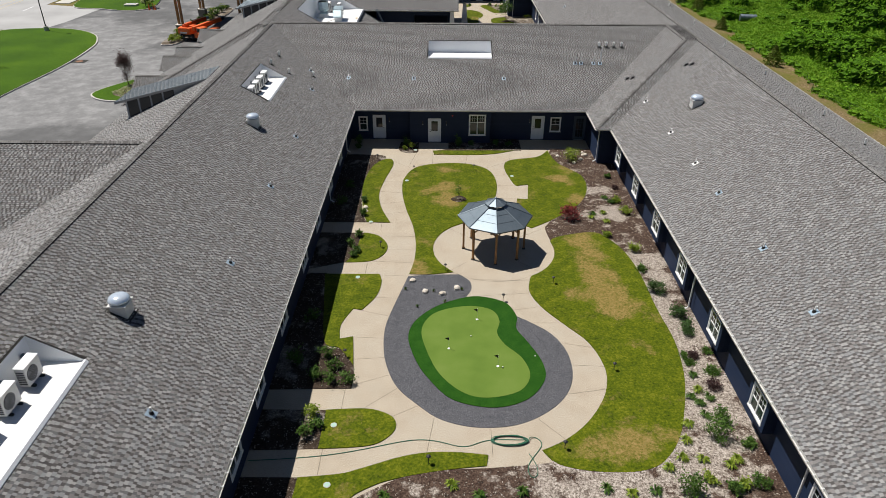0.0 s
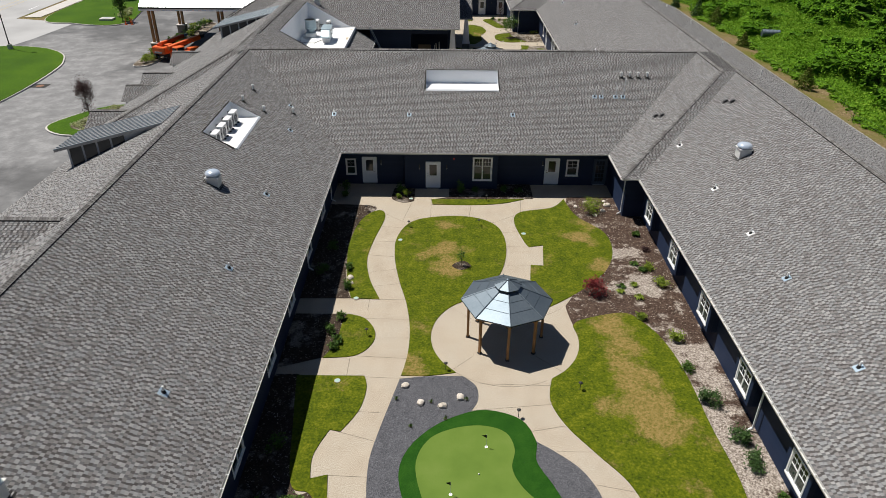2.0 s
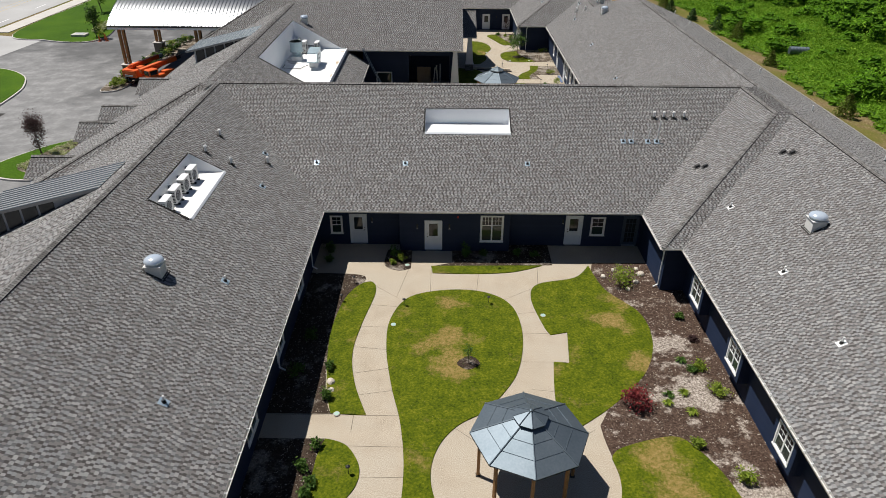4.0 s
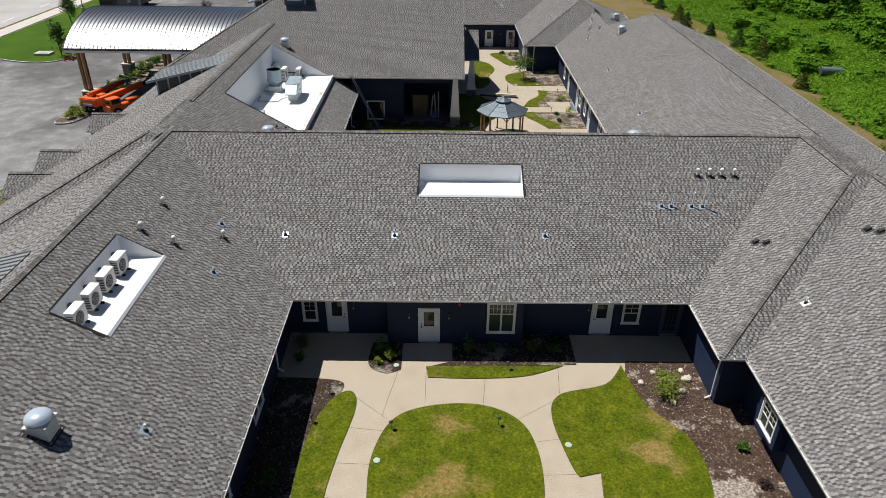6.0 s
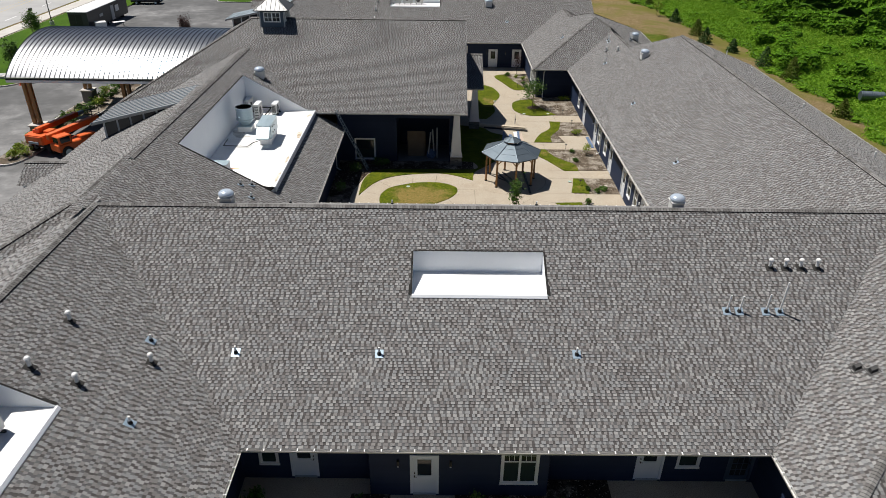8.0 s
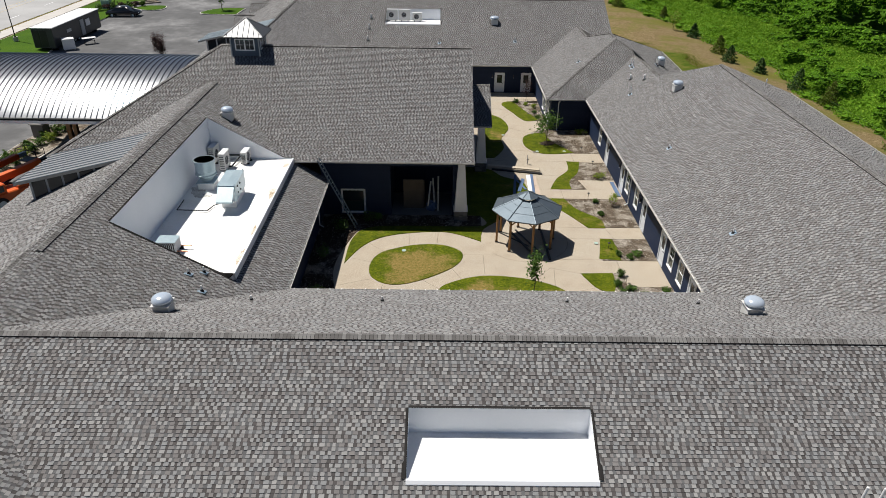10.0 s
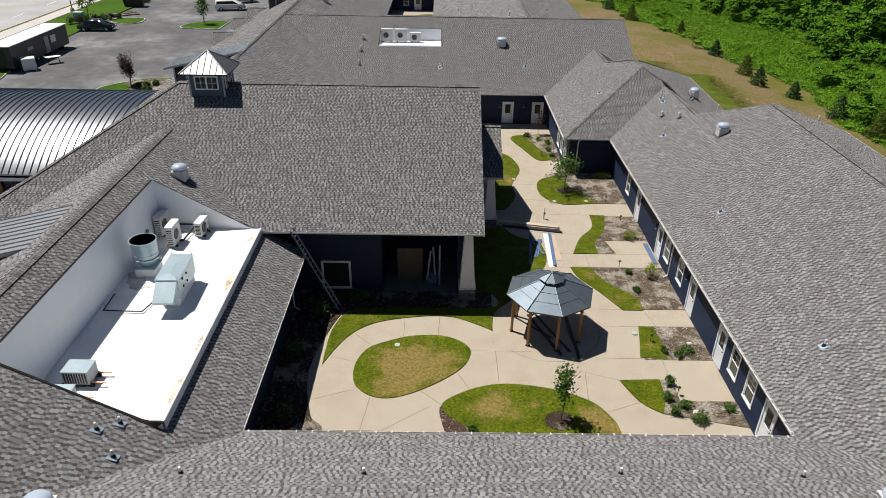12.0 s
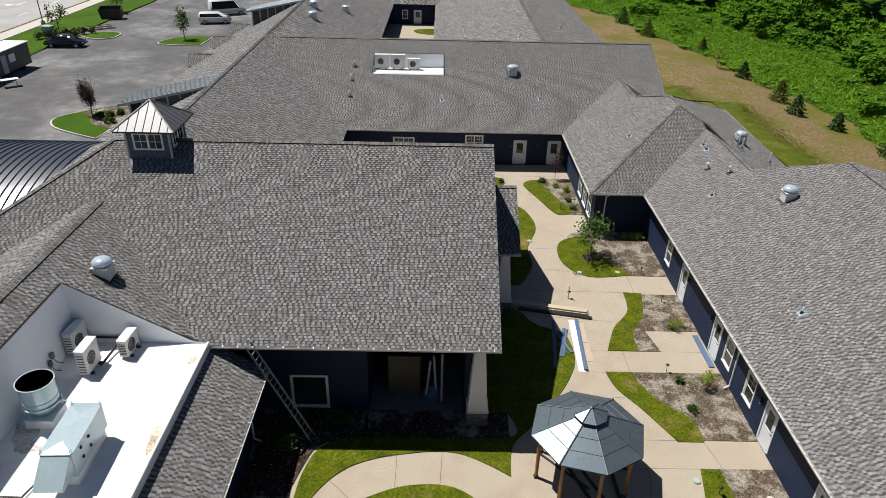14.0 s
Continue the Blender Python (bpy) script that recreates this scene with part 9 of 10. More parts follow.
weed_meadow()
woodland()
fence = thing("wire_fence", "low green wire fence along the weeds", "fence")
bm = bmesh.new()
rod(bm, (0, 0, -0.2), (0, 0, 0.9), 0.03, n=5)
first = None
pts = []
for i in range(26):
    y = 60 + i * 6.0
    x = float(edge_x(np.array(y))) - 0.6
    pts.append(Vector((x, y, float(ground_height(np.array(x), np.array(y))))))
first = part("post", bm, LEAF_DARK, fence)
first.location = pts[0]
for p in pts[1:]:
    share("post", first.data, fence, Matrix.Translation(p))
for p, q in zip(pts, pts[1:]):
    bm = bmesh.new()
    for h in (0.3, 0.8):
        rod(bm, p + Vector((0, 0, h)), q + Vector((0, 0, h)), 0.015, n=4)
    part("wire", bm, LEAF_DARK, fence)


# ---- grass blades, bark chips and gravel stones, too many to count ----
def scatter_in(outline, density, rng):
    o = np.array(outline)
    lo, hi = o.min(0), o.max(0)
    n = int((hi - lo).prod() * density)
    p = rng.uniform(lo, hi, (n, 2))
    return p[inside(outline, p)]


def dryness(p):
    d = np.zeros(len(p))
    for cx, cy, rx, ry in DRY_SPOTS:
        d = np.maximum(d, 1.15 - np.hypot((p[:, 0] - cx) / rx, (p[:, 1] - cy) / ry))
    return d


rng = np.random.default_rng(11)
green, dry = [], []
for o in LAWNS:
    if not o or min(p[0] for p in o) < -20:
        continue
    p = scatter_in(o, 120, rng)
    s = dryness(p) + rng.normal(size=len(p)) * 0.22
    green.append(p[s < 0.45])
    dry.append(p[s >= 0.45])


def blades(name, p, mat, label, h=0.022, z=0.045, broad=1.0):
    n = len(p)
    a = rng.uniform(0, 6.28, n)
    w = rng.uniform(0.012, 0.03, n) * broad
    lean = rng.normal(size=(n, 2)) * 0.03 * broad
    d = np.stack([np.cos(a) * w, np.sin(a) * w], 1)
    base = np.concatenate([p, np.broadcast_to(np.asarray(z) - 0.004, (n,))[:, None]], 1)
    v = np.stack([np.concatenate([p - d, base[:, 2:]], 1), np.concatenate([p + d, base[:, 2:]], 1), np.concatenate([p + lean, base[:, 2:] + (h * rng.uniform(0.6, 1.4, n))[:, None]], 1)], 1)
    ob = sheet_mesh(name, v.reshape(-1, 3), np.arange(n * 3).reshape(-1, 3), mat, None, label, kind="stuff")
    return tagged(ob, label, "grass")


blades("grass_blades", np.concatenate(green), BLADE, "short mown green grass blades on the lawns")
n = 16000
vy = rng.uniform(60, 152, n)
vp = np.stack([np.where(vy < 145.5, 33.4, 28.8) + rng.normal(size=n) * 0.9 + np.abs(rng.normal(size=n)) * 0.8, vy], 1)
blades("verge_grass_tufts", vp, VERGE_BLADE, "thin green grass fading into the dry verge", 0.05, ground_height(vp[:, 0], vp[:, 1]) + 0.02, 3.5)
blades("dry_grass_blades", np.concatenate(dry), BLADE_DRY, "straw-coloured dry grass in worn patches")


def chips(name, outlines, density, mat, label, size, z, flat):
    """Loose angular pieces lying on a bed."""
    p = np.concatenate([scatter_in(o, density, rng) for o in outlines])
    for o in LAWNS:
        if o:
            p = p[~inside(o, p)]
    n = len(p)
    a, t = rng.uniform(0, 6.28, n), rng.normal(size=(n, 2)) * flat
    l, w = size * rng.uniform(0.5, 1.5, n), size * rng.uniform(0.2, 0.6, n)
    u = np.stack([np.cos(a), np.sin(a), t[:, 0]], 1) * l[:, None]
    q = np.stack([-np.sin(a), np.cos(a), t[:, 1]], 1) * w[:, None]
    c = np.concatenate([p, np.full((n, 1), z)], 1) + np.array([0, 0, 1]) * (size * 0.25)
    top = np.array([0, 0, size * 0.5])
    v = np.stack([c - u, c - q, c + u, c + q, c + top], 1)
    b = np.arange(n)[:, None] * 5
    f = np.concatenate([b + [0, 1, 4], b + [1, 2, 4], b + [2, 3, 4], b + [3, 0, 4]], 1).reshape(-1, 3)
    ob = sheet_mesh(name, v.reshape(-1, 3), f, mat, None, label, kind="stuff")
    return tagged(ob, label, "ground cover")


pale = [o for o, m in BEDS if m is not MULCH_DARK]
dark = [o for o, m in BEDS if m is MULCH_DARK]
chips("bark_chips", pale, 26, CHIP, "scattered weathered pale bark chips on the beds", 0.05, 0.03, 0.3)
chips("dark_bark_chips", dark, 40, CHIP, "scattered bark chips on the shaded beds", 0.045, 0.03, 0.3)
p_out = [GRAVEL_OUTLINE]
chips("gravel_stones", p_out, 260, STONE_BIT, "loose dark slate gravel stones", 0.028, 0.018, 0.3)


# ---- small things in the courtyards ----
def rock(x, y, r, h, z=0.02, label="pale landscape rock on the bed"):
    rng = np.random.default_rng(int(abs(x) * 77 + abs(y) * 19))
    bm = bmesh.new()
    bmesh.ops.create_icosphere(bm, subdivisions=2, radius=1.0)
    for v in bm.verts:
        k = 1 + 0.22 * noise.noise(v.co * 1.7 + Vector((x, y, 0)))
        v.co = Vector((round(v.co.x * k * 2.6) / 2.6 * 0.5 + v.co.x * k * 0.5, v.co.y * k, max(-0.3, v.co.z * k)))
        v.co = Vector((v.co.x * r, v.co.y * r * 0.8, v.co.z * h))
    ob = part("rock", bm, ROCK)
    ob.matrix_basis = pose(x, y, z + h * 0.25, 0, 0, rng.uniform(0, 360))
    tagged(ob, label, "rock", group="landscape rocks")


for x, y, r, h in ((-1.1, 34.15, 0.28, 0.2), (-0.3, 32.95, 0.26, 0.22), (0.75, 32.75, 0.28, 0.22), (1.6, 33.35, 0.3, 0.22), (10.6, 54.0, 0.22, 0.2), (11.4, 54.8, 0.2, 0.15), (12.9, 55.0, 0.22, 0.12), (13.0, 54.3, 0.35, 0.25), (12.5, 53.4, 0.25, 0.2), (11.8, 52.6, 0.22, 0.18),
                     (-5.0, 44.0, 0.3, 0.2), (-4.9, 43.4, 0.22, 0.15), (13.8, 88.0, 0.2, 0.12), (12.4, 82.6, 0.22, 0.14), (3.6, 17.6, 0.25, 0.15), (9.2, 17.9, 0.2, 0.15)):
    rock(x, y, r * 0.8, h * 0.8)


def path_light(x, y, z=0.045):
    ob = thing("path_light", "small black mushroom path light on a stake", "path light", pose(x, y, z), group="path lights")
    bm = bmesh.new()
    rod(bm, (0, 0, -0.03), (0, 0, 0.42), 0.016, n=6)
    part("stake", bm, BLACK, ob)
    bm = bmesh.new()
    lathe(bm, [(0.02, 0.38), (0.1, 0.41), (0.105, 0.43), (0.06, 0.47), (0.015, 0.49)], 12)
    part("shade", bm, BLACK, ob)


for x, y in ((7.5, 34.0), (9.5, 26.0), (6.2, 20.7), (0.2, 19.8), (-4.3, 26.9), (-1.7, 50.7), (3.25, 51.0), (4.3, 32.1), (-5.4, 51.1), (-4.9, 53.1), (0.9, 35.4), (-3.4, 38.2), (4.0, 55.0), (7.8, 103.1), (11.7, 88.2), (11.8, 96.2), (10.4, 116.5), (13.4, 102.8), (13.0, 106.1), (9.2, 115.6), (11.9, 83.9)):
    path_light(x, y)


def valve_lid(x, y, z=0.045):
    ob = thing("valve_lid", "round pale green irrigation valve lid in the lawn", "valve lid", pose(x, y, z), group="valve lids")
    bm = bmesh.new()
    lathe(bm, [(0.15, -0.03), (0.15, 0.02), (0.13, 0.025)], 16)
    part("rim", bm, KERB, ob)
    bm = bmesh.new()
    lathe(bm, [(0.125, 0.015), (0.125, 0.03), (0.02, 0.034)], 16)
    part("cover", bm, PLASTIC_LID, ob)


for x, y in ((-4.5, 34.5), (-4.0, 18.6), (-4.2, 22.0), (6.3, 49.8), (-4.4, 41.75), (-2.2, 48.8), (-1.75, 55.2), (11.0, 88.9), (6.2, 110.3), (9.0, 106.1), (11.5, 106.2), (-2.2, 87.6)):
    valve_lid(x, y)


def hole_flag(x, y):
    ob = thing("putting_flag", "small dark flag on a thin pin in the putting cup", "flag", pose(x, y, 0.058), group="putting flags")
    bm = bmesh.new()
    rod(bm, (0, 0, 0), (0, 0, 0.75), 0.008, n=5)
    part("pin", bm, WHITE, ob)
    bm = bmesh.new()
    solid(bm, [(0.0, -0.004, 0.75), (0.0, -0.004, 0.55), (-0.2, 0.02, 0.66), (-0.2, 0.02, 0.68)], 0.01)
    part("pennant", bm, BLACK, ob)
    bm = bmesh.new()
    lathe(bm, [(0.075, 0), (0.075, 0.008), (0.06, 0.009)], 14)
    part("cup_ring", bm, WHITE, ob)


for x, y in ((2.7, 30.2), (1.1, 27.6), (3.6, 26.2)):
    hole_flag(x, y)
for x, y in ((2.3, 28.65), (3.85, 26.1), (5.6, 27.0)):
    bm = bmesh.new()
    bmesh.ops.create_icosphere(bm, subdivisions=2, radius=0.035)
    ob = part("golf_ball", bm, WHITE, smooth=True)
    ob.location = (x, y, 0.058 + 0.035)
    tagged(ob, "white golf ball on the putting turf", "golf ball", group="golf balls")


# garden hose with a tangled coil
def hose(points, r=0.018):
    cu = bpy.data.curves.new("hose", "CURVE")
    cu.dimensions = "3D"
    cu.bevel_depth, cu.bevel_resolution = r, 1
    sp = cu.splines.new("NURBS")
    sp.points.add(len(points) - 1)
    for p, q in zip(sp.points, points):
        p.co = (*q, 1)
    sp.use_endpoint_u = True
    sp.order_u = 4
    dg = new("hose_tmp", cu)
    me = bpy.data.meshes.new_from_object(dg)
    bpy.data.objects.remove(dg)
    me.materials.clear()
    me.materials.append(HOSE)
    return me


path = [(-7.6, 19.9, 0.02), (-5.4, 20.05, 0.02), (-3.7, 20.3, 0.02), (-1.8, 20.85, 0.02), (-0.4, 21.25, 0.02), (0.7, 21.1, 0.02), (1.5, 20.75, 0.02), (2.1, 20.8, 0.02), (2.8, 21.3, 0.02)]
rng = np.random.default_rng(21)
for i in range(46):
    a = i * 0.85
    path.append((3.8 + (0.75 + 0.25 * rng.uniform()) * math.cos(a), 21.15 + (0.28 + 0.12 * rng.uniform()) * math.sin(a), 0.02 + 0.0016 * i))
path += [(5.0, 21.4, 0.03), (5.35, 21.0, 0.02), (4.9, 20.4, 0.02), (4.4, 19.7, 0.02), (4.5, 19.0, 0.05), (4.9, 19.1, 0.05), (4.9, 19.8, 0.02), (4.6, 20.4, 0.02)]
me = hose(path)
h_ob = new("garden_hose", me)
tagged(h_ob, "dark green garden hose, tangled coil trailing over the concrete path", "hose")


# saw-cut joints in the concrete paths
def joint(name, segs):
    ob = thing(name, "dark saw-cut joints across the concrete path", "joint", kind="structure")
    bm = bmesh.new()
    for (x0, y0), (x1, y1) in segs:
        d = Vector((x1 - x0, y1 - y0, 0)).normalized()
        n = Vector((-d.y, d.x, 0)) * 0.011
        a, b = Vector((x0, y0, 0.004)), Vector((x1, y1, 0.004))
        bm.faces.new([bm.verts.new(p) for p in (a - n, b - n, b + n, a + n)])
    part("joint_line", bm, JOINT, ob)


def ring_segs(c, r, a0, a1, n=24):
    p = arc(c, r, a0, a1, n + 1)
    return list(zip(p, p[1:]))


joint("trim_joints_first", [((-4.5, 50.9), (-2.0, 50.6)), ((-4.6, 48.7), (-2.2, 48.6)), ((-4.6, 46.9), (-2.2, 46.6)), ((-4.4, 44.6), (-1.8, 45.2)), ((-4.0, 43.0), (-1.6, 43.5)), ((-7.7, 41.75), (-1.3, 41.7)), ((-4.0, 39.8), (-1.0, 39.75)), ((-3.6, 38.0), (-1.0, 38.05)), ((-3.9, 36.5), (-1.0, 36.3)), ((-3.6, 40.6), (-3.6, 41.7)),
      ((-4.1, 36.3), (-4.1, 34.9)), ((-4.3, 34.9), (-1.2, 34.75)), ((-3.4, 32.4), (-1.8, 32.3)), ((-4.3, 31.2), (-2.2, 30.5)), ((-4.3, 28.6), (-2.3, 28.5)), ((-4.2, 26.7), (-2.1, 26.9)), ((-4.0, 24.6), (-2.0, 25.5)), ((-4.0, 24.5), (-4.0, 23.0)), ((-3.0, 23.1), (-1.2, 24.8)), ((-1.6, 22.6), (-0.3, 23.4)), ((0.4, 22.6), (0.1, 20.4)), ((-4.5, 20.6), (-4.5, 19.0)),
      ((3.0, 20.3), (3.0, 21.9)), ((5.2, 22.6), (6.4, 21.2)), ((6.8, 24.2), (8.8, 24.6)), ((7.4, 26.4), (9.1, 26.3)), ((7.2, 28.2), (8.9, 27.8)), ((5.8, 30.0), (7.6, 30.0)), ((4.8, 31.2), (6.6, 31.6)), ((2.6, 34.4), (6.1, 34.3)), ((2.0, 32.5), (6.2, 33.0)),
      ((1.2, 35.4), (2.3, 36.5)), ((5.6, 36.6), (6.9, 35.3)), ((6.0, 39.8), (7.6, 40.9)), ((1.2, 40.9), (2.4, 39.8)), ((5.0, 43.6), (6.4, 43.4)), ((4.7, 45.7), (7.2, 45.7)), ((5.0, 48.1), (7.4, 48.2)), ((4.9, 50.0), (6.0, 50.2)), ((4.2, 51.4), (5.9, 52.6)), ((2.6, 52.4), (2.8, 54.3)), ((-0.2, 52.2), (-0.2, 55.2)), ((-2.0, 51.4), (-4.0, 53.2)), ((-2.2, 51.6), (-1.6, 55.0)), ((6.4, 53.2), (6.6, 55.2)),
      ((-7.7, 36.3), (-5.4, 36.3)), ((-7.7, 40.2), (-4.7, 40.2)), ((-1.5, 55.65), (1.1, 55.65)), ((-5.9, 55.6), (-3.1, 55.6)), ((-7.7, 24.4), (-3.9, 24.5))] + ring_segs(GAZ1, 4.0, -135, -62) + ring_segs(GAZ1, 4.0, 55, 110))
joint("trim_joints_second", [((-6.0, 83.3), (-4.2, 84.0)), ((-5.6, 86.6), (-4.2, 86.1)), ((-4.7, 88.7), (-3.5, 87.5)), ((-1.9, 90.2), (-1.9, 88.4)), ((0.1, 90.3), (0.0, 88.5)), ((1.7, 87.2), (5.0, 87.2)), ((3.1, 87.2), (3.1, 84.6)), ((0.9, 85.6), (1.6, 84.1)), ((-0.9, 84.0), (0.6, 82.6)), ((-3.3, 83.4), (-3.6, 81.0)), ((-2.6, 81.2), (-0.3, 82.9)), ((-6.1, 81.2), (-3.0, 81.2)),
      ((6.2, 84.1), (7.4, 85.6)), ((7.4, 85.6), (9.3, 84.9)), ((7.6, 85.4), (7.4, 83.4)), ((8.2, 82.6), (9.9, 83.3)), ((7.6, 86.7), (11.0, 86.7)), ((8.6, 89.6), (11.4, 89.6)), ((8.7, 91.3), (14.6, 91.3)), ((11.9, 85.0), (11.9, 86.6)), ((12.1, 91.2), (12.4, 89.6)), ((7.4, 94.0), (9.2, 94.2)), ((7.9, 96.1), (9.9, 96.1)), ((8.0, 97.9), (14.6, 97.9)), ((9.9, 96.1), (9.9, 97.9)), ((5.0, 103.9), (12.0, 103.8)), ((5.2, 101.2), (10.4, 100.6)), ((6.2, 106.6), (8.6, 106.2)), ((6.0, 109.2), (8.0, 109.4)), ((6.8, 112.6), (9.0, 111.0)), ((6.3, 115.2), (7.7, 117.2)), ((5.2, 118.6), (7.4, 118.2)), ((2.0, 122.0), (10.8, 122.0)), ((12.0, 103.8), (12.0, 105.8))] + ring_segs((6.1, 89.3), 2.95, -140, 40))


# lumber, boards and a stake left on the second courtyard's path
def stack(name, label, boards, mat):
    ob = thing(name, label, "building material")
    for (x0, y0), (x1, y1), w, z0, z1 in boards:
        bm = bmesh.new()
        d = Vector((x1 - x0, y1 - y0, 0))
        box(bm, -d.length / 2, -w / 2, z0, d.length / 2, w / 2, z1, bevel=0.01, m=Matrix.Translation(((x0 + x1) / 2, (y0 + y1) / 2, 0)) @ Matrix.Rotation(math.atan2(d.y, d.x), 4, "Z"))
        part("board", bm, mat, ob)


stack("lumber_stack", "long pale stack of wrapped trim boards across the path", [((4.2, 102.3), (8.7, 101.35), 0.42, 0.0, 0.08), ((4.3, 102.25), (8.65, 101.35), 0.4, 0.085, 0.16), ((4.3, 102.3), (8.6, 101.4), 0.36, 0.165, 0.26)], LUMBER)
stack("dark_boards", "dark boards lying beside the pale stack", [((4.6, 101.8), (8.8, 100.9), 0.2, 0.0, 0.12)], BLACK)
stack("blue_boards", "crossed blue siding boards on the lawn", [((6.02, 96.3), (6.5, 100.6), 0.2, 0.05, 0.08), ((6.36, 99.85), (7.08, 97.6), 0.17, 0.085, 0.115), ((6.42, 97.3), (7.0, 99.85), 0.15, 0.05, 0.08), ((6.58, 97.3), (7.14, 99.8), 0.13, 0.05, 0.075)], BLUE_BOARD)
stack("white_boards", "white wrapping sheet laid along the path", [((7.42, 96.1), (7.62, 100.75), 0.42, 0.0, 0.015)], WHITE)
stack("brown_board", "pinkish cardboard sheets beside the boards", [((7.98, 96.95), (8.0, 98.6), 0.4, 0.0, 0.014), ((7.96, 98.62), (8.02, 100.5), 0.38, 0.0, 0.014)], CARDBOARD)
stack("blue_gutter", "blue folded flashing laid on the white sheet", [((7.6, 96.2), (7.86, 100.75), 0.2, 0.02, 0.1), ((7.55, 96.3), (7.68, 96.3), 0.3, 0.02, 0.16)], BLUE_BOARD)
stack("gazebo_boards", "long dark and white boards under the gazebo", [((5.2, 90.6), (6.6, 86.9), 0.14, 0.0, 0.08), ((5.6, 90.8), (7.1, 87.2), 0.12, 0.0, 0.06), ((7.4, 90.6), (7.5, 86.6), 0.14, 0.0, 0.1), ((4.4, 90.4), (6.3, 88.4), 0.1, 0.0, 0.05)], BLACK)
stack("blue_step", "blue board lying along the wall foot", [((14.35, 99.4), (14.35, 96.6), 0.3, 0.0, 0.06)], BLUE_BOARD)
stake = thing("marker_stake", "white survey stake standing on the path edge", "stake", pose(7.75, 103.05, 0))
bm = bmesh.new()
box(bm, -0.03, -0.02, 0, 0.03, 0.02, 0.9)
part("shaft", bm, WHITE, stake)

# open bay of the hall with stored building material
bay = thing("wall_bay_inside", "dim unfinished store behind the open bay", "room", kind="structure")
for bx in ((-3.6, 97.0, 0, 1.3, 97.2, 4.0), (-3.6, 93.2, 0, -3.4, 97.0, 4.0), (1.1, 93.2, 0, 1.3, 97.0, 4.0), (-3.6, 93.2, 3.9, 1.3, 97.2, 4.0)):
    bm = bmesh.new()
    box(bm, *bx)
    part("wall_panel", bm, SIDING, bay)
slab("floor_bay", [(-3.4, 93.0), (1.1, 93.0), (1.1, 97.0), (-3.4, 97.0)], -0.03, 0.02, BAY_FLOOR, "grey concrete slab of the open bay", "floor")
bays = thing("brown_panel_stack", "tall stack of brown sheet panels leaning in the bay", "building material")
for i in range(4):
    bm = bmesh.new()
    box(bm, -2.55 + 0.04 * i, 94.15 + 0.07 * i, 0.02, -1.05 + 0.03 * i, 94.2 + 0.07 * i, 2.35 - 0.05 * i, bevel=0.008)
    part("panel", bm, BROWN_PANEL, bays)
roll = thing("blue_tarp", "crumpled blue tarp and white hose in the bay", "tarp")
bm = bmesh.new()
bmesh.ops.create_icosphere(bm, subdivisions=3, radius=0.5)
for v in bm.verts:
    v.co = v.co * (1 + 0.5 * noise.noise(v.co * 4)) * 1.0
    v.co = Vector((v.co.x * 0.8 - 0.4, v.co.y * 0.7 + 93.9, max(0.02, v.co.z * 0.9 + 0.35)))
part("tarp_sheet", bm, BLUE_BOARD, roll)
bm = bmesh.new()
for p, q in (((-0.7, 93.6, 0.5), (-0.5, 93.8, 2.4)), ((-0.2, 93.7, 0.3), (-0.35, 93.9, 2.6)), ((0.05, 93.6, 0.1), (0.05, 93.8, 2.8))):
    rod(bm, p, q, 0.06, n=8)
part("tube", bm, GREY_TRIM, roll)


# ---- downspouts and wall lights ----
def downspout(x, y, ox, oy, z1=3.2):
    """White downspout from the gutter back to the wall and down to the ground; (ox, oy) points from the gutter to the wall."""
    ob = thing("downspout", "white metal downspout from the gutter to the ground", "downspout", group="downspouts")
    d = Vector((ox, oy, 0))
    n = d.normalized()
    p = Vector((x, y, z1))
    q = p + d + Vector((0, 0, -0.45))
    r = Vector((q.x, q.y, 0.25))
    for nm, a, b in (("elbow", p, q), ("pipe", q, r), ("outlet", r, r - n * 0.28 + Vector((0, 0, -0.18)))):
        bm = bmesh.new()
        rod(bm, a, b, 0.05, n=6)
        part(nm, bm, WHITE, ob)


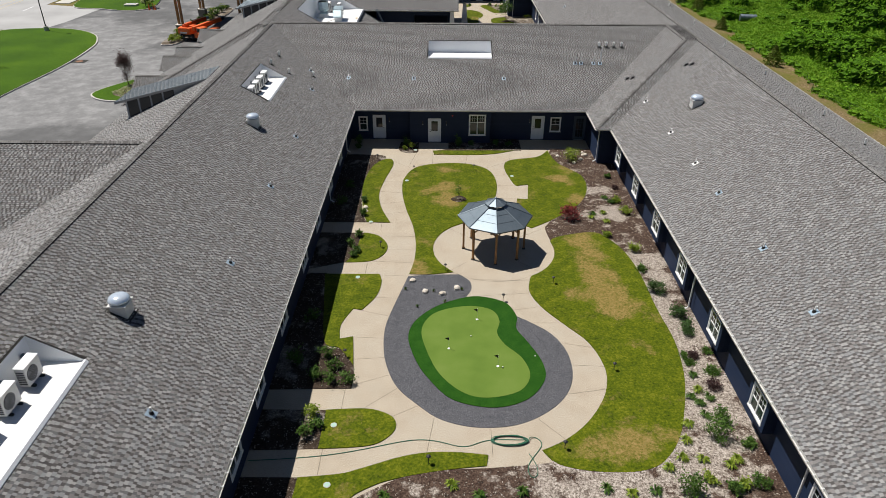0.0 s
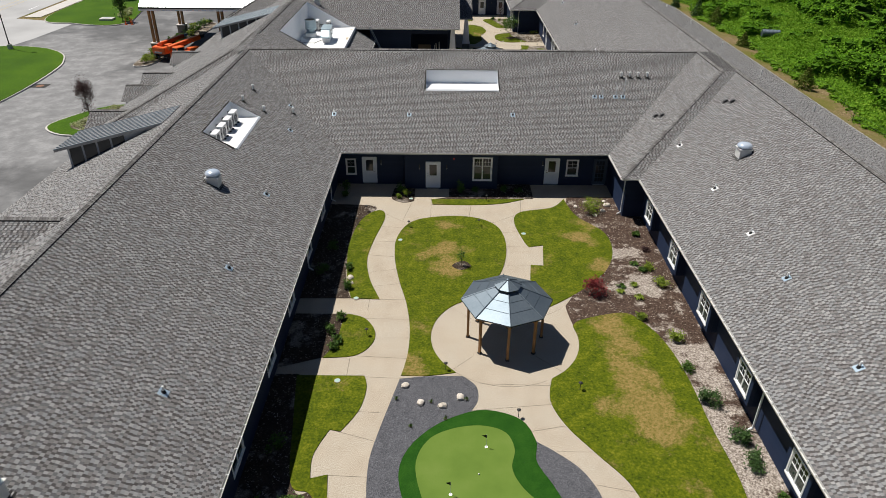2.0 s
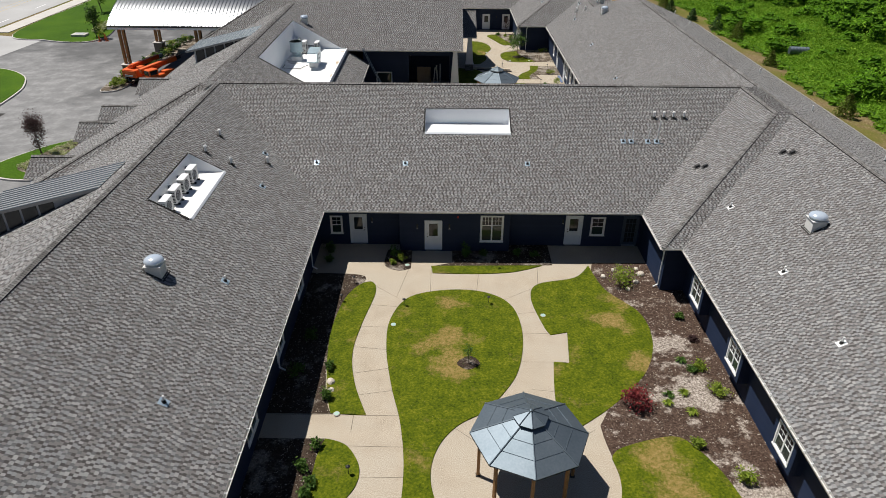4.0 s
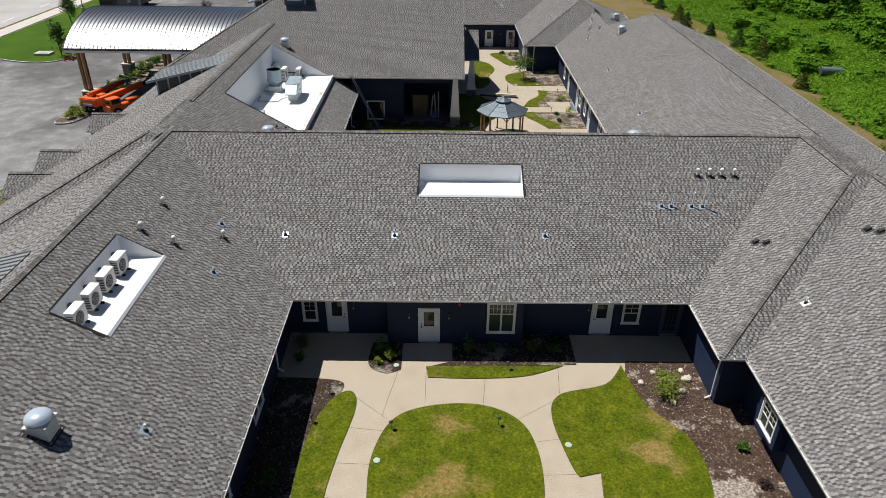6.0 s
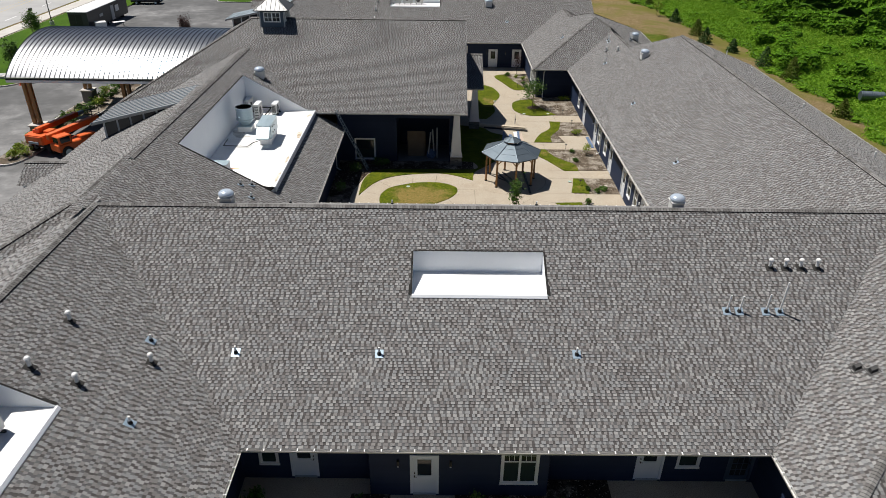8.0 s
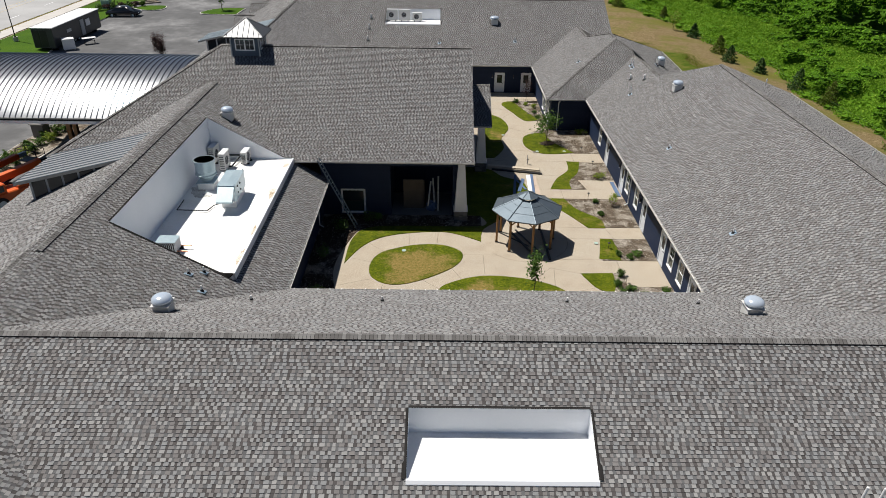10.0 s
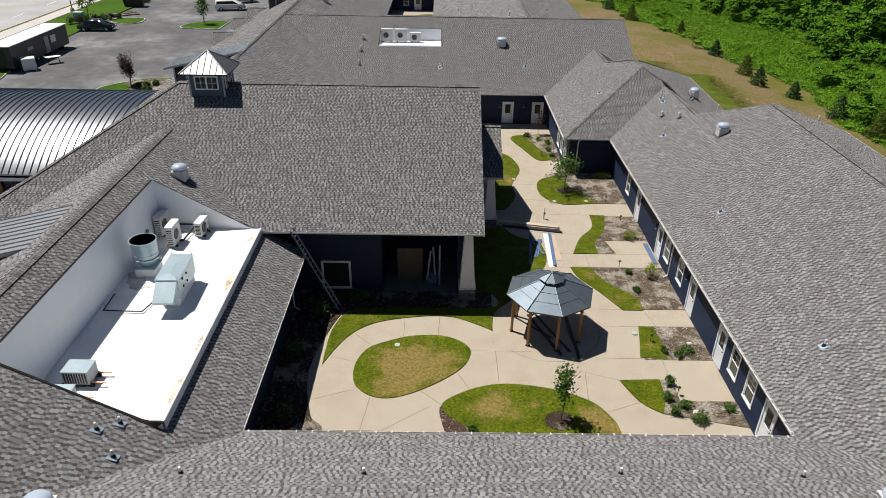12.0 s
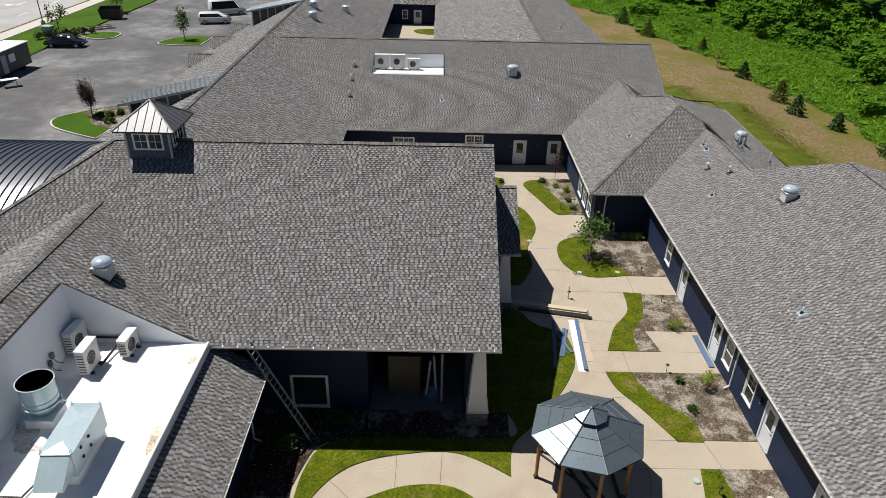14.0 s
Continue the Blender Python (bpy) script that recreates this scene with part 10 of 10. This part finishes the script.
downspout(14.32, 31.3, 0.58, 0)
downspout(14.32, 17.6, 0.58, 0)
downspout(13.12, 52.9, 0.58, 0)
downspout(-7.02, 44.8, -0.68, 0)
downspout(-7.02, 54.6, -0.68, 0)
downspout(14.02, 94.9, 0.58, 0)
downspout(14.02, 80.0, 0.58, 0)
downspout(11.6, 111.3, 0, 0.65)
downspout(-7.6, 90.8, -0.75, 0)
for x, y, tx, ty in ((-1.15, 57.15, 0, -1), (0.95, 57.15, 0, -1), (-4.2, 58.0, 0, -1), (8.5, 58.0, 0, -1), (E2_X, 102.4, -1, 0), (E2_X, 92.0, -1, 0), (E2_X, 98.5, -1, 0), (6.0, 124.6, 0, -1), (8.4, 124.6, 0, -1)):
    ob = thing("wall_light", "small black wall lantern beside a door", "wall light", pose(x + 0.08 * tx, y + 0.08 * ty, 1.75), group="wall lights")
    bm = bmesh.new()
    box(bm, -0.05, -0.05, 0, 0.05, 0.05, 0.28, bevel=0.012)
    part("housing", bm, BLACK, ob)
    bm = bmesh.new()
    box(bm, -0.035, -0.035, -0.05, 0.035, 0.035, 0.0)
    part("lens", bm, WHITE, ob)
alarm = thing("alarm_bell", "small red alarm horn on the facade", "alarm", pose(1.5, 57.1, 2.55))
bm = bmesh.new()
box(bm, -0.06, -0.04, -0.06, 0.06, 0.04, 0.06, bevel=0.01)
part("horn", bm, RED_PAINT, alarm)


# ---- single shingles along the ridge that the camera passes closest ----
def loose_shingles():
    """Four courses below the ridge cap, each tab a piece of its own, raised or low by turns."""
    u = Vector((1, 0, 0))
    v = Vector((0, 1, SN)).normalized()
    n = Vector((0, -SN, 1)).normalized()
    rngp = np.random.default_rng(77)

    def tab(w, lift, mat):
        bm = bmesh.new()
        p = [v * -0.004, u * w + v * -0.004, u * w + v * 0.13, v * 0.13]
        top = [bm.verts.new(q + n * (lift if i < 2 else 0.006)) for i, q in enumerate(p)]
        low = [bm.verts.new(q - n * 0.004) for q in p]
        bm.faces.new(top)
        for i in range(4):
            bm.faces.new((low[i], low[(i + 1) % 4], top[(i + 1) % 4], top[i])).material_index = 1
        bmesh.ops.recalc_face_normals(bm, faces=bm.faces)
        me = bpy.data.meshes.new("shingle")
        bm.to_mesh(me)
        bm.free()
        me.materials.append(mat)
        me.materials.append(SHINGLE_EDGE)
        return me

    high = [(w, tab(w, 0.026, SHINGLE_PIECE)) for w in (0.11, 0.125, 0.14, 0.16)]
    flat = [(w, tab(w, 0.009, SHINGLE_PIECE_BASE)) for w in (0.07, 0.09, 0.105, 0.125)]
    for k in range(PIECE_ROW, PIECE_ROW + 4):
        x = PIECE_SPAN[0]
        i = int(rngp.integers(0, 2))
        while x < PIECE_SPAN[1] - 0.02:
            w, me = (high, flat)[i % 2][rngp.integers(0, 4)]
            share("shingle", me, roof_n, Matrix.Translation(Vector((-7.1, 56.45, EAVE)) + u * x + v * (k * 0.13)))
            x += w
            i += 1


loose_shingles()
